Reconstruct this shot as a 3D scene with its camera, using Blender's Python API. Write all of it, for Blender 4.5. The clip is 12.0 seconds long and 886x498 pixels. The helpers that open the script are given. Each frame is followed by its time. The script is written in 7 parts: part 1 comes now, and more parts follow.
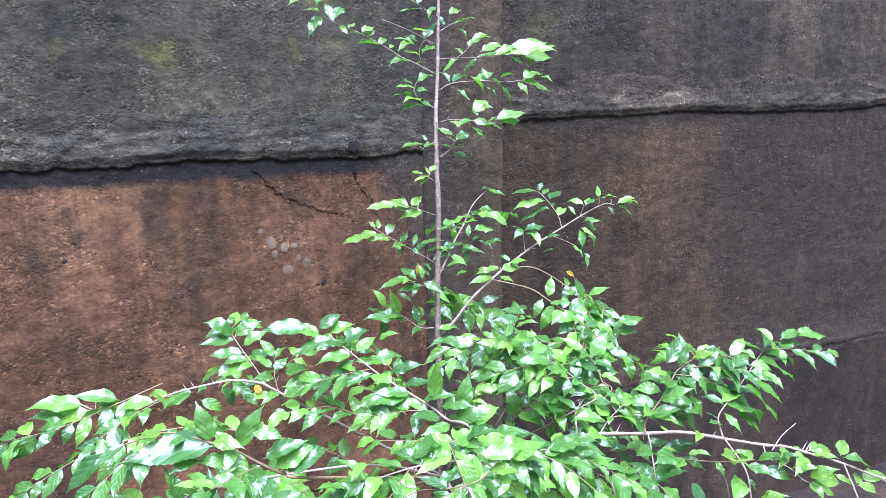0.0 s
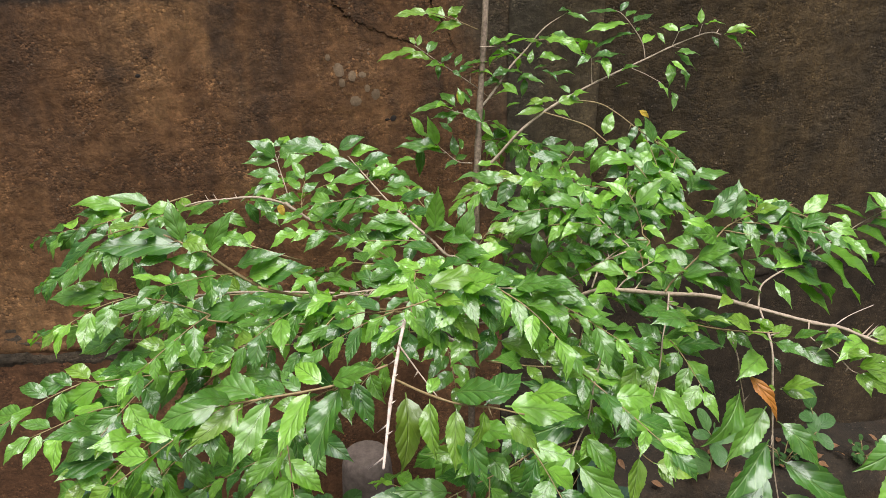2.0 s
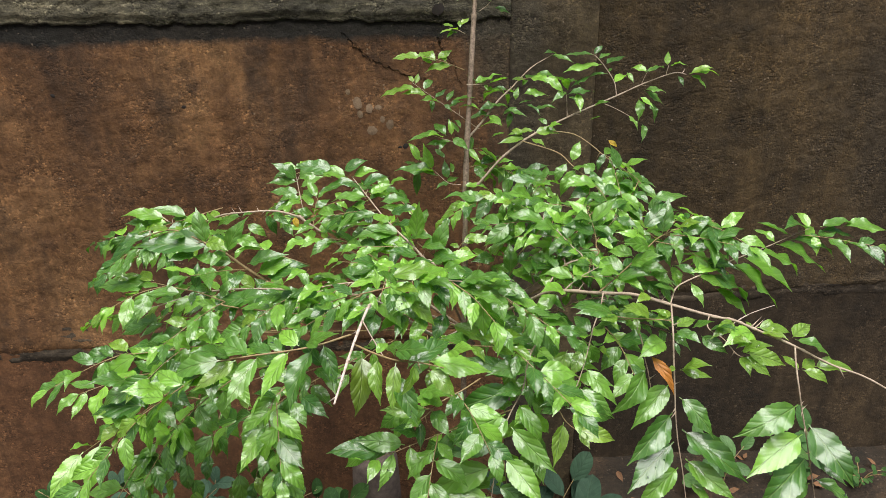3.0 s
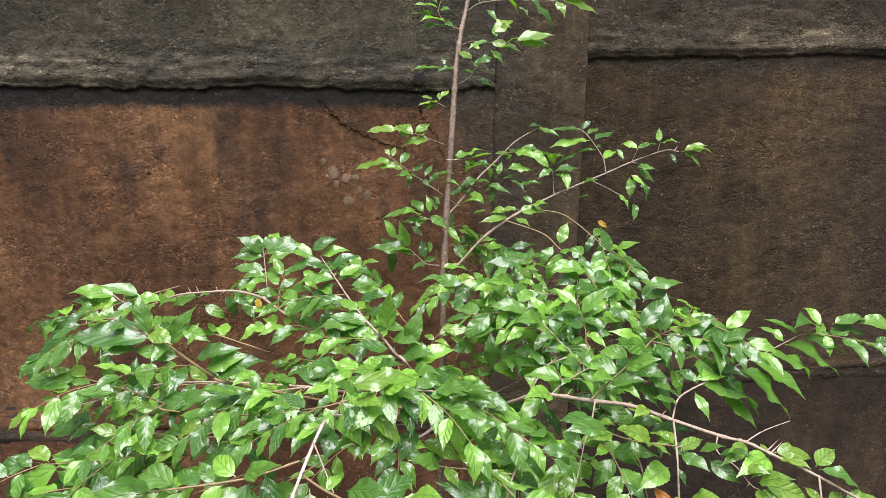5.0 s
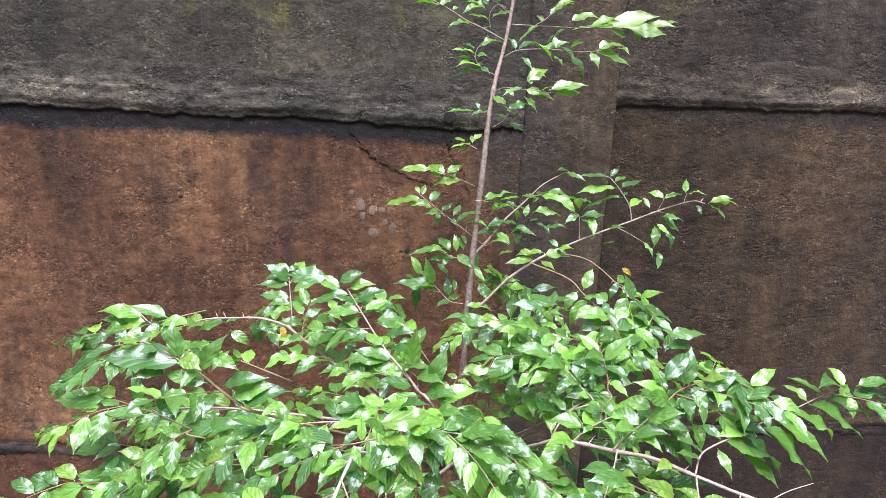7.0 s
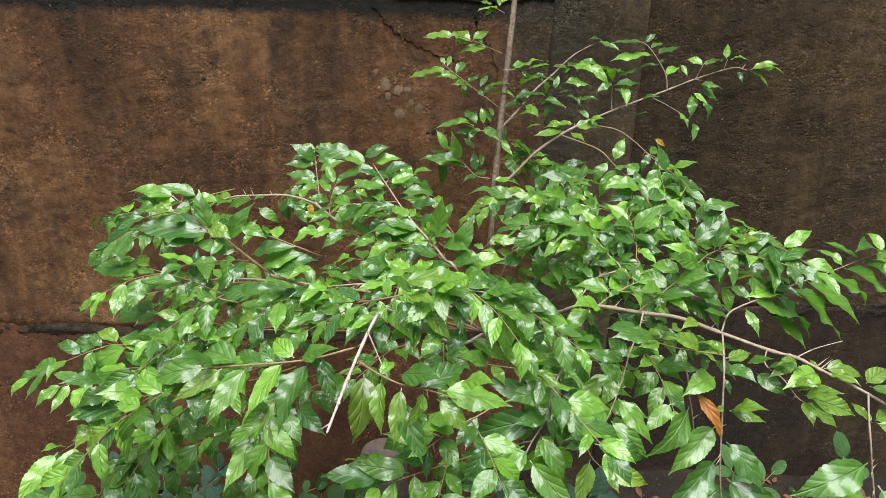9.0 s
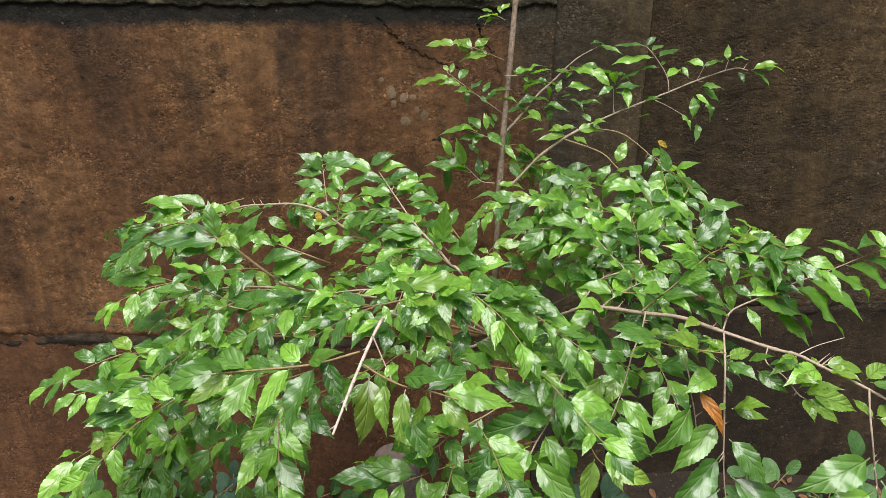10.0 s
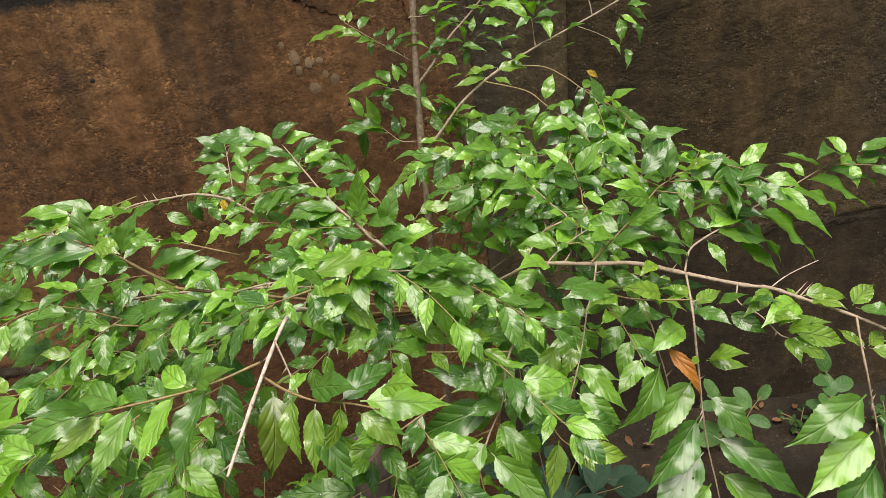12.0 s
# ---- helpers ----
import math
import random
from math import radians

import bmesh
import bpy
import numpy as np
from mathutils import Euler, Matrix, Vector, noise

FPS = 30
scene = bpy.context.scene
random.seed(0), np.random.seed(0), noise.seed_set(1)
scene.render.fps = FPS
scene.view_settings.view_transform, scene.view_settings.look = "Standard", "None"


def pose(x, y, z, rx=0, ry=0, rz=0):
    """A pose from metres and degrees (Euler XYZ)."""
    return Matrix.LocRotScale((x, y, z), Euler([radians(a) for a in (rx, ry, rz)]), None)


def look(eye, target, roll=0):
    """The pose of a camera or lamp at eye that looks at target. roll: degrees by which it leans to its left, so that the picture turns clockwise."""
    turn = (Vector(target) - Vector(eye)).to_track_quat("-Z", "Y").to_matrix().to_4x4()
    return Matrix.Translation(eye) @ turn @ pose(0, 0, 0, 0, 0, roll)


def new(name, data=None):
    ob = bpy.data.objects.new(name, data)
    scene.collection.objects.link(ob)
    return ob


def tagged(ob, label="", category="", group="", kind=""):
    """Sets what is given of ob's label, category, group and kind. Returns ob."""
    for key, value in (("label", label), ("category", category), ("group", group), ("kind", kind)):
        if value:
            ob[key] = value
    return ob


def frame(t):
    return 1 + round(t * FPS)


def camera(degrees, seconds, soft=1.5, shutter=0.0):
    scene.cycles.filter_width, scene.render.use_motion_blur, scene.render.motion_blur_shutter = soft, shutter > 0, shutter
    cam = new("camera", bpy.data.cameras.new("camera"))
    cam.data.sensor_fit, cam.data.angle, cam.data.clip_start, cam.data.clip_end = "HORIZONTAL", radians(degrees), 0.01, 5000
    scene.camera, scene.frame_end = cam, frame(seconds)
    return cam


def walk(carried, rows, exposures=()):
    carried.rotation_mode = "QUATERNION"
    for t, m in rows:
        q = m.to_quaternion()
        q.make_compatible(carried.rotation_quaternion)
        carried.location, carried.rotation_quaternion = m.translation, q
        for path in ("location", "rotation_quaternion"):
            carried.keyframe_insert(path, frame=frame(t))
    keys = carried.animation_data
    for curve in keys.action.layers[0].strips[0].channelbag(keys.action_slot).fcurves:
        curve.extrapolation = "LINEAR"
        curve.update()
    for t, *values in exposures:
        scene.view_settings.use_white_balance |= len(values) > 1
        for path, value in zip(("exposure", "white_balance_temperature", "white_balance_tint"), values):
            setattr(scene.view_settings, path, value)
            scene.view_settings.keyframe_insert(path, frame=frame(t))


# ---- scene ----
cam = camera(67.7, 12.0, soft=0.6)
# seconds, eye in metres, yaw to the left, pitch up, lean to the left
ROWS = [
    (0.0, -0.625, 0.059, 1.759, -21.25, -12.84, -1.21),
    (0.5, -0.533, 0.079, 1.722, -11.57, -15.62, -2.19),
    (1.0, -0.435, 0.102, 1.681, -6.86, -19.21, -3.00),
    (1.5, -0.394, 0.119, 1.652, -7.77, -21.91, -2.29),
    (2.0, -0.374, 0.101, 1.641, -6.36, -23.34, -0.92),
    (2.5, -0.341, 0.041, 1.678, -6.68, -19.53, -2.62),
    (3.0, -0.286, -0.077, 1.668, -2.34, -20.66, -1.13),
    (3.5, -0.195, -0.034, 1.699, -3.68, -19.20, -2.35),
    (3.7, -0.192, 0.037, 1.712, -5.30, -16.95, -4.42),
    (5.3, -0.269, 0.040, 1.679, -3.18, -15.68, 1.76),
    (5.5, -0.266, 0.033, 1.681, -2.85, -16.14, 2.72),
    (6.0, -0.272, 0.025, 1.687, -1.39, -15.11, 2.14),
    (6.5, -0.267, 0.027, 1.702, -2.99, -13.75, 2.59),
    (7.0, -0.288, 0.028, 1.704, -2.47, -13.28, 2.68),
    (7.2, -0.292, 0.028, 1.700, -2.80, -13.38, 3.11),
    (8.8, -0.280, 0.027, 1.659, 0.12, -21.26, 1.17),
    (9.0, -0.278, 0.027, 1.653, 0.03, -21.93, 1.38),
    (9.5, -0.268, 0.021, 1.655, 0.05, -21.54, 1.59),
    (10.0, -0.266, 0.013, 1.658, 1.21, -21.48, -0.12),
    (10.5, -0.259, 0.038, 1.648, 3.39, -22.51, -3.25),
    (11.0, -0.253, 0.051, 1.641, 1.41, -23.26, -2.18),
    (11.5, -0.235, 0.078, 1.655, -1.43, -22.03, -4.98),
    (12.0, -0.224, 0.129, 1.609, -2.95, -24.46, -6.48),
]


def look_row(x, y, z, yaw, pitch, lean):
    return pose(x, y, z, 0, 0, yaw) @ pose(0, 0, 0, 90 + pitch) @ pose(0, 0, 0, 0, 0, lean)


walk(cam, [(row[0], look_row(*row[1:])) for row in ROWS], exposures=[
    (0.0, 1.12, 4850, 26),
    (0.5, 0.83, 5000, 26),
    (1.0, 0.46, 5300, 24),
    (1.5, 0.09, 5900, 13),
    (2.5, 0.05, 6550, 9),
    (3.7, 0.25, 6300, 10),
    (5.5, 0.44, 6000, 22),
    (7.0, 0.78, 5480, 27),
    (9.0, 0.1, 6200, 10),
    (10.5, 0.04, 6600, 10),
    (12.0, -0.04, 7050, 9),
])

# ---- light ----
world = bpy.data.worlds.new("overcast")
scene.world = world
world.use_nodes = True
wn = world.node_tree.nodes
sky = wn.new("ShaderNodeTexSky")
sky.sky_type, sky.sun_disc = "NISHITA", False
sky.sun_elevation, sky.sun_rotation = radians(62), radians(200)
sky.air_density, sky.dust_density, sky.ozone_density = 1.0, 5.0, 1.0
world.node_tree.links.new(sky.outputs[0], wn["Background"].inputs[0])
wn["Background"].inputs[1].default_value = 0.082
sun_data = bpy.data.lights.new("sun", "SUN")
sun_data.energy, sun_data.angle, sun_data.color = 6.8, radians(52), (1.0, 0.98, 0.95)
sun = new("sun", sun_data)
sun.matrix_world = look((0.25, -1.65, 5.35), (0, 0.0, 0))


# ---- materials ----
def node(tree, kind, **values):
    n = tree.nodes.new(kind)
    for key, value in values.items():
        n.inputs[key.replace("_", " ")].default_value = value
    return n


def ramp(tree, source, *stops):
    r = tree.nodes.new("ShaderNodeValToRGB")
    while len(r.color_ramp.elements) < len(stops):
        r.color_ramp.elements.new(0.5)
    for e, (at, c) in zip(r.color_ramp.elements, stops):
        e.position, e.color = at, (c if len(c) == 4 else (*c, 1)) if not isinstance(c, (int, float)) else (c, c, c, 1)
    tree.links.new(source, r.inputs[0])
    return r.outputs[0]


def mix(tree, fac, a, b, blend="MIX"):
    m = tree.nodes.new("ShaderNodeMix")
    m.data_type, m.blend_type = "RGBA", blend
    for slot, value in ((0, fac), (6, a), (7, b)):
        if isinstance(value, bpy.types.NodeSocket):
            tree.links.new(value, m.inputs[slot])
        elif isinstance(value, (int, float)):
            m.inputs[slot].default_value = value
        else:
            m.inputs[slot].default_value = (*value, 1)
    return m.outputs[2]


def maths(tree, op, a, b=0.0, c=0.0):
    m = tree.nodes.new("ShaderNodeMath")
    m.operation = op
    for slot, value in ((0, a), (1, b), (2, c)):
        if isinstance(value, bpy.types.NodeSocket):
            tree.links.new(value, m.inputs[slot])
        else:
            m.inputs[slot].default_value = value
    return m.outputs[0]


def noise_at(tree, coord, scale, detail=4.0, rough=0.6, stretch=(1, 1, 1), shift=(0, 0, 0)):
    mp = tree.nodes.new("ShaderNodeMapping")
    mp.inputs["Scale"].default_value = stretch
    mp.inputs["Location"].default_value = shift
    tree.links.new(coord, mp.inputs[0])
    n = node(tree, "ShaderNodeTexNoise", Scale=scale, Detail=detail, Roughness=rough)
    tree.links.new(mp.outputs[0], n.inputs["Vector"])
    return n.outputs["Fac"]


def start(name):
    mat = bpy.data.materials.new(name)
    mat.use_nodes = True
    tree = mat.node_tree
    coord = tree.nodes.new("ShaderNodeTexCoord")
    return mat, tree, tree.nodes["Principled BSDF"], coord


def bumped(tree, bsdf, height, strength, distance):
    b = node(tree, "ShaderNodeBump", Strength=strength, Distance=distance)
    tree.links.new(height, b.inputs["Height"])
    tree.links.new(b.outputs[0], bsdf.inputs["Normal"])


def plaster(name, dark, mid, light, stain, stain_amount, streaks, grit=(0.27, 0.21, 0.15), grit_amount=0.5, seed=0.0, relief=0.6, layers=0.0, moss=0.0, damp_shade=(), stains=()):
    """Old exposed render: blotches, rain streaks, exposed grit and pits."""
    mat, tree, bsdf, coord = start(name)
    dark, mid, light, stain = (tuple(0.68 * c for c in colour) for colour in (dark, mid, light, stain))  # all four colours scaled down alike
    obj = coord.outputs["Object"]
    big = noise_at(tree, obj, 2.4, 7, 0.68, stretch=(1, 1, 0.6), shift=(seed, 0, 0))
    base = ramp(tree, big, (0.34, dark), (0.5, mid), (0.64, light))
    # rain runs, broad and narrow
    streak = noise_at(tree, obj, 4.0, 6, 0.65, stretch=(1.5, 1, 0.3), shift=(seed + 3, 0, 0))
    base = mix(tree, maths(tree, "MULTIPLY", ramp(tree, streak, (0.5, 0.0), (0.68, 1.0)), streaks), base, stain)
    drip = noise_at(tree, obj, 9.0, 5, 0.6, stretch=(2.2, 1, 0.22), shift=(seed + 5, 0, 0))
    base = mix(tree, min(1.0, 0.35 + streaks * 0.5), base, ramp(tree, drip, (0.34, 0.68), (0.5, 1.0), (0.64, 1.32)), "MULTIPLY")
    blot = noise_at(tree, obj, 8.0, 8, 0.72, shift=(seed + 7, 0, 1))
    base = mix(tree, maths(tree, "MULTIPLY", ramp(tree, blot, (0.52, 0.0), (0.66, 1.0)), stain_amount), base, stain)
    if layers:
        lay = noise_at(tree, obj, 40.0, 6, 0.75, stretch=(0.3, 1, 2.0), shift=(seed, 5, 0))
        base = mix(tree, layers, base, ramp(tree, lay, (0.36, 0.35), (0.52, 1.0), (0.66, 2.2)), "MULTIPLY")
    if moss:
        green = noise_at(tree, obj, 6.0, 3, 0.5, shift=(seed, 9, 2))
        base = mix(tree, maths(tree, "MULTIPLY", ramp(tree, green, (0.64, 0.0), (0.74, 1.0)), moss), base, (0.1, 0.095, 0.022))
    if damp_shade:
        # damp creeping sideways, and mould with painted undercut shade below the ledge, each front = (x gain, z gain,
        # limit)
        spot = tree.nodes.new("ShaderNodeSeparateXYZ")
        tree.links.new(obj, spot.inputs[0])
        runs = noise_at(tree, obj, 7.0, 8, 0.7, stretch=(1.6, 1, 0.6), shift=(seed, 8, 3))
        for gx, gz, limit, amount, colour in damp_shade:
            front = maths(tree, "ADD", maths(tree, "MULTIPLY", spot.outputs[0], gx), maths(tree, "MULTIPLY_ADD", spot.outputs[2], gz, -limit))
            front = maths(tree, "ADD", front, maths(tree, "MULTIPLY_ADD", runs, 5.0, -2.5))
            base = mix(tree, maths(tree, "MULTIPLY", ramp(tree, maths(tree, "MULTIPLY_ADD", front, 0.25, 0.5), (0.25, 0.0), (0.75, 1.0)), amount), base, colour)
    if stains:
        # old dark runs, each = (x, z, half width, half height, amount)
        place = tree.nodes.new("ShaderNodeSeparateXYZ")
        tree.links.new(obj, place.inputs[0])
        frayed = noise_at(tree, obj, 13.0, 7, 0.7, stretch=(1.2, 1, 0.7), shift=(seed, 6, 1))
        for sx, sz, wx, wz, amount in stains:
            dx = maths(tree, "POWER", maths(tree, "ABSOLUTE", maths(tree, "MULTIPLY", maths(tree, "SUBTRACT", place.outputs[0], sx), 1 / wx)), 2.0)
            dz = maths(tree, "POWER", maths(tree, "ABSOLUTE", maths(tree, "MULTIPLY", maths(tree, "SUBTRACT", place.outputs[2], sz), 1 / wz)), 2.0)
            inside = maths(tree, "SUBTRACT", maths(tree, "MULTIPLY_ADD", frayed, 4.0, -1.3), maths(tree, "ADD", dx, dz))
            base = mix(tree, maths(tree, "MULTIPLY", ramp(tree, inside, (0.0, 0.0), (0.9, 1.0)), amount), base, stain)
    # where the skin has weathered off, grains and pits show
    bare = ramp(tree, noise_at(tree, obj, 11.0, 6, 0.7, shift=(seed, 4, 6)), (0.44, 0.12), (0.62, 1.0))
    fine = noise_at(tree, obj, 110.0, 3, 0.6)
    base = mix(tree, 0.4, base, ramp(tree, fine, (0.34, 0.6), (0.5, 1.0), (0.68, 1.4)), "MULTIPLY")
    coarse = noise_at(tree, obj, 38.0, 5, 0.72, shift=(seed, 2, 0))
    base = mix(tree, 0.6, base, ramp(tree, coarse, (0.36, 0.6), (0.5, 1.0), (0.64, 1.35)), "MULTIPLY")
    pebble = node(tree, "ShaderNodeTexVoronoi", Scale=190.0, Randomness=1.0)
    tree.links.new(obj, pebble.inputs["Vector"])
    shade = tree.nodes.new("ShaderNodeSeparateColor")
    tree.links.new(pebble.outputs["Color"], shade.inputs[0])
    base = mix(tree, bare, base, ramp(tree, shade.outputs[0], (0.0, 0.4), (0.25, 0.8), (0.75, 1.0), (0.88, 1.3), (1.0, 2.3)), "MULTIPLY")
    vor = node(tree, "ShaderNodeTexVoronoi", Scale=105.0, Randomness=1.0)
    tree.links.new(obj, vor.inputs["Vector"])
    hue = tree.nodes.new("ShaderNodeSeparateColor")
    tree.links.new(vor.outputs["Color"], hue.inputs[0])
    pick = maths(tree, "MULTIPLY", maths(tree, "GREATER_THAN", hue.outputs[0], 0.84), maths(tree, "LESS_THAN", vor.outputs["Distance"], 0.28))
    pick = maths(tree, "MULTIPLY", maths(tree, "MULTIPLY", pick, hue.outputs[2]), bare)
    base = mix(tree, maths(tree, "MULTIPLY", pick, grit_amount), base, grit)
    hole = maths(tree, "MULTIPLY", maths(tree, "GREATER_THAN", hue.outputs[1], 0.86), maths(tree, "LESS_THAN", vor.outputs["Distance"], 0.27))
    hole = maths(tree, "MULTIPLY", hole, bare)
    base = mix(tree, maths(tree, "MULTIPLY", hole, 0.6), base, tuple(0.35 * c for c in dark))
    tree.links.new(base, bsdf.inputs["Base Color"])
    bsdf.inputs["Roughness"].default_value = 0.85
    bsdf.inputs["Specular IOR Level"].default_value = 0.3
    h = maths(tree, "ADD", maths(tree, "MULTIPLY", fine, 0.2), maths(tree, "MULTIPLY", coarse, 0.45))
    h = maths(tree, "ADD", h, maths(tree, "MULTIPLY", blot, 1.8))
    h = maths(tree, "SUBTRACT", h, maths(tree, "MULTIPLY", maths(tree, "MULTIPLY", pebble.outputs["Distance"], bare), 0.35))
    h = maths(tree, "ADD", h, maths(tree, "MULTIPLY", pick, 0.5))
    h = maths(tree, "SUBTRACT", h, maths(tree, "MULTIPLY", hole, 0.5))
    bumped(tree, bsdf, h, relief, 0.008)
    return mat


# damp beside the pier; also paints the shaded band under the right ledge
DAMP_SHADE = (0.042, 0.034, 0.022)
# band under the left ledge: mould plus the undercut's shade, in one colour
MOULD_SHADE = (0.014, 0.013, 0.01)
BROWN = plaster("brown_render", (0.078, 0.038, 0.017), (0.172, 0.084, 0.034), (0.27, 0.143, 0.06), (0.046, 0.028, 0.017), 0.5, 0.75, damp_shade=((0.0, 95.0, 149.6, 0.97, MOULD_SHADE), (22.0, 8.0, 9.4, 0.85, DAMP_SHADE)), stains=((-0.7, 1.48, 0.07, 0.17, 0.75), (-0.88, 1.49, 0.05, 0.07, 0.6), (-1.12, 1.5, 0.06, 0.2, 0.4), (-0.5, 1.2, 0.1, 0.12, 0.3), (-1.5, 1.05, 0.2, 0.08, 0.5)))
DARK_BROWN = plaster("dark_brown_render", (0.039, 0.026, 0.012), (0.074, 0.048, 0.02), (0.126, 0.08, 0.033), (0.033, 0.024, 0.013), 0.5, 0.6, seed=4.0, grit_amount=0.8, relief=0.95, damp_shade=((0.0, 48.0, 80.0, 0.9, DAMP_SHADE), (3.5, 0.0, 3.2, 0.75, (0.036, 0.027, 0.017))))
MOULD = plaster("black_mould_render", (0.038, 0.034, 0.02), (0.07, 0.062, 0.036), (0.115, 0.1, 0.057), (0.023, 0.021, 0.015), 0.6, 0.2, grit=(0.24, 0.21, 0.15), grit_amount=0.6, seed=9.0, relief=0.7, layers=0.15, moss=0.8)
MOULD_BROWN = plaster("brown_black_mould_render", (0.042, 0.033, 0.019), (0.076, 0.06, 0.033), (0.13, 0.102, 0.057), (0.034, 0.027, 0.018), 0.6, 0.6, grit=(0.24, 0.21, 0.15), grit_amount=0.5, seed=13.0, relief=0.8, layers=0.2, moss=0.2)
LEDGE_BROWN = plaster("brown_rough_mortar", (0.042, 0.034, 0.02), (0.082, 0.066, 0.038), (0.155, 0.125, 0.074), (0.026, 0.021, 0.014), 0.6, 0.1, grit=(0.24, 0.2, 0.14), grit_amount=0.7, seed=43.0, relief=1.0, layers=0.8, moss=0.3, damp_shade=((0.0, 40.0, 71.0, 0.92, (0.05, 0.039, 0.023)),))
LOW_BAND = plaster("grey_brown_low_band", (0.036, 0.026, 0.017), (0.065, 0.048, 0.031), (0.115, 0.085, 0.055), (0.026, 0.02, 0.014), 0.6, 0.2, seed=35.0, layers=0.4)
PIER = plaster("grey_brown_pier_render", (0.054, 0.039, 0.021), (0.095, 0.069, 0.036), (0.145, 0.106, 0.056), (0.034, 0.026, 0.016), 0.5, 0.5, seed=21.0, damp_shade=((-42.0, 0.0, -2.6, 0.85, DAMP_SHADE),))
LEDGE = plaster("light_rough_mortar", (0.055, 0.049, 0.032), (0.108, 0.095, 0.06), (0.2, 0.172, 0.108), (0.028, 0.025, 0.017), 0.6, 0.1, grit=(0.28, 0.24, 0.17), grit_amount=0.8, seed=39.0, relief=1.0, layers=0.85, moss=0.5, damp_shade=((0.0, 40.0, 68.2, 0.92, (0.047, 0.042, 0.026)),))
RED = plaster("red_earth_render", (0.1, 0.046, 0.021), (0.16, 0.075, 0.033), (0.21, 0.105, 0.048), (0.09, 0.045, 0.023), 0.5, 0.4, grit_amount=0.15, seed=17.0, relief=0.5)
DARK_FOOT = plaster("dark_foot_render", (0.024, 0.017, 0.01), (0.046, 0.031, 0.017), (0.082, 0.055, 0.029), (0.018, 0.013, 0.009), 0.6, 0.5, seed=47.0)
SOIL = plaster("damp_soil", (0.015, 0.011, 0.006), (0.034, 0.022, 0.012), (0.075, 0.045, 0.023), (0.02, 0.015, 0.01), 0.6, 0.1, seed=31.0, relief=1.0)


def plain(name, a, b, scale=40.0, rough=0.7, bump=0.4, stretch=(1, 1, 1)):
    mat, tree, bsdf, coord = start(name)
    n = noise_at(tree, coord.outputs["Object"], scale, 5, 0.65, stretch)
    tree.links.new(ramp(tree, n, (0.3, a), (0.7, b)), bsdf.inputs["Base Color"])
    bsdf.inputs["Roughness"].default_value = rough
    bumped(tree, bsdf, n, bump, 0.002)
    return mat


BARK = plain("grey_brown_bark", (0.09, 0.06, 0.042), (0.34, 0.255, 0.185), 160.0, 0.8, 0.7)
TWIG = plain("pale_twig_bark", (0.2, 0.145, 0.1), (0.42, 0.33, 0.25), 220.0, 0.7, 0.5)
GREEN_TWIG = plain("green_brown_twig", (0.15, 0.12, 0.045), (0.3, 0.2, 0.1), 200.0, 0.6, 0.4)
DEAD = plain("bleached_dead_wood", (0.3, 0.22, 0.18), (0.6, 0.5, 0.43), 180.0, 0.8, 0.5)
BARK_DARK = plain("dark_wet_bark", (0.03, 0.022, 0.016), (0.1, 0.075, 0.055), 60.0, 0.85, 0.8)
SPLIT_WOOD = plain("split_wood", (0.2, 0.09, 0.04), (0.38, 0.2, 0.1), 90.0, 0.8, 0.6, (1, 1, 0.2))
# near-black stands for the shade inside cracks and holes
CRACK = plain("gap_shade", (0.008, 0.006, 0.005), (0.02, 0.014, 0.01), 90.0, 1.0, 0.3)
LICHEN = plain("pale_lichen", (0.115, 0.075, 0.043), (0.19, 0.13, 0.08), 120.0, 0.95, 0.5)
STONE = plain("grey_pink_concrete", (0.075, 0.055, 0.045), (0.16, 0.12, 0.1), 50.0, 0.9, 0.6)


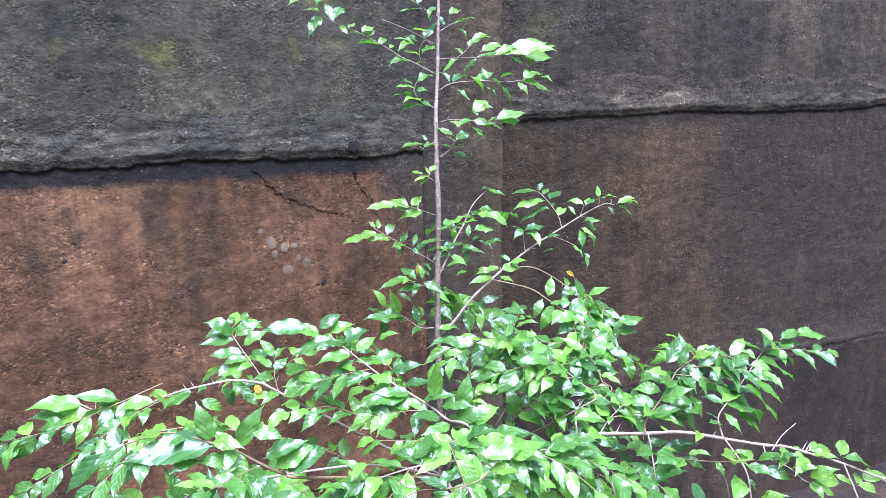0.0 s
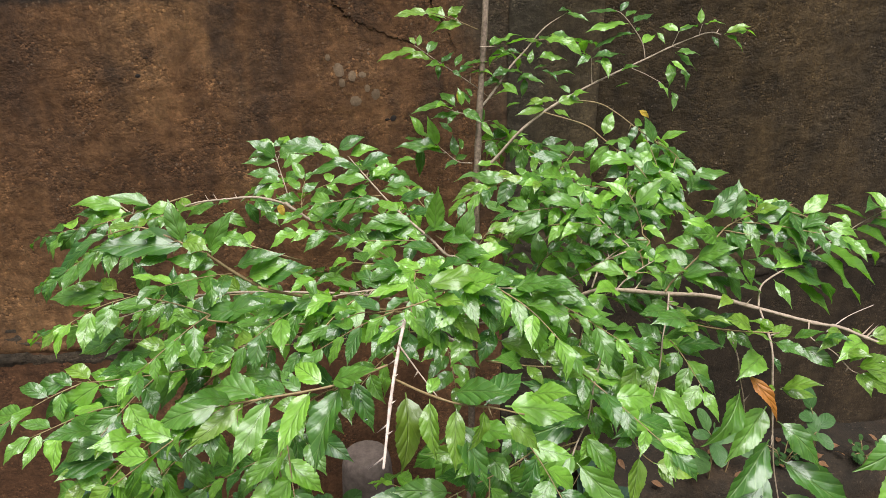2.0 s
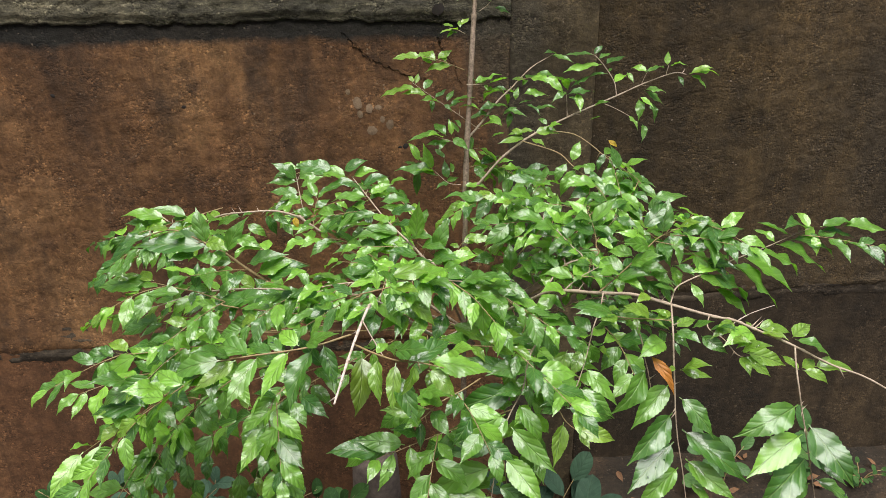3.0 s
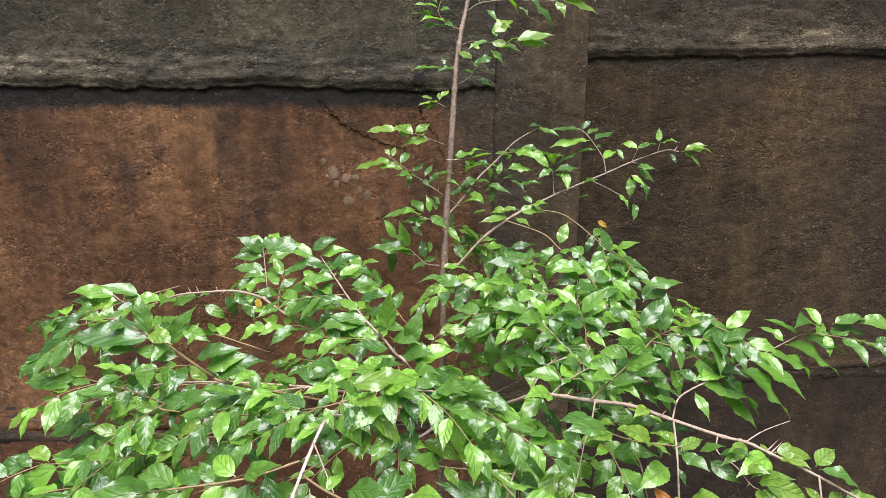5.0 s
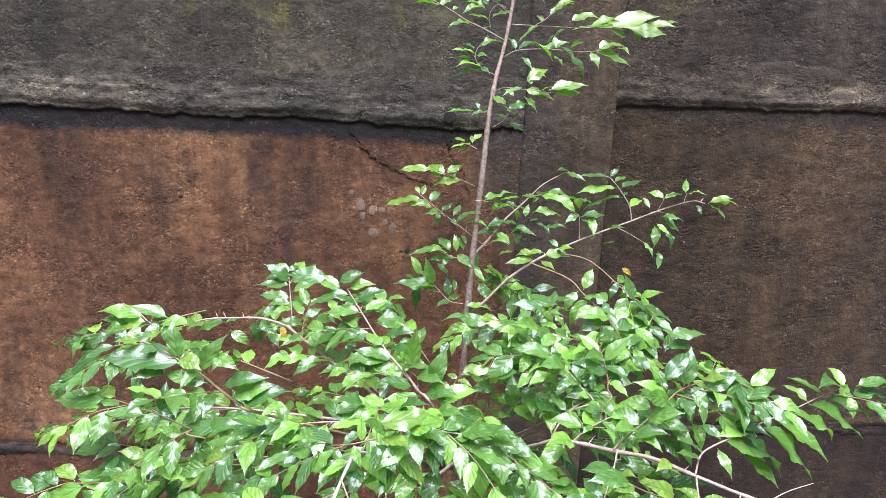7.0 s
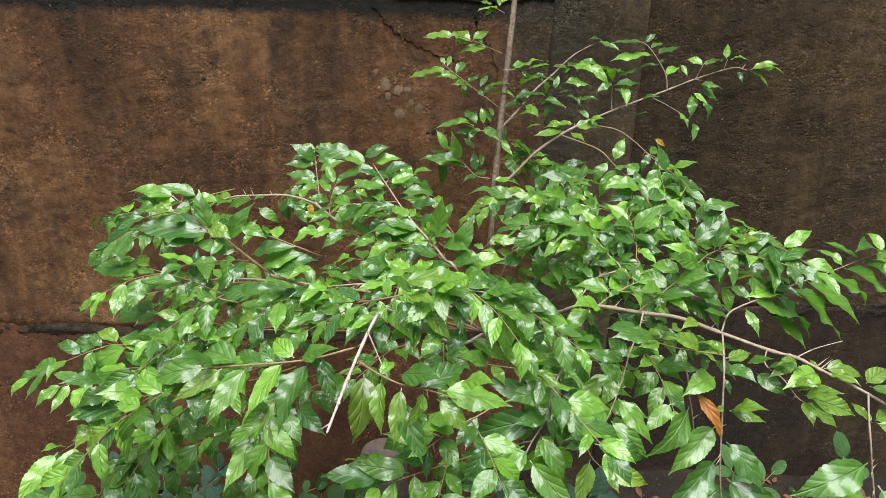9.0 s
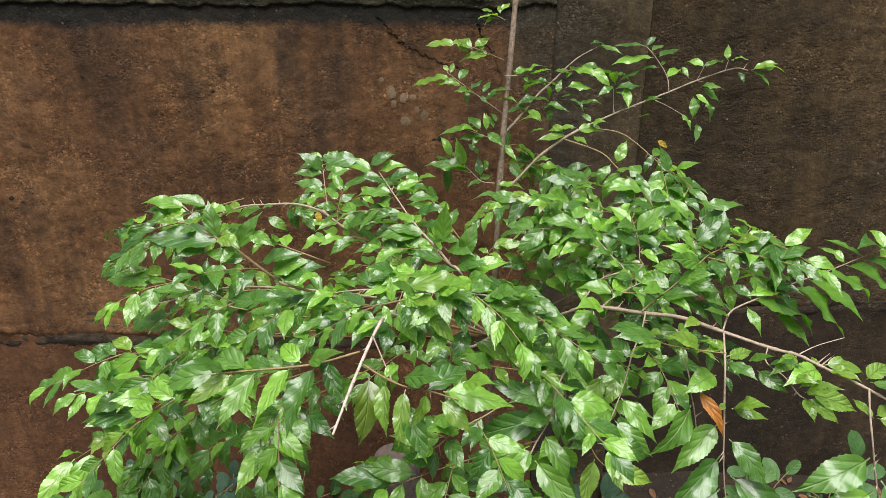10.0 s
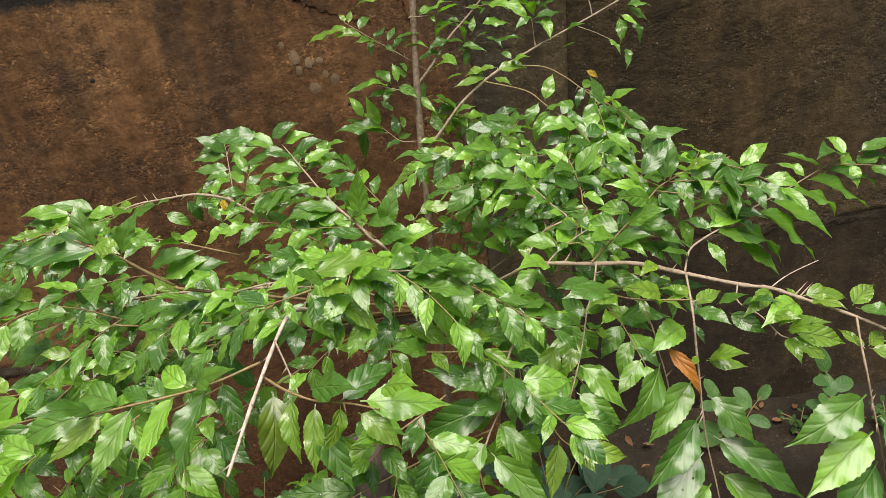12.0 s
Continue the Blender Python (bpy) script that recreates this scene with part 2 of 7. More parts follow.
def leaf_material(name, dark, light, vein, rough=0.42, through_light=0.31, coat=1.0, lines=0.42, gloss=0.5):
    mat, tree, bsdf, coord = start(name)
    isl = tree.nodes.new("ShaderNodeNewGeometry").outputs["Random Per Island"]
    own = tree.nodes.new("ShaderNodeObjectInfo").outputs["Random"]
    pick = maths(tree, "FRACT", maths(tree, "ADD", isl, own))
    base = ramp(tree, pick, (0.0, dark), (0.6, tuple((2 * a + b) / 3 for a, b in zip(dark, light))), (1.0, light))
    uv = tree.nodes.new("ShaderNodeUVMap").outputs[0]
    sep = tree.nodes.new("ShaderNodeSeparateXYZ")
    tree.links.new(uv, sep.inputs[0])
    off = maths(tree, "ABSOLUTE", maths(tree, "SUBTRACT", sep.outputs[0], 0.5))
    rib = ramp(tree, off, (0.0, 1.0), (0.035, 0.0))
    # side veins curve forward from the midrib
    curve = maths(tree, "MULTIPLY", maths(tree, "POWER", off, 0.8), 0.62)
    side = maths(tree, "FRACT", maths(tree, "MULTIPLY", maths(tree, "SUBTRACT", sep.outputs[1], curve), 5.0))
    line = ramp(tree, maths(tree, "ABSOLUTE", maths(tree, "SUBTRACT", side, 0.5)), (0.0, 1.0), (0.09, 0.0))
    veins = maths(tree, "MAXIMUM", rib, maths(tree, "MULTIPLY", line, 0.6))
    base = mix(tree, maths(tree, "MULTIPLY", veins, lines), base, vein)
    moved = tree.nodes.new("ShaderNodeVectorMath")
    moved.operation = "ADD"
    tree.links.new(uv, moved.inputs[0])
    tree.links.new(maths(tree, "MULTIPLY", pick, 37.0), moved.inputs[1])
    blot = noise_at(tree, moved.outputs[0], 5.0, 5, 0.6, stretch=(0.5, 1, 1))
    base = mix(tree, 0.6, base, ramp(tree, blot, (0.3, 0.7), (0.7, 1.25)), "MULTIPLY")
    tree.links.new(base, bsdf.inputs["Base Color"])
    bsdf.inputs["Roughness"].default_value = rough
    bsdf.inputs["Specular IOR Level"].default_value = gloss
    bsdf.inputs["Coat Weight"].default_value = coat
    bsdf.inputs["Coat Roughness"].default_value = 0.2
    quilt = ramp(tree, maths(tree, "ABSOLUTE", maths(tree, "SUBTRACT", side, 0.5)), (0.0, 0.0), (0.3, 1.0))
    h = maths(tree, "SUBTRACT", maths(tree, "MULTIPLY", blot, 0.2), maths(tree, "MULTIPLY", rib, 0.9))
    h = maths(tree, "ADD", h, maths(tree, "MULTIPLY", quilt, 0.5))
    h = maths(tree, "ADD", h, maths(tree, "MULTIPLY", noise_at(tree, moved.outputs[0], 26.0, 3, 0.6, stretch=(0.5, 1, 1)), 0.3))
    b = node(tree, "ShaderNodeBump", Strength=0.75, Distance=0.0018)
    tree.links.new(h, b.inputs["Height"])
    tree.links.new(b.outputs[0], bsdf.inputs["Normal"])
    tr = tree.nodes.new("ShaderNodeBsdfTranslucent")
    tree.links.new(mix(tree, 1.0, base, (1.7, 2.0, 0.7), "MULTIPLY"), tr.inputs[0])
    sh = node(tree, "ShaderNodeMixShader", Fac=through_light)
    tree.links.new(bsdf.outputs[0], sh.inputs[1])
    tree.links.new(tr.outputs[0], sh.inputs[2])
    tree.links.new(sh.outputs[0], tree.nodes["Material Output"].inputs[0])
    return mat


LEAF = leaf_material("glossy_green_leaf", (0.038, 0.12, 0.016), (0.22, 0.44, 0.046), (0.26, 0.39, 0.11))
YOUNG = leaf_material("young_bright_leaf", (0.125, 0.245, 0.02), (0.21, 0.34, 0.035), (0.32, 0.43, 0.14), 0.45, 0.33)
OLIVE = leaf_material("olive_ageing_leaf", (0.085, 0.14, 0.012), (0.12, 0.18, 0.016), (0.2, 0.24, 0.06))
YELLOW = leaf_material("yellowed_leaf", (0.5, 0.33, 0.03), (0.55, 0.38, 0.05), (0.5, 0.35, 0.1), 0.45, 0.35, 0.05)
ORANGE = leaf_material("orange_dying_leaf", (0.36, 0.13, 0.02), (0.42, 0.17, 0.03), (0.45, 0.22, 0.06), 0.5, 0.3, 0.05)
WEED = leaf_material("matt_weed_leaf", (0.022, 0.06, 0.014), (0.045, 0.105, 0.024), (0.1, 0.18, 0.07), 0.7, 0.15, 0.0, 0.3, 0.2)
SPROUT = leaf_material("dull_seedling_leaf", (0.04, 0.105, 0.025), (0.07, 0.15, 0.035), (0.14, 0.24, 0.1), 0.6, 0.2, 0.1, 0.35, 0.3)
BLUISH = leaf_material("bluish_weed_leaf", (0.022, 0.05, 0.03), (0.04, 0.08, 0.045), (0.07, 0.11, 0.07), 0.7, 0.1, 0.0, 0.35, 0.2)
LITTER = leaf_material("dry_fallen_leaf", (0.12, 0.055, 0.02), (0.24, 0.12, 0.05), (0.25, 0.14, 0.07), 0.7, 0.1, 0.0, 0.4)


WATER = bpy.data.materials.new("clear_water")
WATER.use_nodes = True
wet = WATER.node_tree.nodes["Principled BSDF"]
wet.inputs["Roughness"].default_value, wet.inputs["IOR"].default_value = 0.0, 1.33
wet.inputs["Transmission Weight"].default_value = 1.0


# ---- builders ----
def mesh_from(name, verts, faces, material, uvs=None, smooth=True):
    me = bpy.data.meshes.new(name)
    me.from_pydata([tuple(v) for v in verts], [], faces)
    if uvs is not None:
        layer = me.uv_layers.new(name="UVMap")
        corner = np.empty(len(me.loops), dtype=np.int32)
        me.loops.foreach_get("vertex_index", corner)
        layer.data.foreach_set("uv", np.asarray(uvs, dtype=np.float32)[corner].ravel())
    for m in material if isinstance(material, (list, tuple)) else [material]:
        me.materials.append(m)
    me.polygons.foreach_set("use_smooth", [smooth] * len(me.polygons))
    me.update()
    return me


def child(name, me, parent, label=""):
    ob = new(name, me)
    ob.parent = parent
    return tagged(ob, label)


def fractal(x, y, z, octaves=4):
    return noise.fractal((x, y, z), 0.9, 2.1, octaves)


def smooth_path(points, per=8):
    p = [Vector(q) for q in points]
    p = [p[0] * 2 - p[1], *p, p[-1] * 2 - p[-2]]
    out = []
    for i in range(1, len(p) - 2):
        for k in range(per):
            t = k / per
            out.append(0.5 * ((2 * p[i]) + (p[i + 1] - p[i - 1]) * t + (2 * p[i - 1] - 5 * p[i] + 4 * p[i + 1] - p[i + 2]) * t * t + (3 * p[i] - p[i - 1] - 3 * p[i + 1] + p[i + 2]) * t ** 3))
    out.append(p[-2])
    return out


WALL = 1.7475


def panel(name, x0, x1, z0, z1, step, depth, material, label, category, low=None):
    """A sheet of render facing -y with real relief. depth(x, z): how far it stands proud; low(x): its ragged lower edge."""
    nx, nz = int(round((x1 - x0) / step)) + 1, int(round((z1 - z0) / step)) + 1
    verts, faces = [], []
    for i in range(nx):
        x = x0 + (x1 - x0) * i / (nx - 1)
        bottom = low(x) if low else z0
        for j in range(nz):
            z = bottom + (z1 - bottom) * j / (nz - 1)
            verts.append((x, WALL - depth(x, z, z - bottom), z))
    for i in range(nx - 1):
        for j in range(nz - 1):
            a = i * nz + j
            faces.append((a, a + nz, a + nz + 1, a + 1))
    # closed at the back, so that it has thickness
    n = len(verts)
    for i in range(nx):
        x = x0 + (x1 - x0) * i / (nx - 1)
        verts.append((x, WALL + 0.2, (low(x) if low else z0)))
        verts.append((x, WALL + 0.2, z1))
    for i in range(nx - 1):
        a, b = n + 2 * i, n + 2 * i + 2
        faces.append((a, b, (i + 1) * nz, i * nz))
        faces.append((a + 1, i * nz + nz - 1, (i + 1) * nz + nz - 1, b + 1))
        faces.append((b, a, a + 1, b + 1))
    faces.append((*range(nz), n + 1, n))
    faces.append((*[(nx - 1) * nz + j for j in range(nz - 1, -1, -1)], n + 2 * nx - 2, n + 2 * nx - 1))
    ob = new(name, mesh_from(name, verts, faces, material))
    return tagged(ob, label, category, kind="structure")


def rough(x, z, amount, scale=6.0, seed=0.0):
    return amount * (fractal(x * scale, seed, z * scale, 4) + 0.5 * noise.noise((x * 45, seed, z * 45)))


LEFT, RIGHT, PIER_L, PIER_R = -4.5, 5.5, -0.022, 0.207


def ragged(level, seed, sway=0.012):
    return lambda x: level + sway * fractal(x * 3.0, seed, 0.3, 3) + 0.5 * sway * noise.noise((x * 22, seed, 0)) + 0.3 * sway * noise.noise((x * 60, seed, 2)) + 0.15 * sway * noise.noise((x * 150, seed, 4))


def ledge_depth(face, bulge, tall, seed, grain=9.0):
    """A band of mortar: its top slopes out to catch the light, its foot turns under."""
    def depth(x, z, up):
        wob = 0.45 * fractal(x * 4, seed, 1.0, 3)
        s = up / tall
        if s < 0.32:
            d = -0.014 + (face + bulge + 0.014) * math.sin(0.5 * math.pi * max(0, s) / 0.32) ** 1.4 * (0.9 + 0.3 * wob)
        elif s < 1.6:
            d = face + bulge * (1 - (s - 0.32) / 1.28) ** 1.6 * (1 + wob)
        else:
            d = face
        layers = 0.004 * noise.noise((x * 5, seed, z * 60)) * max(0.0, 1 - abs(s - 0.5)) if s < 1.5 else 0.0
        return d + layers + rough(x, z, 0.004, grain, seed)
    return depth


# ---- the wall ----
TOP = 2.2
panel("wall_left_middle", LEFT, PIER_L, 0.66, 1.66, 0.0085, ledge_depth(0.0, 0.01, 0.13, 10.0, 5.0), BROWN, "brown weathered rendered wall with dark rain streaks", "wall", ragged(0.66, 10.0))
panel("wall_right_middle", PIER_R, RIGHT, 0.785, 1.76, 0.0095, ledge_depth(0.0, 0.008, 0.1, 11.0, 5.0), DARK_BROWN, "dark brown stained rendered wall, streaked and gritty", "wall", ragged(0.785, 11.0))
panel("wall_left_upper", LEFT, PIER_L, 1.63, TOP, 0.009, lambda x, z, up: 0.004 + rough(x, z, 0.004, 5.0, 10.0), MOULD, "upper wall render blackened by mould", "wall")
panel("wall_right_upper", PIER_R, RIGHT, 1.71, TOP, 0.009, lambda x, z, up: 0.004 + rough(x, z, 0.004, 5.0, 11.0), MOULD_BROWN, "upper wall render darkened by mould", "wall")
def band_depth(tall, proud, seed, base=0.0, over=None):
    """A mortar band that stands proud at its foot and dies into the wall above."""
    def depth(x, z, up):
        s = up / tall
        d = proud * min(1.0, s / 0.16) * (1.0 - max(0.0, s - 0.15) / 0.6) - 0.004 + base
        d -= 0.03 * max(0.0, 1 - abs(x - PIER_L) / 0.12) if x < PIER_L else 0.0
        d += (0.003 * fractal(x * 5, seed, z * 8, 5) + 0.004 * noise.noise((x * 40, seed, z * 70))) * min(1.0, s * 2.5) + 0.004 * noise.noise((x * 6, seed, z * 75)) * min(1.0, s * 2.5)
        if over is not None:
            d = max(d, 0.0055 - 0.006 * min(1.0, max(0.0, (z - over + 0.05 * fractal(x * 4, seed, z * 4, 4)) / 0.03)))
        return d + rough(x, z, 0.004, 5.0, seed)
    return depth


panel("trim_left_ledge", LEFT, PIER_L, 1.62, 1.78, 0.006, band_depth(0.14, 0.01, 10.0, 0.006, 1.735), LEDGE, "rough light mortar ledge with a ragged foot", "ledge", ragged(1.622, 5.0, 0.016))
panel("trim_right_ledge", PIER_R, RIGHT, 1.7, 1.84, 0.006, band_depth(0.12, 0.01, 11.0, 0.006, 1.8), LEDGE_BROWN, "rough brown mortar ledge with a ragged foot", "ledge", ragged(1.7, 6.0, 0.012))
panel("trim_left_low_ledge", LEFT, PIER_L, 0.64, 0.8, 0.007, band_depth(0.13, 0.006, 10.0, 0.005), LOW_BAND, "low grey-brown mortar band along the wall", "ledge", ragged(0.648, 18.0, 0.014))
panel("trim_right_low_ledge", PIER_R, RIGHT, 0.77, 0.9, 0.007, band_depth(0.11, 0.006, 11.0, 0.004), LOW_BAND, "low grey-brown mortar band along the wall", "ledge", ragged(0.775, 19.0, 0.012))


panel("pilaster", PIER_L, PIER_R, -0.05, TOP, 0.008, lambda x, z, up: 0.001 + 0.019 * min(1.0, (x - PIER_L) / 0.14) + rough(x, z, 0.0035, 8.0, 7.0), PIER, "grey-brown rendered pier standing slightly proud of the wall", "pilaster")
panel("wall_left_foot", LEFT, PIER_L, -0.1, 0.7, 0.014, lambda x, z, up: 0.004 + rough(x, z, 0.003, 4.0, 8.0), RED, "reddish earth-rendered foot of the wall", "wall")
panel("wall_right_foot", PIER_R, RIGHT, -0.1, 0.82, 0.014, lambda x, z, up: 0.003 + rough(x, z, 0.003, 4.0, 9.0), DARK_FOOT, "dark foot of the rendered wall", "wall")


def strip(name, points, width, material, label, seed):
    """A jagged gap along a few points of the wall face."""
    rnd = random.Random(seed)
    path = smooth_path([(x, 0, z) for x, z in points], 14)
    verts, faces = [], []
    for k, q in enumerate(path):
        s = k / (len(path) - 1)
        w = width * (0.25 + 0.75 * math.sin(math.pi * min(1, s + 0.12))) * rnd.uniform(0.35, 1.5)
        x, z = q.x + rnd.uniform(-0.005, 0.005), q.z + rnd.uniform(-0.005, 0.005)
        y = WALL - 0.002 - rough(x, z, 0.004, 5.0, 10.0)
        verts += [(x - w * 0.3, y, z + w), (x, y + 0.004, z), (x + w * 0.3, y, z - w)]
    for k in range(len(path) - 1):
        a = 3 * k
        faces += [(a, a + 1, a + 4, a + 3), (a + 1, a + 2, a + 5, a + 4)]
    return tagged(new(name, mesh_from(name, verts, faces, material)), label, "crack", kind="structure")


strip("trim_crack", [(-0.47, 1.6), (-0.43, 1.555), (-0.395, 1.525), (-0.34, 1.5), (-0.29, 1.478), (-0.25, 1.47)], 0.0006, CRACK, "jagged diagonal crack in the brown render", 3)
strip("trim_crack", [(-0.215, 1.58), (-0.2, 1.54), (-0.17, 1.5), (-0.15, 1.44)], 0.0006, CRACK, "jagged diagonal crack in the brown render", 4)


def blotch(name, x, z, r, material, label, category, seed, proud=0.0015, tall=1.1):
    rnd = random.Random(seed)
    ring = 26
    verts, faces = [(x, WALL - proud - 0.001 - rough(x, z, 0.004, 5.0, 10.0), z)], []
    for k in range(ring):
        a = 2 * math.pi * k / ring
        q = r * (rnd.uniform(0.85, 1.05) + 0.12 * math.sin(2 * a + seed * 9))
        px, pz = x + q * math.cos(a), z + q * math.sin(a) * tall
        verts.append((px, WALL - proud + 0.001 - rough(px, pz, 0.004, 5.0, 10.0), pz))
    for k in range(ring):
        faces.append((0, 1 + (k + 1) % ring, 1 + k))
    return tagged(new(name, mesh_from(name, verts, faces, material)), label, category, kind="structure")


spots = random.Random(11)
for x, z, r in ((-0.435, 1.41, 0.014), (-0.405, 1.395, 0.011), (-0.38, 1.398, 0.008), (-0.43, 1.38, 0.009), (-0.37, 1.365, 0.008), (-0.35, 1.35, 0.012), (-0.4, 1.335, 0.013), (-0.46, 1.44, 0.007)):
    blotch("trim_lichen", x, z, r, LICHEN, "pale grey lichen spot on the brown render", "lichen", spots.random())
# flat discs; the shade of each hole is only in its colour
for x, z, r in ((-0.31, 1.29, 0.009), (-0.325, 1.287, 0.006), (-0.9, 1.412, 0.006), (-0.995, 1.36, 0.004), (-1.235, 1.45, 0.006), (-1.5, 1.12, 0.009), (-1.47, 1.11, 0.006)):
    blotch("trim_hole", x, z, r, CRACK, "small dark hole broken into the render", "hole", spots.random(), 0.0015, spots.uniform(0.4, 0.9))
blotch("trim_hole", -0.213, 1.645, 0.015, CRACK, "dark hole broken into the mouldy ledge", "hole", 5, 0.016)


# ---- the ground ----
def ground():
    xs = sorted({*np.linspace(-3, 3, 121), *np.geomspace(3.2, 900, 26), *(-np.geomspace(3.2, 900, 26))})
    ys = sorted({*np.linspace(-2, 1.85, 78), *np.geomspace(2.1, 900, 24), *(-np.geomspace(2.1, 900, 24))})
    verts = [(x, y, (0.03 * fractal(x * 1.3, y * 1.3, 0.0, 4) + 0.015 * noise.noise((x * 9, y * 9, 1)) if abs(x) < 3 and -2 < y < 1.9 else 0.0) - 0.02) for x in xs for y in ys]
    n = len(ys)
    faces = [(i * n + j, (i + 1) * n + j, (i + 1) * n + j + 1, i * n + j + 1) for i in range(len(xs) - 1) for j in range(n - 1)]
    return tagged(new("ground", mesh_from("ground", verts, faces, SOIL)), "damp dark soil at the foot of the wall", "ground", kind="structure")


ground()


def footing():
    """A rough earth-covered step along the wall's foot."""
    nx, prof = 150, ((1.5, -0.05), (1.52, 0.12), (1.55, 0.175), (1.6, 0.19), (1.68, 0.2), (1.8, 0.21))
    verts, faces = [], []
    for i in range(nx + 1):
        x = PIER_R + (RIGHT - PIER_R) * i / nx
        for y, z in prof:
            verts.append((x, y + 0.02 * fractal(x * 3, 2.0, z * 3, 3), z + (0.02 * fractal(x * 5, y * 5, 0.0, 4) if z > 0 else 0)))
    m = len(prof)
    for i in range(nx):
        for j in range(m - 1):
            a = i * m + j
            faces.append((a, a + m, a + m + 1, a + 1))
    return tagged(new("footing", mesh_from("footing", verts, faces, SOIL)), "rough soil-covered step along the foot of the wall", "step", kind="structure")


footing()


# ---- the shrub ----
def leaf_mesh(seed, wide=0.5, stations=28, fold=0.35, droop=0.5, wave=0.05, blunt=False, teeth=0.04):
    """A leaf along +y with its face to +z: pointed, finely toothed, wavy, folded along the midrib and arching."""
    rnd = random.Random(seed)
    verts, uvs, faces = [], [], []
    phase, other, twist = rnd.uniform(0, 6.28), rnd.uniform(0, 6.28), rnd.uniform(-0.35, 0.35)
    bend, pitch = rnd.uniform(-0.14, 0.14), rnd.uniform(6, 13)
    stalk = 0.08
    ang, y, z = 0.35 * droop, 0.0, 0.0
    for k in range(stations + 1):
        s = k / stations
        if k:
            ang -= droop / stations * (1.6 if s > 0.5 else 0.9)
            y += math.cos(ang) / stations
            z += math.sin(ang) / stations
        if s < stalk:
            w, full = 0.012, 0.03
        else:
            q = (s - stalk) / (1 - stalk)
            full = q ** 0.5 * (1 - q) ** 0.5 / 0.5 if blunt else max(math.sin(math.pi * min(1.0, q / 0.9) ** 0.74) ** 0.82 if q < 0.9 else 0.0, 0.26 * (1 - q) / 0.24 if q > 0.5 else 0.0)
            w = wide * 0.5 * full + 0.004
        tooth = 1.0 + (teeth if k % 2 else -teeth)
        for c in (-1, -0.55, 0, 0.55, 1):
            ripple = wave * (math.sin((phase if c > 0 else other) + pitch * s) + 0.32 * math.sin((other if c > 0 else phase) + 26 * s)) * abs(c) ** 2 * full
            lift = fold * w * abs(c) ** 1.2 + ripple
            x = c * w * (tooth if abs(c) == 1 else 1)
            tw = twist * s
            verts.append((x * math.cos(tw) + bend * s * s, y - lift * math.sin(ang) * 0.5, z + lift + x * math.sin(tw)))
            uvs.append((0.5 + 0.5 * c * min(1, w / (wide * 0.5)), s))
    for k in range(stations):
        for i in range(4):
            a = k * 5 + i
            faces.append((a, a + 1, a + 6, a + 5))
    return verts, faces, uvs


LEAF_SHAPES = []
for n in range(16):
    r = random.Random(n + 200)
    LEAF_SHAPES.append(leaf_mesh(n, wide=r.uniform(0.38, 0.5), droop=r.uniform(0.15, 1.0), fold=r.uniform(0.0, 0.36), wave=r.uniform(0.03, 0.075)))
leaf_data = {}


def leaf_part_mesh(shape, mat):
    key = (shape, mat.name)
    if key not in leaf_data:
        v, f, u = LEAF_SHAPES[shape]
        leaf_data[key] = mesh_from("leaf", v, f, mat, u)
    return leaf_data[key]


def tube(path, r0, r1, sides=7, knots=0.16, seed=0):
    rnd = random.Random(seed)
    verts, faces = [], []
    normal = Vector((0.3, 0.2, 1)).normalized()
    for i, q in enumerate(path):
        t = (path[min(i + 1, len(path) - 1)] - path[max(i - 1, 0)]).normalized()
        normal = (normal - t * normal.dot(t)).normalized()
        side = t.cross(normal)
        r = r0 + (r1 - r0) * i / (len(path) - 1)
        r *= 1 + rnd.uniform(-knots, knots) + (0.15 if i % 5 == 2 else 0)
        for k in range(sides):
            a = 2 * math.pi * k / sides
            verts.append(q + r * (math.cos(a) * normal + math.sin(a) * side))
    n = len(path)
    for i in range(n - 1):
        for k in range(sides):
            a, b = i * sides + k, i * sides + (k + 1) % sides
            faces.append((a, b, b + sides, a + sides))
    faces.append(tuple(range(sides - 1, -1, -1)))
    faces.append(tuple((n - 1) * sides + k for k in range(sides)))
    return verts, faces


def add_thorn(verts, faces, at, way, length, r=0.0011):
    n = len(verts)
    way = way.normalized()
    a = way.orthogonal().normalized()
    b = way.cross(a)
    for k in range(4):
        ang = k * math.pi / 2
        verts.append(at + r * (math.cos(ang) * a + math.sin(ang) * b))
    verts.append(at + way * length)
    for k in range(4):
        faces.append((n + k, n + (k + 1) % 4, n + 4))


shrub = new("shrub")
tagged(shrub, "thorny green shrub with glossy toothed leaves growing before a stained wall", "shrub")
rng = random.Random(7)
foliage = {"v": [], "f": [], "u": [], "m": []}
part_leaves = [0]
MATS = [LEAF, YOUNG, OLIVE, YELLOW, ORANGE]


drops = {"v": [], "f": []}


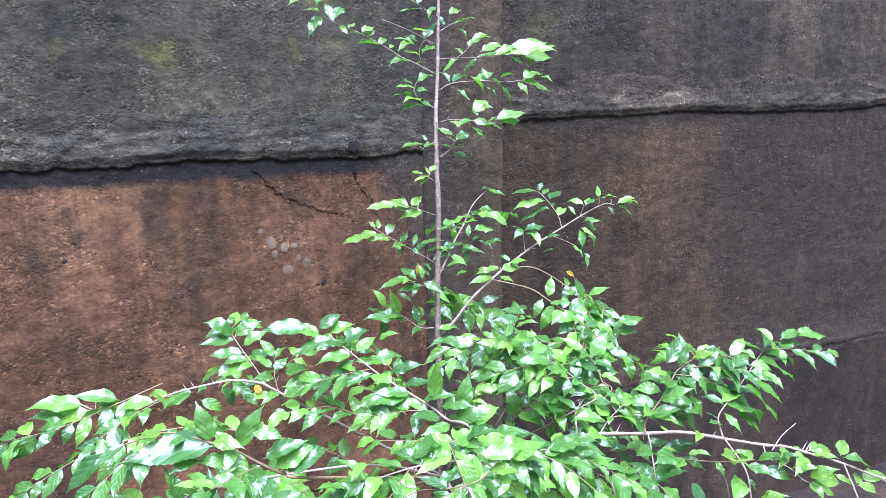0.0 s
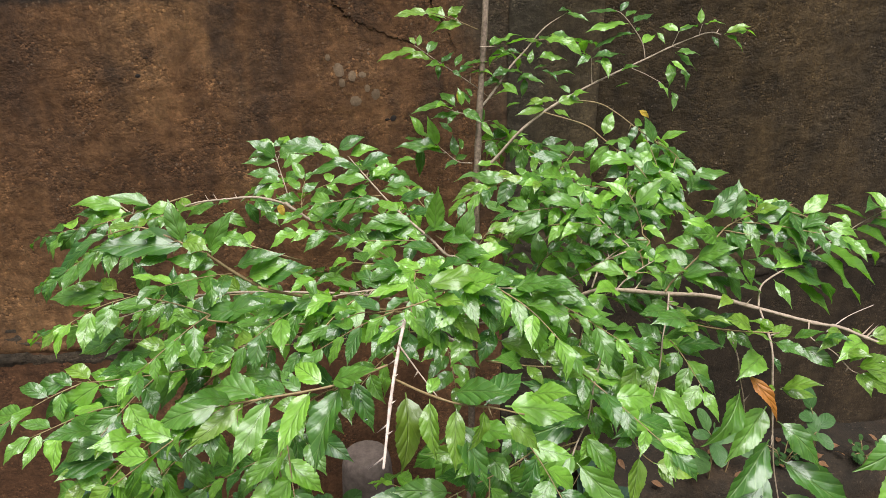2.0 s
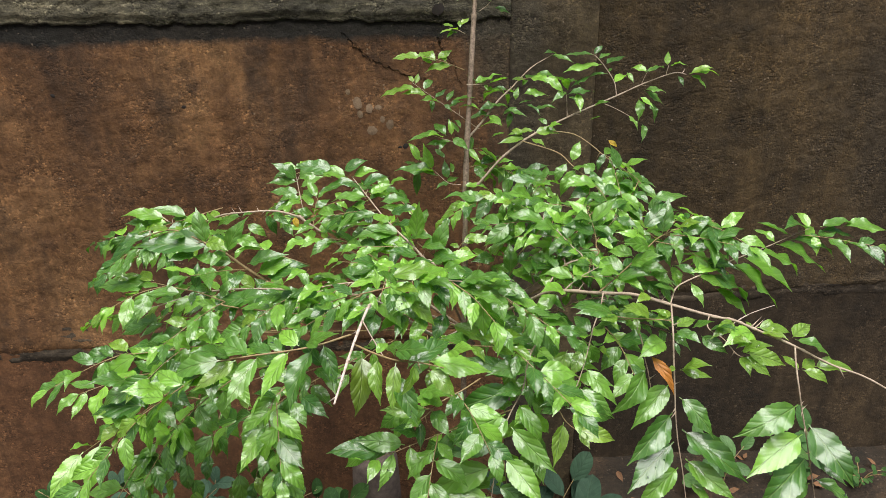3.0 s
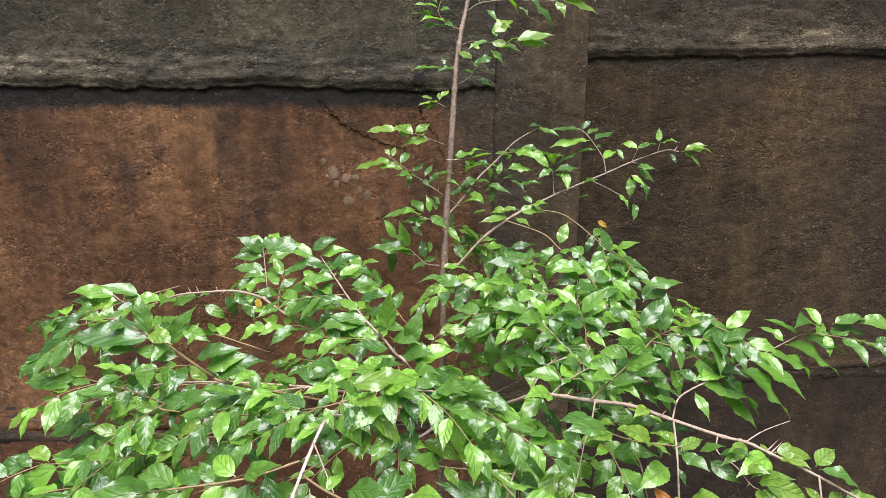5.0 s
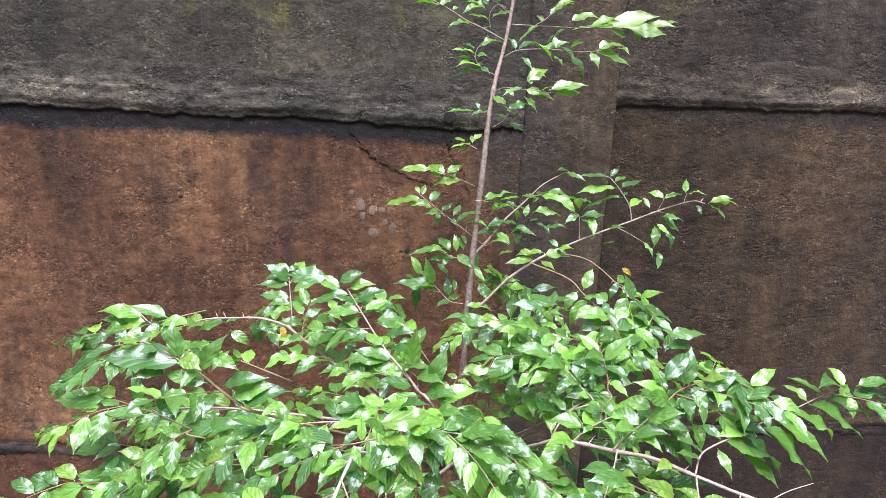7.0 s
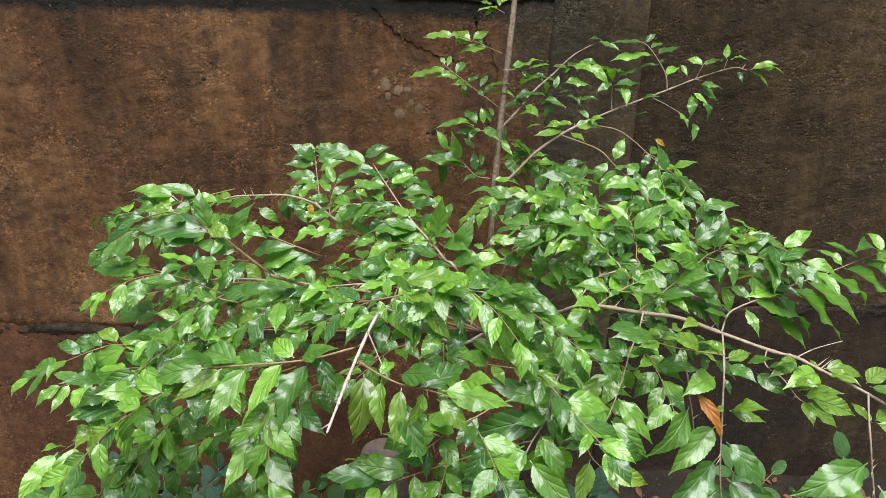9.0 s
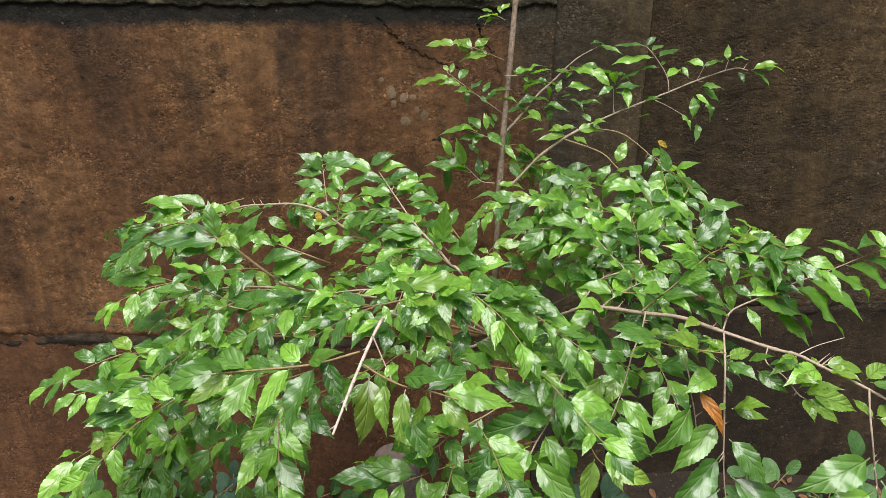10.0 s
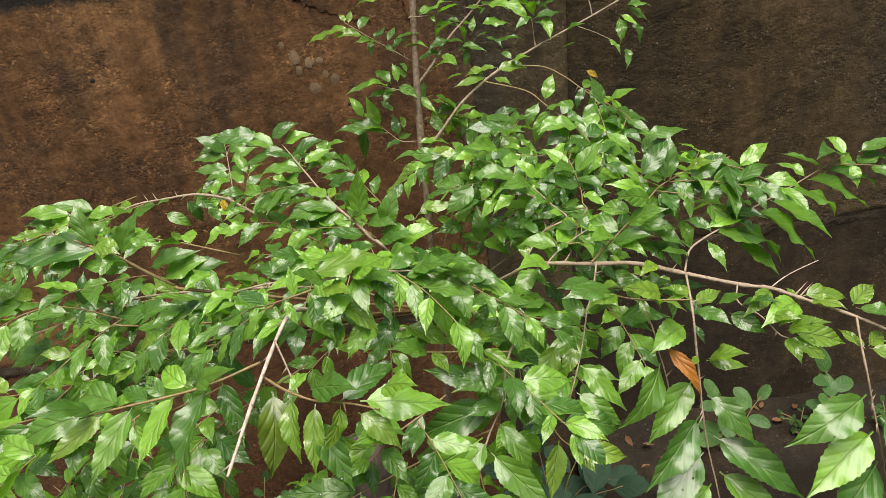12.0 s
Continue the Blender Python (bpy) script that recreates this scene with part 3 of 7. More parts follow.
def add_drop(m, seed):
    """A few flattened beads of water on a leaf's upper face."""
    rnd = random.Random(seed)
    for _ in range(rnd.choice((1, 1, 2, 3))):
        c = m @ Vector((rnd.uniform(-0.12, 0.12), rnd.uniform(0.3, 0.8), 0.05))
        up = m.col[2].to_3d().normalized()
        a, r, n = up.orthogonal().normalized(), rnd.uniform(0.0007, 0.0014), len(drops["v"])
        b = up.cross(a)
        for ring, lift in ((1.0, -0.3), (0.72, 0.5)):
            drops["v"].extend(c + r * (ring * (math.cos(k * math.pi / 4) * a + math.sin(k * math.pi / 4) * b) + lift * up) for k in range(8))
        drops["v"].append(c + r * 0.75 * up)
        for k in range(8):
            q = (k + 1) % 8
            drops["f"] += [(n + k, n + q, n + 8 + q, n + 8 + k), (n + 8 + k, n + 8 + q, n + 16)]
        drops["f"].append(tuple(n + k for k in range(7, -1, -1)))


def put_leaf(owner, at, way, face, size, mat, near, slim=1.0):
    way = way.normalized()
    face = (face - way * face.dot(way)).normalized()
    side = way.cross(face)
    m = Matrix((side, way, face)).transposed().to_4x4()
    m.translation = at
    m = m @ Matrix.Diagonal((size * slim * rng.uniform(0.9, 1.1), size, size, 1))
    shape = rng.randrange(len(LEAF_SHAPES))
    if near and at.y < 0.75 and size > 0.03 and part_leaves[0] % 6 == 0:
        add_drop(m, len(drops["v"]) + part_leaves[0])
    if near and at.y < 1.0:
        part_leaves[0] += 1
        ob = new("leaf", leaf_part_mesh(shape, mat))
        ob.parent = owner
        ob.matrix_basis = m
        return
    v, f, u = LEAF_SHAPES[shape]
    n = len(foliage["v"])
    foliage["v"].extend(m @ Vector(q) for q in v)
    foliage["f"].extend(tuple(n + i for i in g) for g in f)
    foliage["u"].extend(u)
    foliage["m"].extend([MATS.index(mat)] * len(f))


def branch(points, r0, r1, leaf=0.05, gap=0.02, begin=0.2, young=0.07, bark=None, thorns=0, near=False, name="branch", droop=0.22, under=0):
    """A twig along a few points with alternate leaves in two ranks, each on its short stalk."""
    high = points[-1][2]
    leaf *= 1.05
    gap *= 1.12
    droop += 0.12 if high > 1.62 else 0.0
    path = smooth_path(points)
    thin = 0.85 if r0 > 0.0021 else 0.68
    verts, faces = tube(path, r0 * thin, r1 * thin, 8 if r0 > 0.004 else 6, seed=len(path))
    total = sum((b - a).length for a, b in zip(path, path[1:]))
    for k in range(thorns):
        i = rng.randrange(2, len(path) - 1)
        t = path[i] - path[i - 1]
        add_thorn(verts, faces, path[i], t.orthogonal().normalized() * rng.choice((-1, 1)) + t.normalized() * 0.5 + Vector((0, 0, 0.4)), rng.uniform(0.008, 0.02))
    ob = child(name, mesh_from(name, verts, faces, bark or (TWIG if r0 > 0.0021 else GREEN_TWIG)), shrub)
    for k in range(under):
        # side twigs that fill the layer below
        i = int((0.35 + 0.6 * (k + rng.random()) / under) * (len(path) - 2))
        t = (path[i + 1] - path[i]).normalized()
        way = (t * rng.uniform(0.2, 0.8) + t.cross(Vector((0, 0, 1))) * (1 if k % 2 else -1) * rng.uniform(0.5, 1.0) + Vector((0, 0.2, 0))).normalized()
        a = path[i] - Vector((0, 0, r0))
        branch([a, a + way * 0.04 - Vector((0, 0, 0.008)), a + way * rng.uniform(0.08, 0.12) - Vector((0, 0, 0.03))], 0.0012, 0.0007, leaf=0.045, gap=0.0125, begin=0.1, young=0.04, bark=GREEN_TWIG, droop=0.25)
    if not leaf:
        return ob
    at, side_sign, walked = total * begin, rng.choice((-1, 1)), 0.0
    spots = []
    for a, b in zip(path, path[1:]):
        step = (b - a).length
        while walked + step >= at and at <= total * 0.985:
            s = (at - walked) / max(step, 1e-6)
            spots.append((a.lerp(b, s), (b - a).normalized(), at / total))
            at += gap * rng.uniform(0.75, 1.25)
        walked += step
    up = Vector((0, -0.36 if high < 1.37 else -0.15 if high < 1.62 else -0.42, 1))
    for n, (p, t, s) in enumerate(spots):
        side_sign = -side_sign
        u = (up + Vector((rng.gauss(0, 0.3), rng.gauss(0, 0.3), rng.uniform(-0.2, 0.2)))).normalized()
        side = t.cross(u)
        side = side.normalized() if side.length > 0.05 else Vector((1, 0, 0))
        ang = radians(rng.uniform(35, 75) * (1 - 0.35 * s * s))
        way = t * math.cos(ang) + side * side_sign * math.sin(ang) + Vector((0, 0, droop * rng.uniform(-1.6, 0.3) + rng.gauss(-0.03, 0.08)))
        size = leaf * rng.uniform(0.72, 1.28) * (1 - 0.3 * max(0, s - 0.75) * 4 * 0.6)
        mat = YOUNG if rng.random() < young * (0.2 + 1.2 * s) else LEAF
        if mat is YOUNG:
            size *= 0.82
        put_leaf(ob, p, way, u + side * side_sign * rng.uniform(-0.35, 0.25), size, mat, near)
    t = (path[-1] - path[-2]).normalized()
    put_leaf(ob, path[-1], Vector((t.x, t.y, min(t.z, 0.25) - 0.1 - droop * 0.6)), up, leaf * 0.85, YOUNG if rng.random() < 0.15 + young else LEAF, near)
    return ob


def spray(points, r0, r1, twigs, length, leaf=0.05, gap=0.02, begin=0.35, near=False, young=0.12, droop=0.05, **more):
    """A bough that carries side twigs, which carry the leaves."""
    ob = branch(points, r0, r1, leaf=leaf, gap=gap, begin=0.55, near=near, young=young, droop=droop, thorns=4, **more)
    path = smooth_path(points)
    for k in range(twigs):
        s = begin + (0.97 - begin) * (k + rng.random() * 0.5) / max(1, twigs)
        i = min(len(path) - 2, int(s * (len(path) - 1)))
        t = (path[i + 1] - path[i]).normalized()
        side = t.cross(Vector((0, 0, 1))).normalized() * (1 if k % 2 else -1)
        way = (t * rng.uniform(0.5, 0.9) + side * rng.uniform(0.6, 1.0) + Vector((0, 0, rng.uniform(-0.1, 0.25)))).normalized()
        ln = length * rng.uniform(0.7, 1.2) * (1.15 - 0.5 * s)
        a = path[i]
        b = a + way * ln * 0.5 + Vector((0, 0, 0.012))
        c = a + way * ln + Vector((0, 0, -0.02 - 0.05 * ln))
        branch([a, b, c], 0.0016, 0.0008, leaf=leaf, gap=gap, begin=0.12, near=near, young=young, bark=GREEN_TWIG, droop=droop, thorns=1)
    return ob


# main stem
stem_path = [(-0.2, 1.27, -0.05), (-0.195, 1.25, 0.5), (-0.188, 1.22, 1.1), (-0.182, 1.235, 1.35), (-0.17, 1.25, 1.538), (-0.163, 1.272, 1.624), (-0.158, 1.285, 1.678), (-0.147, 1.31, 1.741), (-0.13, 1.342, 1.808), (-0.115, 1.372, 1.899), (-0.106, 1.39, 1.956), (-0.086, 1.440, 2.096)]
branch(stem_path, 0.0078, 0.003, leaf=0, bark=BARK, thorns=26, name="stem")
HUB = (-0.19, 1.2, 1.0)
# right back layer
branch([(-0.14, 1.05, 1.14), (-0.1, 1.01, 1.23), (-0.04, 0.95, 1.225)], 0.0016, 0.0008, leaf=0.05, gap=0.0115)
branch([(-0.1, 1.1, 1.2), (-0.02, 1.12, 1.27), (0.06, 1.1, 1.27)], 0.0016, 0.0008, leaf=0.05, gap=0.0125)
branch([(-0.12, 1.1, 1.15), (-0.03, 1.15, 1.2), (0.05, 1.15, 1.19)], 0.0016, 0.0008, leaf=0.05, gap=0.0125)
branch([(-0.17, 1.15, 1.15), (-0.12, 1.2, 1.24), (-0.06, 1.24, 1.26)], 0.0016, 0.0008, leaf=0.05, gap=0.0125)
branch([(-0.15, 1.1, 1.12), (-0.17, 1.0, 1.2), (-0.2, 0.92, 1.21)], 0.0016, 0.0008, leaf=0.05, gap=0.0125)
# left boughs
LEFTY = dict(leaf=0.05, gap=0.013, droop=0.35)
branch([(-0.7, 1.3, 1.26), (-0.85, 1.27, 1.225), (-0.94, 1.3, 1.2), (-0.995, 1.328, 1.18)], 0.0016, 0.0008, **LEFTY)
branch([(-0.66, 1.26, 1.26), (-0.75, 1.2, 1.25), (-0.8, 1.16, 1.235)], 0.0014, 0.0008, **LEFTY)
branch([(-0.5, 1.15, 1.18), (-0.65, 1.17, 1.225), (-0.76, 1.165, 1.225), (-0.84, 1.165, 1.205), (-0.92, 1.16, 1.165)], 0.002, 0.0008, **LEFTY)
branch([HUB, (-0.35, 1.1, 1.12), (-0.5, 1.05, 1.17), (-0.65, 1.03, 1.185), (-0.763, 1.01, 1.165), (-0.86, 1.08, 1.12), (-0.959, 1.159, 1.065)], 0.003, 0.0008, leaf=0.05, gap=0.0125, begin=0.45)
branch([(-0.5, 1.0, 1.12), (-0.62, 0.95, 1.13), (-0.74, 0.97, 1.08), (-0.82, 1.0, 1.0)], 0.0018, 0.0008, leaf=0.055, gap=0.016, droop=0.4)
branch([(-0.55, 1.1, 1.15), (-0.7, 1.1, 1.14), (-0.82, 1.12, 1.08)], 0.0018, 0.0008, leaf=0.055, gap=0.016, droop=0.4)
# centre back
MID = dict(leaf=0.05, gap=0.0115, begin=0.15)
branch([(-0.32, 1.08, 1.18), (-0.42, 1.1, 1.245), (-0.5, 1.12, 1.245)], 0.0016, 0.0008, **MID)
branch([(-0.25, 1.2, 1.2), (-0.33, 1.24, 1.295), (-0.39, 1.28, 1.305)], 0.0016, 0.0008, **MID)
branch([(-0.28, 1.15, 1.18), (-0.36, 1.19, 1.24), (-0.44, 1.21, 1.24)], 0.0016, 0.0008, **MID)
# front bough with its dead end
branch([HUB, (-0.25, 0.98, 1.1), (-0.31, 0.82, 1.22), (-0.338, 0.73, 1.288), (-0.35, 0.685, 1.306), (-0.366, 0.6, 1.293), (-0.378, 0.512, 1.278)], 0.004, 0.0015, leaf=0, bark=DEAD, thorns=12, name="dead_branch")
branch([(0.127, 0.695, 1.253), (0.16, 0.708, 1.263), (0.199, 0.719, 1.269)], 0.0011, 0.0006, leaf=0, bark=DEAD, name="dry_twig")


def leaves_on(owner, rows, mat=LEAF, face=(0.0, -0.5, 0.85), slim=0.95):
    """Leaves of one twig, each from its stalk to its tip."""
    for row in rows:
        a, b = Vector(row[:3]), Vector(row[3:])
        put_leaf(owner, a, b - a, Vector(face) + Vector((rng.gauss(0, 0.22), 0, rng.gauss(0, 0.15))), (b - a).length * 1.06, mat, True, slim)


FACING = (0.0, -0.72, 0.7)

# the twigs of the outer crown
twig = branch([HUB, (-0.501, 1.24, 1.23), (-0.525, 1.25, 1.247), (-0.579, 1.25, 1.264), (-0.632, 1.245, 1.265), (-0.687, 1.235, 1.263), (-0.755, 1.27, 1.229), (-0.816, 1.31, 1.225), (-0.854, 1.34, 1.239), (-0.891, 1.36, 1.248)], 0.0036, 0.001, leaf=0, bark=TWIG, thorns=10)
leaves_on(twig, [(-0.834, 1.324, 1.231, -0.922, 1.324, 1.256), (-0.846, 1.329, 1.225, -0.92, 1.329, 1.229), (-0.772, 1.285, 1.247, -0.841, 1.285, 1.274), (-0.816, 1.31, 1.224, -0.767, 1.279, 1.229), (-0.823, 1.315, 1.225, -0.904, 1.315, 1.206), (-0.647, 1.242, 1.258, -0.707, 1.242, 1.241), (-0.639, 1.244, 1.24, -0.6, 1.238, 1.21), (-0.599, 1.248, 1.258, -0.581, 1.248, 1.21), (-0.582, 1.25, 1.262, -0.551, 1.219, 1.243), (-0.625, 1.246, 1.262, -0.642, 1.226, 1.266), (-0.74, 1.263, 1.234, -0.762, 1.232, 1.222), (-0.566, 1.25, 1.241, -0.54, 1.221, 1.222)])
twig = branch([HUB, (-0.494, 0.94, 1.222), (-0.536, 0.93, 1.245), (-0.565, 0.931, 1.266), (-0.596, 0.935, 1.291), (-0.629, 0.942, 1.308), (-0.659, 0.95, 1.321), (-0.688, 0.96, 1.326), (-0.733, 0.98, 1.31), (-0.771, 1, 1.292)], 0.003, 0.0009, leaf=0, bark=GREEN_TWIG, thorns=3, under=3)
leaves_on(twig, [(-0.627, 0.942, 1.308, -0.636, 0.954, 1.364), (-0.594, 0.935, 1.293, -0.562, 0.935, 1.354)], face=FACING, slim=0.86)
leaves_on(twig, [(-0.621, 0.94, 1.302, -0.735, 0.94, 1.315), (-0.584, 0.933, 1.276, -0.649, 0.933, 1.286), (-0.648, 0.944, 1.292, -0.675, 0.91, 1.29), (-0.762, 0.995, 1.294, -0.819, 0.995, 1.254), (-0.727, 0.978, 1.299, -0.74, 0.95, 1.268), (-0.693, 0.963, 1.303, -0.693, 0.945, 1.291), (-0.574, 0.935, 1.318, -0.537, 0.907, 1.31), (-0.563, 0.931, 1.273, -0.499, 0.931, 1.287), (-0.595, 0.935, 1.295, -0.617, 0.904, 1.284), (-0.659, 0.95, 1.321, -0.678, 0.925, 1.321), (-0.565, 0.934, 1.314, -0.555, 0.952, 1.321), (-0.735, 0.981, 1.31, -0.778, 0.966, 1.295), (-0.549, 0.93, 1.256, -0.488, 0.93, 1.276), (-0.536, 0.93, 1.248, -0.466, 0.93, 1.268)])
leaves_on(twig, [(-0.688, 0.96, 1.33, -0.714, 0.935, 1.333), (-0.627, 0.942, 1.308, -0.586, 0.914, 1.311), (-0.753, 0.992, 1.284, -0.777, 0.972, 1.269), (-0.599, 0.936, 1.299, -0.622, 0.961, 1.316)], YOUNG)
twig = branch([HUB, (-0.545, 0.87, 1.22), (-0.591, 0.872, 1.236), (-0.634, 0.89, 1.244), (-0.674, 0.913, 1.243), (-0.718, 0.93, 1.247), (-0.754, 0.95, 1.243)], 0.002, 0.0008, leaf=0, bark=GREEN_TWIG, thorns=2, under=3)
leaves_on(twig, [(-0.678, 0.915, 1.249, -0.683, 0.927, 1.295), (-0.639, 0.894, 1.248, -0.629, 0.906, 1.29), (-0.596, 0.874, 1.24, -0.575, 0.886, 1.268)], face=FACING, slim=0.86)
leaves_on(twig, [(-0.666, 0.907, 1.236, -0.723, 0.907, 1.241), (-0.724, 0.933, 1.245, -0.81, 0.933, 1.237), (-0.62, 0.884, 1.24, -0.657, 0.867, 1.218), (-0.546, 0.87, 1.244, -0.613, 0.87, 1.219), (-0.595, 0.872, 1.223, -0.604, 0.841, 1.205), (-0.689, 0.918, 1.237, -0.703, 0.894, 1.233), (-0.574, 0.871, 1.229, -0.52, 0.853, 1.254), (-0.562, 0.871, 1.224, -0.535, 0.839, 1.205), (-0.527, 0.87, 1.223, -0.5, 0.847, 1.189), (-0.64, 0.893, 1.246, -0.643, 0.87, 1.232), (-0.57, 0.871, 1.229, -0.578, 0.844, 1.214)])
leaves_on(twig, [(-0.716, 0.93, 1.25, -0.75, 0.954, 1.258), (-0.743, 0.945, 1.254, -0.782, 0.936, 1.255)], YOUNG)
twig = branch([HUB, (-0.57, 0.88, 1.175), (-0.607, 0.9, 1.17), (-0.663, 0.93, 1.164), (-0.705, 0.945, 1.163), (-0.732, 0.955, 1.161)], 0.0018, 0.0008, leaf=0, bark=GREEN_TWIG, thorns=2, under=2)
leaves_on(twig, [(-0.756, 0.955, 1.18, -0.746, 0.967, 1.204)], YOUNG, face=FACING, slim=0.86)
leaves_on(twig, [(-0.725, 0.953, 1.173, -0.716, 0.975, 1.181), (-0.699, 0.943, 1.17, -0.691, 0.963, 1.177), (-0.739, 0.955, 1.166, -0.798, 0.955, 1.137), (-0.721, 0.951, 1.163, -0.752, 0.923, 1.156), (-0.671, 0.932, 1.157, -0.676, 0.899, 1.137), (-0.704, 0.942, 1.137, -0.773, 0.942, 1.117), (-0.68, 0.935, 1.155, -0.74, 0.935, 1.129), (-0.629, 0.912, 1.166, -0.663, 0.885, 1.161), (-0.602, 0.897, 1.171, -0.573, 0.93, 1.17), (-0.732, 0.955, 1.161, -0.77, 0.98, 1.164), (-0.586, 0.889, 1.173, -0.622, 0.866, 1.159), (-0.619, 0.906, 1.165, -0.59, 0.877, 1.151)])
leaves_on(twig, [(-0.646, 0.921, 1.164, -0.653, 0.933, 1.19)], face=FACING, slim=0.86)
twig = branch([(-0.548, 0.8, 1.201), (-0.584, 0.82, 1.191), (-0.637, 0.835, 1.177), (-0.684, 0.845, 1.167), (-0.742, 0.852, 1.16), (-0.765, 0.86, 1.159)], 0.0016, 0.0008, leaf=0, bark=GREEN_TWIG, thorns=1, under=3)
leaves_on(twig, [(-0.767, 0.86, 1.158, -0.823, 0.86, 1.149), (-0.726, 0.85, 1.159, -0.802, 0.85, 1.112), (-0.748, 0.852, 1.139, -0.818, 0.852, 1.118), (-0.682, 0.845, 1.162, -0.729, 0.845, 1.11), (-0.688, 0.846, 1.17, -0.71, 0.813, 1.203), (-0.666, 0.841, 1.165, -0.671, 0.819, 1.155), (-0.637, 0.835, 1.175, -0.662, 0.8, 1.211), (-0.584, 0.82, 1.19, -0.631, 0.852, 1.192), (-0.617, 0.83, 1.182, -0.634, 0.798, 1.174), (-0.558, 0.806, 1.198, -0.594, 0.832, 1.201)])
leaves_on(twig, [(-0.743, 0.853, 1.162, -0.78, 0.881, 1.173)], YOUNG)
twig = branch([(-0.369, 0.632, 1.295), (-0.409, 0.615, 1.291), (-0.444, 0.61, 1.288), (-0.481, 0.61, 1.284), (-0.515, 0.615, 1.277), (-0.543, 0.63, 1.262), (-0.577, 0.645, 1.235), (-0.607, 0.655, 1.21), (-0.653, 0.665, 1.173), (-0.706, 0.67, 1.137), (-0.742, 0.68, 1.109)], 0.002, 0.0008, leaf=0, bark=GREEN_TWIG, thorns=4, under=4)
leaves_on(twig, [(-0.428, 0.612, 1.293, -0.461, 0.639, 1.298), (-0.421, 0.613, 1.294, -0.383, 0.584, 1.321), (-0.522, 0.618, 1.275, -0.583, 0.618, 1.265), (-0.529, 0.622, 1.267, -0.532, 0.59, 1.249), (-0.511, 0.614, 1.281, -0.539, 0.581, 1.31), (-0.487, 0.611, 1.285, -0.531, 0.642, 1.289), (-0.461, 0.61, 1.287, -0.492, 0.634, 1.289), (-0.586, 0.647, 1.237, -0.608, 0.618, 1.257), (-0.645, 0.661, 1.213, -0.7, 0.661, 1.2), (-0.612, 0.656, 1.211, -0.648, 0.63, 1.236), (-0.642, 0.662, 1.188, -0.71, 0.662, 1.19), (-0.602, 0.653, 1.218, -0.575, 0.625, 1.206), (-0.63, 0.66, 1.192, -0.59, 0.625, 1.181), (-0.654, 0.665, 1.171, -0.663, 0.636, 1.14), (-0.714, 0.672, 1.128, -0.715, 0.629, 1.082)])
leaves_on(twig, [(-0.728, 0.676, 1.121, -0.742, 0.652, 1.139), (-0.744, 0.68, 1.109, -0.777, 0.632, 1.076), (-0.448, 0.61, 1.288, -0.471, 0.632, 1.297), (-0.558, 0.636, 1.253, -0.547, 0.661, 1.261), (-0.658, 0.662, 1.226, -0.685, 0.629, 1.244), (-0.498, 0.613, 1.28, -0.474, 0.641, 1.28), (-0.577, 0.645, 1.235, -0.526, 0.613, 1.265), (-0.554, 0.635, 1.253, -0.57, 0.604, 1.246)])
leaves_on(twig, [(-0.401, 0.618, 1.291, -0.388, 0.59, 1.253), (-0.413, 0.614, 1.288, -0.444, 0.569, 1.237), (-0.439, 0.611, 1.288, -0.473, 0.574, 1.253), (-0.476, 0.61, 1.283, -0.512, 0.57, 1.246)], face=FACING, slim=0.86)
leaves_on(twig, [(-0.503, 0.613, 1.278, -0.545, 0.585, 1.254)], YOUNG, face=FACING, slim=0.86)
leaves_on(twig, [(-0.659, 0.666, 1.173, -0.63, 0.641, 1.167), (-0.653, 0.663, 1.208, -0.658, 0.645, 1.206), (-0.678, 0.667, 1.159, -0.705, 0.648, 1.145), (-0.682, 0.668, 1.147, -0.683, 0.64, 1.136), (-0.675, 0.666, 1.182, -0.694, 0.64, 1.188)], YOUNG)
twig = branch([(-0.53, 0.72, 1.197), (-0.552, 0.71, 1.186), (-0.582, 0.7, 1.167), (-0.611, 0.7, 1.142), (-0.635, 0.7, 1.12), (-0.661, 0.7, 1.103), (-0.674, 0.7, 1.09)], 0.0014, 0.0008, leaf=0, bark=GREEN_TWIG, thorns=2, under=3)
leaves_on(twig, [(-0.618, 0.7, 1.138, -0.587, 0.667, 1.099), (-0.631, 0.7, 1.123, -0.612, 0.665, 1.082), (-0.654, 0.7, 1.106, -0.677, 0.663, 1.076)], face=FACING, slim=0.86)
leaves_on(twig, [(-0.632, 0.7, 1.123, -0.656, 0.668, 1.142), (-0.59, 0.7, 1.163, -0.572, 0.67, 1.125), (-0.668, 0.7, 1.094, -0.642, 0.672, 1.063), (-0.556, 0.708, 1.179, -0.546, 0.683, 1.146), (-0.571, 0.704, 1.173, -0.589, 0.679, 1.199), (-0.674, 0.7, 1.089, -0.697, 0.665, 1.062), (-0.538, 0.716, 1.191, -0.519, 0.686, 1.165)])
twig = branch([(-0.462, 0.7, 1.192), (-0.472, 0.69, 1.186), (-0.482, 0.68, 1.18), (-0.486, 0.665, 1.17), (-0.493, 0.66, 1.151)], 0.0014, 0.0008, leaf=0, bark=GREEN_TWIG, thorns=2, under=3)
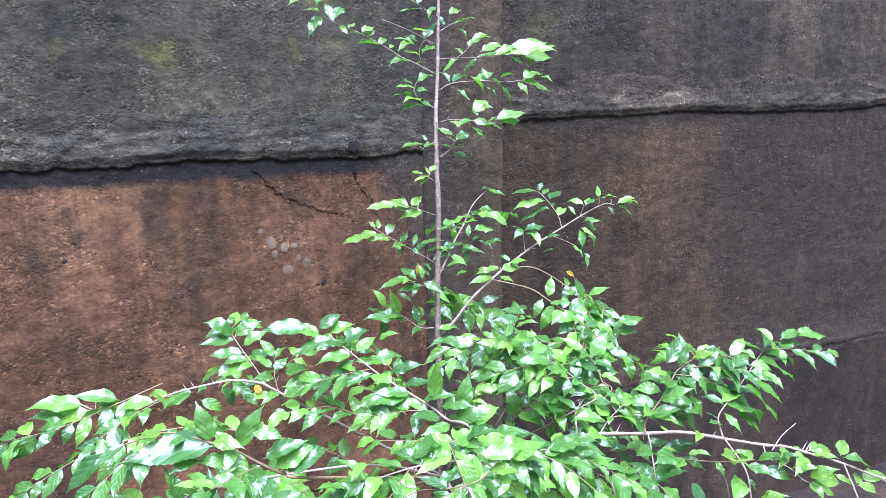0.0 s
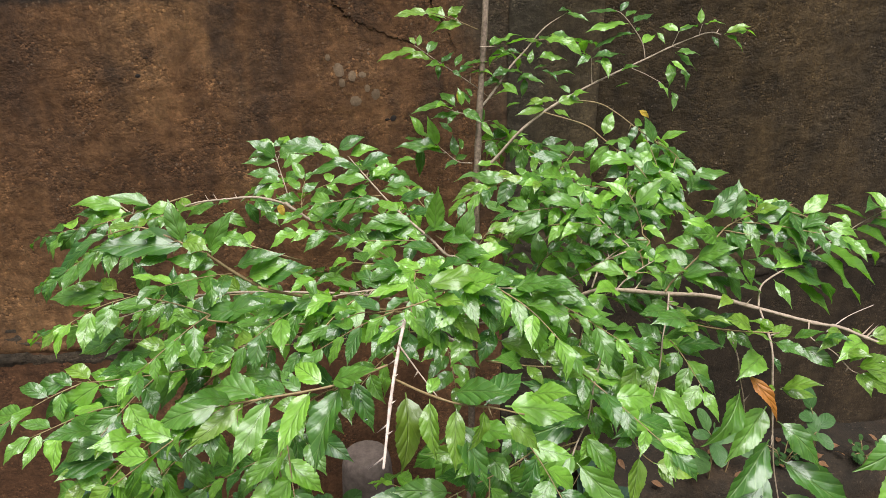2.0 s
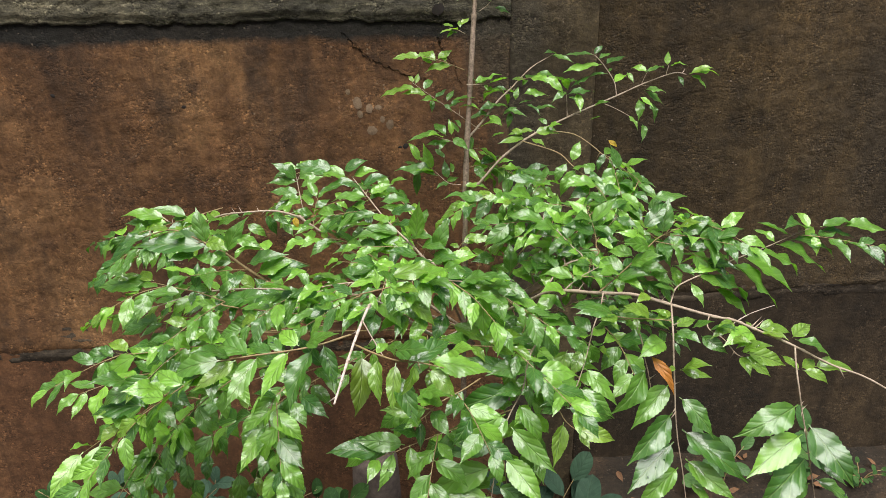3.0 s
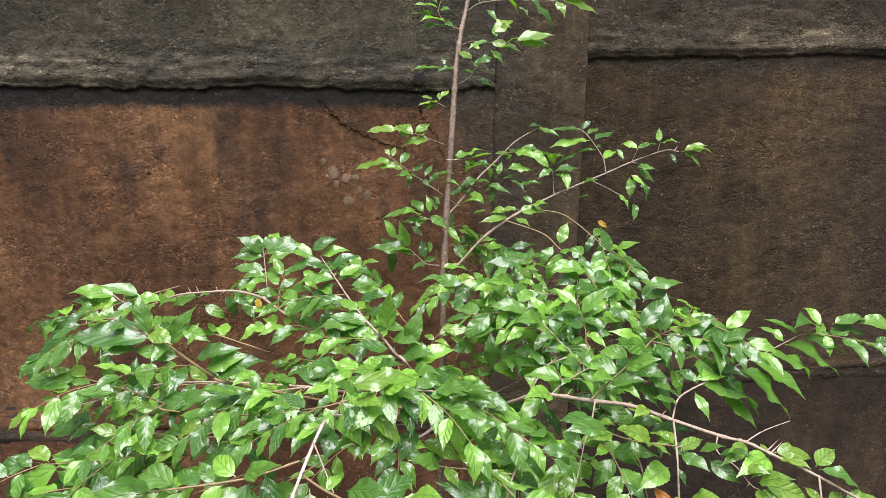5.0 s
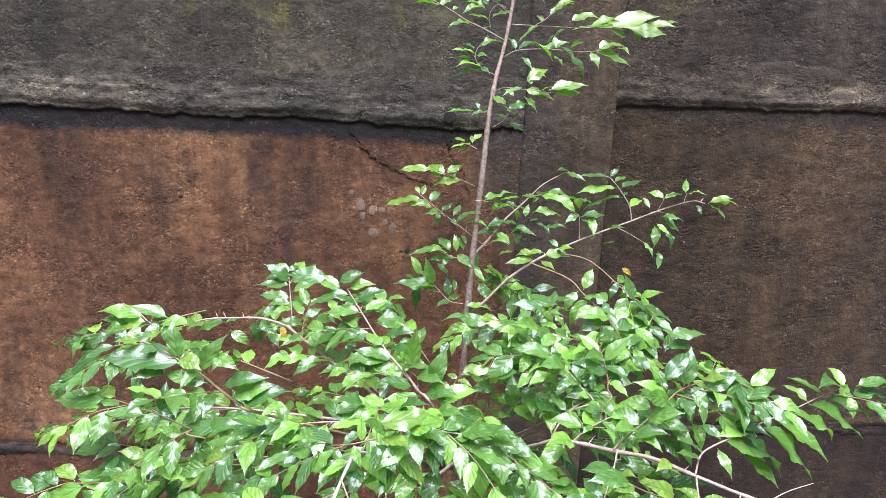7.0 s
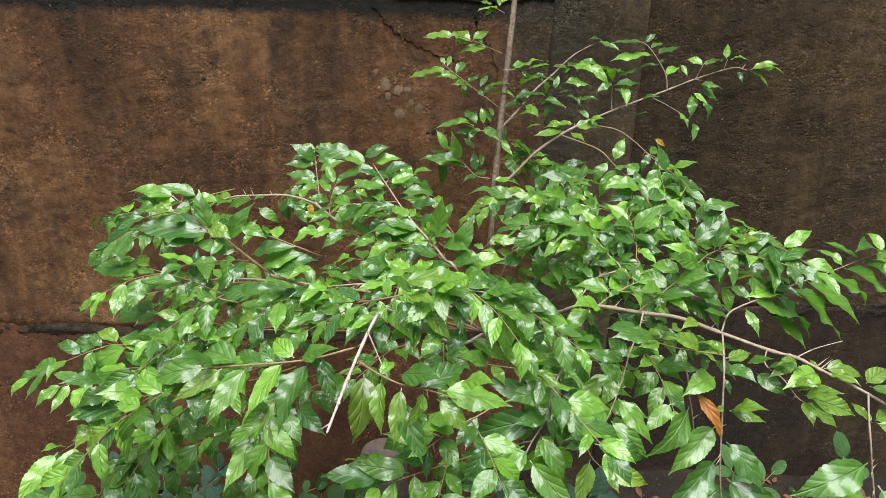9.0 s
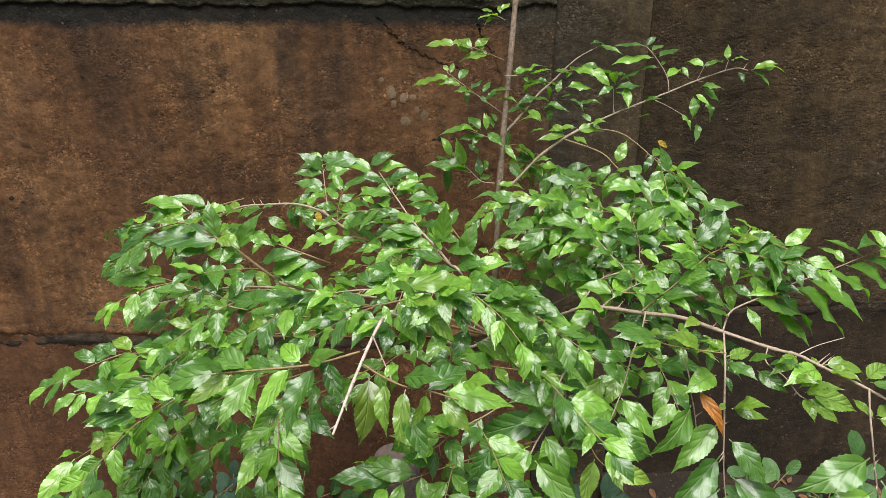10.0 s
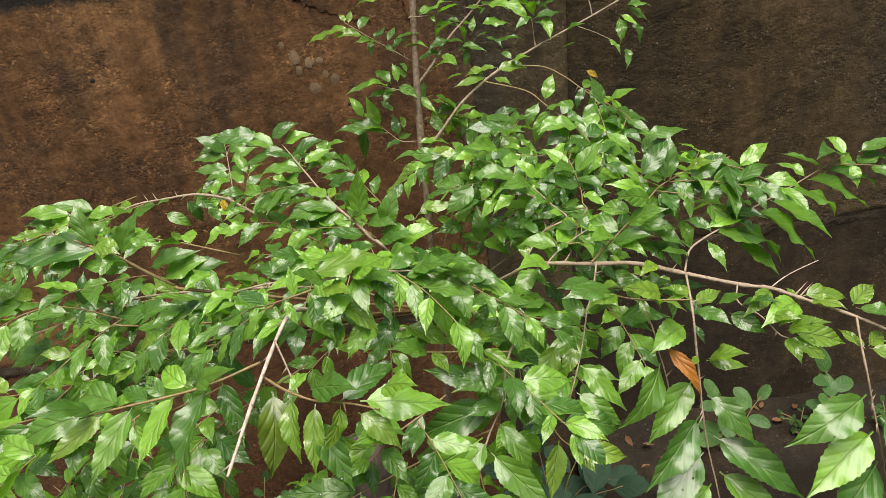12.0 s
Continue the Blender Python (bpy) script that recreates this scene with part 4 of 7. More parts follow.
leaves_on(twig, [(-0.49, 0.66, 1.152, -0.524, 0.62, 1.118), (-0.486, 0.666, 1.171, -0.522, 0.645, 1.154), (-0.489, 0.661, 1.152, -0.472, 0.628, 1.136), (-0.482, 0.665, 1.167, -0.446, 0.638, 1.139), (-0.45, 0.697, 1.169, -0.412, 0.662, 1.163), (-0.461, 0.689, 1.167, -0.443, 0.656, 1.15), (-0.479, 0.683, 1.182, -0.501, 0.659, 1.199), (-0.472, 0.69, 1.186, -0.514, 0.663, 1.163), (-0.493, 0.66, 1.151, -0.495, 0.627, 1.136)])
twig = branch([HUB, (-0.254, 0.92, 1.254), (-0.275, 0.955, 1.262), (-0.295, 0.98, 1.278), (-0.318, 1.01, 1.291), (-0.345, 1.07, 1.3), (-0.373, 1.13, 1.317), (-0.393, 1.17, 1.331), (-0.411, 1.205, 1.344)], 0.003, 0.0009, leaf=0, bark=TWIG, thorns=4, under=4)
leaves_on(twig, [(-0.42, 1.205, 1.342, -0.492, 1.205, 1.37), (-0.446, 1.205, 1.363, -0.521, 1.205, 1.363), (-0.409, 1.203, 1.344, -0.36, 1.203, 1.361), (-0.39, 1.17, 1.333, -0.338, 1.17, 1.354), (-0.402, 1.189, 1.338, -0.478, 1.189, 1.323), (-0.379, 1.141, 1.32, -0.446, 1.141, 1.324), (-0.373, 1.14, 1.324, -0.333, 1.171, 1.338), (-0.334, 1.131, 1.346, -0.307, 1.107, 1.361), (-0.353, 1.108, 1.318, -0.296, 1.108, 1.323), (-0.378, 1.133, 1.315, -0.432, 1.133, 1.281), (-0.358, 1.09, 1.302, -0.417, 1.09, 1.29), (-0.333, 1.066, 1.309, -0.285, 1.038, 1.326), (-0.316, 1.009, 1.291, -0.377, 1.009, 1.302), (-0.321, 1.01, 1.288, -0.395, 1.01, 1.296), (-0.313, 1.002, 1.286, -0.37, 1.002, 1.266)])
leaves_on(twig, [(-0.284, 0.964, 1.266, -0.335, 0.944, 1.279), (-0.334, 1.047, 1.297, -0.371, 1.079, 1.306), (-0.267, 0.946, 1.262, -0.231, 0.915, 1.28), (-0.304, 0.993, 1.284, -0.261, 0.959, 1.299), (-0.324, 1.03, 1.297, -0.284, 0.998, 1.311), (-0.39, 1.165, 1.329, -0.43, 1.145, 1.35), (-0.324, 1.003, 1.275, -0.384, 1.003, 1.261), (-0.3, 0.979, 1.273, -0.334, 1.01, 1.283), (-0.272, 0.947, 1.258, -0.323, 0.928, 1.258)])
leaves_on(twig, [(-0.427, 1.205, 1.355, -0.379, 1.205, 1.376), (-0.287, 0.981, 1.288, -0.287, 0.981, 1.351)], face=FACING, slim=0.86)
twig = branch([(-0.287, 0.975, 1.284), (-0.267, 0.96, 1.272), (-0.244, 0.94, 1.257)], 0.0014, 0.0008, leaf=0, bark=GREEN_TWIG, thorns=1)
leaves_on(twig, [(-0.257, 0.955, 1.273, -0.232, 0.955, 1.33)], face=FACING, slim=0.86)
leaves_on(twig, [(-0.249, 0.942, 1.256, -0.186, 0.942, 1.269), (-0.244, 0.941, 1.26, -0.231, 0.922, 1.252), (-0.262, 0.956, 1.27, -0.217, 0.926, 1.278), (-0.28, 0.97, 1.278, -0.239, 0.935, 1.295)])
twig = branch([(-0.227, 1, 1.239), (-0.218, 1, 1.256), (-0.208, 1, 1.272), (-0.196, 1, 1.281)], 0.0012, 0.0007, leaf=0, bark=GREEN_TWIG, thorns=0)
leaves_on(twig, [(-0.201, 1, 1.278, -0.156, 1, 1.277), (-0.208, 1, 1.27, -0.169, 1.019, 1.281), (-0.214, 1, 1.262, -0.229, 1.018, 1.266), (-0.214, 1, 1.262, -0.193, 0.979, 1.261), (-0.196, 1, 1.281, -0.183, 0.983, 1.275)], YOUNG)
twig = branch([(-0.522, 1.255, 1.243), (-0.533, 1.31, 1.255), (-0.549, 1.38, 1.268), (-0.565, 1.45, 1.283), (-0.573, 1.48, 1.296)], 0.0018, 0.0008, leaf=0, bark=TWIG, thorns=2, under=2)
leaves_on(twig, [(-0.563, 1.442, 1.281, -0.611, 1.442, 1.328), (-0.559, 1.43, 1.279, -0.63, 1.43, 1.274), (-0.548, 1.375, 1.267, -0.613, 1.375, 1.269), (-0.544, 1.353, 1.262, -0.594, 1.353, 1.261), (-0.569, 1.47, 1.292, -0.606, 1.498, 1.312), (-0.559, 1.44, 1.281, -0.508, 1.44, 1.315), (-0.549, 1.4, 1.273, -0.495, 1.4, 1.298), (-0.565, 1.456, 1.286, -0.624, 1.456, 1.29), (-0.541, 1.351, 1.263, -0.502, 1.322, 1.283), (-0.572, 1.48, 1.297, -0.551, 1.505, 1.307), (-0.537, 1.329, 1.259, -0.567, 1.3, 1.263)])
twig = branch([(-0.501, 1.24, 1.23), (-0.503, 1.27, 1.248), (-0.497, 1.3, 1.274)], 0.0013, 0.0008, leaf=0, bark=GREEN_TWIG, thorns=1, under=2)
leaves_on(twig, [(-0.497, 1.3, 1.274, -0.47, 1.329, 1.286), (-0.499, 1.3, 1.276, -0.517, 1.327, 1.31), (-0.484, 1.279, 1.251, -0.443, 1.248, 1.269), (-0.505, 1.285, 1.262, -0.535, 1.315, 1.281), (-0.496, 1.24, 1.22, -0.441, 1.24, 1.237), (-0.498, 1.24, 1.23, -0.537, 1.217, 1.227), (-0.513, 1.24, 1.23, -0.563, 1.24, 1.226), (-0.503, 1.27, 1.248, -0.54, 1.244, 1.262), (-0.494, 1.25, 1.235, -0.402, 1.25, 1.226), (-0.503, 1.28, 1.257, -0.474, 1.309, 1.273)])
twig = branch([(-0.304, 0.8, 1.283), (-0.368, 0.8, 1.29), (-0.409, 0.804, 1.286), (-0.448, 0.81, 1.277), (-0.487, 0.82, 1.268)], 0.002, 0.0009, leaf=0, bark=TWIG, thorns=3, under=3)
leaves_on(twig, [(-0.419, 0.806, 1.27, -0.476, 0.806, 1.237), (-0.405, 0.804, 1.27, -0.417, 0.772, 1.249), (-0.445, 0.809, 1.307, -0.473, 0.78, 1.308), (-0.445, 0.81, 1.28, -0.503, 0.81, 1.254), (-0.445, 0.81, 1.278, -0.475, 0.841, 1.306), (-0.408, 0.804, 1.286, -0.429, 0.828, 1.3), (-0.397, 0.803, 1.29, -0.439, 0.835, 1.296), (-0.384, 0.802, 1.299, -0.346, 0.835, 1.307), (-0.469, 0.815, 1.274, -0.51, 0.789, 1.296), (-0.487, 0.82, 1.268, -0.517, 0.788, 1.27), (-0.368, 0.8, 1.29, -0.403, 0.833, 1.304), (-0.435, 0.808, 1.28, -0.448, 0.779, 1.263), (-0.461, 0.813, 1.274, -0.483, 0.786, 1.248), (-0.352, 0.8, 1.289, -0.382, 0.829, 1.301), (-0.393, 0.802, 1.287, -0.4, 0.771, 1.265)], face=(0.0, -0.25, 0.95), slim=0.85)
leaves_on(twig, [(-0.328, 0.8, 1.286, -0.36, 0.827, 1.314), (-0.426, 0.807, 1.283, -0.462, 0.776, 1.278)], face=(0.0, -0.25, 0.95), slim=0.85)
twig = branch([(-0.323, 0.7, 1.325), (-0.348, 0.685, 1.326), (-0.376, 0.71, 1.309), (-0.396, 0.75, 1.288), (-0.429, 0.76, 1.271)], 0.0014, 0.0008, leaf=0, bark=GREEN_TWIG, thorns=1, under=2)
leaves_on(twig, [(-0.348, 0.685, 1.326, -0.339, 0.67, 1.305), (-0.339, 0.69, 1.325, -0.34, 0.702, 1.352)], face=FACING, slim=0.86)
leaves_on(twig, [(-0.324, 0.699, 1.318, -0.322, 0.673, 1.3), (-0.396, 0.749, 1.29, -0.425, 0.721, 1.31), (-0.386, 0.731, 1.296, -0.362, 0.706, 1.286), (-0.412, 0.755, 1.279, -0.436, 0.723, 1.268), (-0.372, 0.707, 1.311, -0.399, 0.732, 1.321), (-0.361, 0.7, 1.298, -0.388, 0.666, 1.284), (-0.379, 0.726, 1.273, -0.409, 0.699, 1.288), (-0.429, 0.76, 1.271, -0.464, 0.732, 1.261), (-0.353, 0.693, 1.301, -0.38, 0.665, 1.299)], face=(0.0, -0.25, 0.95), slim=0.85)
twig = branch([(-0.324, 0.72, 1.323), (-0.287, 0.72, 1.326), (-0.242, 0.73, 1.318), (-0.203, 0.74, 1.307), (-0.178, 0.755, 1.292)], 0.002, 0.0009, leaf=0, bark=TWIG, thorns=2, under=4)
leaves_on(twig, [(-0.324, 0.72, 1.33, -0.248, 0.72, 1.341), (-0.317, 0.72, 1.315, -0.284, 0.693, 1.324), (-0.301, 0.72, 1.298, -0.268, 0.696, 1.269), (-0.215, 0.737, 1.309, -0.176, 0.721, 1.291), (-0.243, 0.732, 1.252, -0.196, 0.713, 1.232)], YOUNG)
leaves_on(twig, [(-0.283, 0.721, 1.324, -0.276, 0.686, 1.298), (-0.265, 0.725, 1.321, -0.252, 0.692, 1.299), (-0.244, 0.73, 1.318, -0.238, 0.696, 1.293), (-0.223, 0.735, 1.308, -0.223, 0.707, 1.266), (-0.197, 0.746, 1.29, -0.207, 0.713, 1.243), (-0.203, 0.74, 1.318, -0.166, 0.706, 1.329), (-0.178, 0.754, 1.296, -0.133, 0.731, 1.292), (-0.168, 0.755, 1.283, -0.115, 0.739, 1.268), (-0.307, 0.72, 1.275, -0.321, 0.691, 1.258), (-0.279, 0.722, 1.271, -0.299, 0.689, 1.25), (-0.25, 0.729, 1.271, -0.27, 0.696, 1.248), (-0.302, 0.72, 1.322, -0.324, 0.747, 1.336), (-0.287, 0.72, 1.326, -0.254, 0.691, 1.348), (-0.249, 0.728, 1.321, -0.217, 0.756, 1.324), (-0.226, 0.734, 1.316, -0.192, 0.703, 1.337)])
leaves_on(twig, [(-0.272, 0.723, 1.324, -0.244, 0.696, 1.321), (-0.313, 0.72, 1.323, -0.338, 0.696, 1.344), (-0.291, 0.72, 1.306, -0.317, 0.688, 1.293), (-0.257, 0.727, 1.318, -0.284, 0.697, 1.308), (-0.23, 0.733, 1.314, -0.207, 0.705, 1.305), (-0.325, 0.72, 1.307, -0.303, 0.688, 1.289), (-0.195, 0.745, 1.303, -0.161, 0.714, 1.315), (-0.265, 0.725, 1.302, -0.252, 0.695, 1.283), (-0.186, 0.75, 1.296, -0.163, 0.719, 1.284)])
leaves_on(twig, [(-0.178, 0.755, 1.272, -0.202, 0.729, 1.238)], face=FACING, slim=0.86)
twig = branch([(-0.182, 0.785, 1.276), (-0.153, 0.785, 1.255), (-0.133, 0.778, 1.238), (-0.12, 0.76, 1.236), (-0.109, 0.75, 1.23)], 0.0018, 0.0008, leaf=0, bark=GREEN_TWIG, thorns=2, under=3)
leaves_on(twig, [(-0.124, 0.763, 1.235, -0.116, 0.751, 1.187), (-0.112, 0.752, 1.231, -0.098, 0.721, 1.192), (-0.144, 0.78, 1.239, -0.17, 0.768, 1.214)], face=FACING, slim=0.86)
leaves_on(twig, [(-0.133, 0.778, 1.239, -0.107, 0.751, 1.263), (-0.153, 0.785, 1.255, -0.122, 0.755, 1.274), (-0.166, 0.785, 1.262, -0.197, 0.761, 1.279)])
twig = branch([(-0.365, 0.615, 1.291), (-0.34, 0.58, 1.298), (-0.314, 0.555, 1.302), (-0.29, 0.54, 1.307), (-0.279, 0.535, 1.307), (-0.263, 0.525, 1.308)], 0.0018, 0.0009, leaf=0, bark=GREEN_TWIG, thorns=1)
leaves_on(twig, [(-0.355, 0.596, 1.288, -0.353, 0.554, 1.233)], OLIVE, face=FACING, slim=0.86)
leaves_on(twig, [(-0.335, 0.574, 1.295, -0.337, 0.544, 1.255), (-0.314, 0.555, 1.299, -0.322, 0.524, 1.259), (-0.293, 0.542, 1.304, -0.304, 0.52, 1.277)], YOUNG, face=FACING, slim=0.86)
leaves_on(twig, [(-0.313, 0.553, 1.286, -0.296, 0.518, 1.243)], face=FACING, slim=0.86)
leaves_on(twig, [(-0.28, 0.534, 1.301, -0.248, 0.515, 1.281)], YOUNG)
leaves_on(twig, [(-0.293, 0.542, 1.307, -0.251, 0.574, 1.313), (-0.316, 0.559, 1.31, -0.278, 0.528, 1.334), (-0.277, 0.534, 1.311, -0.212, 0.534, 1.294), (-0.26, 0.526, 1.325, -0.233, 0.5, 1.348), (-0.337, 0.577, 1.298, -0.322, 0.597, 1.302)])
branch([(-0.357, 0.65, 1.305), (-0.342, 0.61, 1.3), (-0.329, 0.572, 1.299)], 0.0012, 0.0009, leaf=0, bark=TWIG, thorns=1)
twig = branch([(-0.259, 0.72, 1.233), (-0.218, 0.7, 1.236), (-0.171, 0.685, 1.239), (-0.142, 0.68, 1.237)], 0.0014, 0.0008, leaf=0, bark=GREEN_TWIG, thorns=0, under=2)
leaves_on(twig, [(-0.218, 0.7, 1.237, -0.201, 0.674, 1.228), (-0.175, 0.686, 1.241, -0.202, 0.712, 1.25), (-0.186, 0.69, 1.248, -0.159, 0.662, 1.273), (-0.168, 0.684, 1.242, -0.143, 0.661, 1.231), (-0.193, 0.692, 1.239, -0.167, 0.664, 1.238)], YOUNG)
leaves_on(twig, [(-0.222, 0.702, 1.236, -0.253, 0.676, 1.26), (-0.244, 0.713, 1.234, -0.211, 0.74, 1.233)])
twig = branch([(-0.11, 0.75, 1.23), (-0.14, 0.69, 1.227), (-0.147, 0.68, 1.211), (-0.154, 0.669, 1.184), (-0.173, 0.65, 1.16), (-0.185, 0.635, 1.135), (-0.195, 0.62, 1.098), (-0.202, 0.61, 1.053)], 0.0018, 0.001, leaf=0, bark=TWIG, thorns=5, under=4)
leaves_on(twig, [(-0.164, 0.667, 1.186, -0.246, 0.667, 1.166), (-0.179, 0.649, 1.161, -0.255, 0.626, 1.147), (-0.19, 0.635, 1.135, -0.259, 0.612, 1.121), (-0.198, 0.621, 1.101, -0.284, 0.621, 1.075), (-0.202, 0.612, 1.06, -0.278, 0.612, 1.061), (-0.148, 0.672, 1.19, -0.143, 0.653, 1.166), (-0.16, 0.658, 1.168, -0.136, 0.621, 1.129), (-0.172, 0.643, 1.146, -0.127, 0.596, 1.106), (-0.183, 0.626, 1.11, -0.136, 0.584, 1.076), (-0.192, 0.615, 1.075, -0.151, 0.598, 1.06)], face=FACING, slim=0.86)
leaves_on(twig, [(-0.146, 0.673, 1.194, -0.084, 0.649, 1.171), (-0.161, 0.676, 1.206, -0.226, 0.676, 1.226), (-0.149, 0.68, 1.212, -0.198, 0.648, 1.22), (-0.148, 0.679, 1.208, -0.129, 0.646, 1.198), (-0.154, 0.669, 1.184, -0.191, 0.641, 1.195), (-0.175, 0.648, 1.156, -0.215, 0.622, 1.133), (-0.145, 0.684, 1.217, -0.164, 0.707, 1.218)])
twig = branch([(-0.018, 0.79, 1.264), (-0.027, 0.77, 1.25), (-0.044, 0.74, 1.234), (-0.051, 0.725, 1.225), (-0.064, 0.7, 1.204), (-0.079, 0.68, 1.178), (-0.09, 0.67, 1.158)], 0.0017, 0.0009, leaf=0, bark=TWIG, thorns=4)
leaves_on(twig, [(-0.054, 0.731, 1.231, -0.095, 0.703, 1.246), (-0.044, 0.74, 1.234, -0.023, 0.714, 1.257), (-0.078, 0.734, 1.241, -0.124, 0.702, 1.27), (-0.08, 0.685, 1.186, -0.11, 0.659, 1.183), (-0.09, 0.671, 1.16, -0.133, 0.64, 1.189), (-0.088, 0.675, 1.168, -0.065, 0.643, 1.167), (-0.047, 0.733, 1.23, -0.07, 0.766, 1.24)])
leaves_on(twig, [(-0.063, 0.713, 1.216, -0.087, 0.691, 1.191)], YOUNG)
leaves_on(twig, [(-0.087, 0.707, 1.219, -0.116, 0.683, 1.19)], YOUNG, face=FACING, slim=0.86)
leaves_on(twig, [(-0.065, 0.695, 1.197, -0.031, 0.658, 1.161), (-0.074, 0.68, 1.175, -0.036, 0.648, 1.146)], face=FACING, slim=0.86)
twig = branch([(-0.028, 0.765, 1.246), (-0.019, 0.7, 1.269), (-0.014, 0.65, 1.292), (0.001, 0.635, 1.298), (0.02, 0.63, 1.298)], 0.0012, 0.0008, leaf=0, bark=GREEN_TWIG, thorns=0)
leaves_on(twig, [(-0.031, 0.765, 1.257, -0.071, 0.738, 1.266), (-0.022, 0.727, 1.262, -0.074, 0.693, 1.284)])
leaves_on(twig, [(-0.026, 0.757, 1.253, -0.009, 0.736, 1.265), (-0.018, 0.707, 1.274, 0.001, 0.683, 1.281), (-0.015, 0.659, 1.289, -0.018, 0.638, 1.276), (-0.004, 0.64, 1.302, -0.04, 0.616, 1.323), (0.015, 0.631, 1.302, 0, 0.654, 1.303), (0.004, 0.634, 1.298, 0.028, 0.652, 1.301), (-0.025, 0.739, 1.247, -0.014, 0.717, 1.242), (-0.009, 0.645, 1.294, 0.01, 0.62, 1.298), (-0.02, 0.709, 1.266, -0.048, 0.689, 1.271)], YOUNG)
twig = branch([(-0.132, 0.665, 1.185), (-0.112, 0.65, 1.168), (-0.102, 0.64, 1.153), (-0.09, 0.635, 1.143)], 0.0013, 0.0008, leaf=0, bark=GREEN_TWIG, thorns=0)
leaves_on(twig, [(-0.104, 0.64, 1.151, -0.125, 0.606, 1.112)], YOUNG, face=FACING, slim=0.86)
leaves_on(twig, [(-0.09, 0.635, 1.143, -0.038, 0.619, 1.13), (-0.084, 0.635, 1.138, -0.075, 0.61, 1.133), (-0.122, 0.658, 1.179, -0.134, 0.676, 1.18), (-0.129, 0.663, 1.183, -0.106, 0.681, 1.179)], YOUNG)
leaves_on(twig, [(-0.101, 0.647, 1.168, -0.03, 0.647, 1.144), (-0.112, 0.65, 1.168, -0.134, 0.631, 1.17)])
twig = branch([(-0.017, 0.645, 1.282), (-0.01, 0.642, 1.264), (-0.005, 0.64, 1.241), (-0, 0.637, 1.222), (0.005, 0.635, 1.198)], 0.0012, 0.0008, leaf=0, bark=TWIG, thorns=1)
leaves_on(twig, [(-0.004, 0.638, 1.228, -0.048, 0.599, 1.183)], face=FACING, slim=0.86)
leaves_on(twig, [(0.001, 0.64, 1.246, 0.027, 0.604, 1.211)], ORANGE, slim=0.55)
twig = branch([(0.052, 0.713, 1.28), (0.034, 0.655, 1.267), (0.033, 0.641, 1.234), (0.035, 0.635, 1.205), (0.036, 0.625, 1.169), (0.04, 0.617, 1.132), (0.045, 0.605, 1.097), (0.049, 0.59, 1.055)], 0.0018, 0.0009, leaf=0, bark=TWIG, thorns=5)
leaves_on(twig, [(0.024, 0.651, 1.258, -0.021, 0.621, 1.261), (0.04, 0.66, 1.268, 0.057, 0.631, 1.267)])
leaves_on(twig, [(0.028, 0.635, 1.205, -0.031, 0.602, 1.173), (0.032, 0.625, 1.169, -0.034, 0.584, 1.13), (0.035, 0.617, 1.13, -0.036, 0.578, 1.097), (0.04, 0.606, 1.098, -0.023, 0.576, 1.074), (0.041, 0.63, 1.188, 0.079, 0.592, 1.156), (0.045, 0.62, 1.146, 0.107, 0.564, 1.105), (0.049, 0.609, 1.109, 0.095, 0.564, 1.077), (0.054, 0.598, 1.079, 0.079, 0.577, 1.063), (0.034, 0.651, 1.257, 0.039, 0.639, 1.243)], face=FACING, slim=0.86)
leaves_on(twig, [(0.044, 0.639, 1.224, 0.063, 0.611, 1.246), (0.042, 0.639, 1.223, 0.077, 0.626, 1.217), (0.035, 0.639, 1.227, 0.021, 0.629, 1.23), (0.042, 0.666, 1.269, 0.073, 0.687, 1.271), (0.041, 0.672, 1.27, 0.037, 0.686, 1.274)], YOUNG)
twig = branch([(0.173, 0.62, 1.263), (0.167, 0.6, 1.244), (0.166, 0.585, 1.222), (0.172, 0.58, 1.193), (0.179, 0.575, 1.164), (0.188, 0.57, 1.125), (0.199, 0.56, 1.072)], 0.0017, 0.0009, leaf=0, bark=TWIG, thorns=5)
leaves_on(twig, [(0.166, 0.582, 1.203, 0.088, 0.552, 1.176), (0.174, 0.575, 1.165, 0.094, 0.545, 1.14), (0.181, 0.571, 1.132, 0.107, 0.534, 1.1), (0.189, 0.565, 1.099, 0.138, 0.549, 1.088), (0.18, 0.577, 1.178, 0.203, 0.515, 1.134), (0.191, 0.572, 1.14, 0.212, 0.537, 1.117), (0.196, 0.566, 1.104, 0.235, 0.543, 1.089)], face=FACING, slim=0.86)
leaves_on(twig, [(0.17, 0.598, 1.241, 0.164, 0.625, 1.248), (0.174, 0.598, 1.241, 0.203, 0.583, 1.229), (0.173, 0.599, 1.243, 0.202, 0.616, 1.241)], YOUNG)
twig = branch([(0.09, 0.68, 1.278), (0.081, 0.66, 1.27), (0.09, 0.635, 1.267), (0.1, 0.62, 1.255), (0.107, 0.615, 1.252)], 0.0012, 0.0008, leaf=0, bark=TWIG, thorns=1)
leaves_on(twig, [(0.106, 0.616, 1.253, 0.104, 0.591, 1.242), (0.106, 0.616, 1.252, 0.136, 0.596, 1.234), (0.105, 0.617, 1.259, 0.123, 0.59, 1.281), (0.11, 0.615, 1.258, 0.16, 0.615, 1.244), (0.092, 0.633, 1.267, 0.109, 0.606, 1.278)], YOUNG)
leaves_on(twig, [(0.073, 0.66, 1.259, 0.095, 0.632, 1.246), (0.081, 0.656, 1.268, 0.099, 0.628, 1.286), (0.06, 0.66, 1.271, 0.074, 0.638, 1.29)])
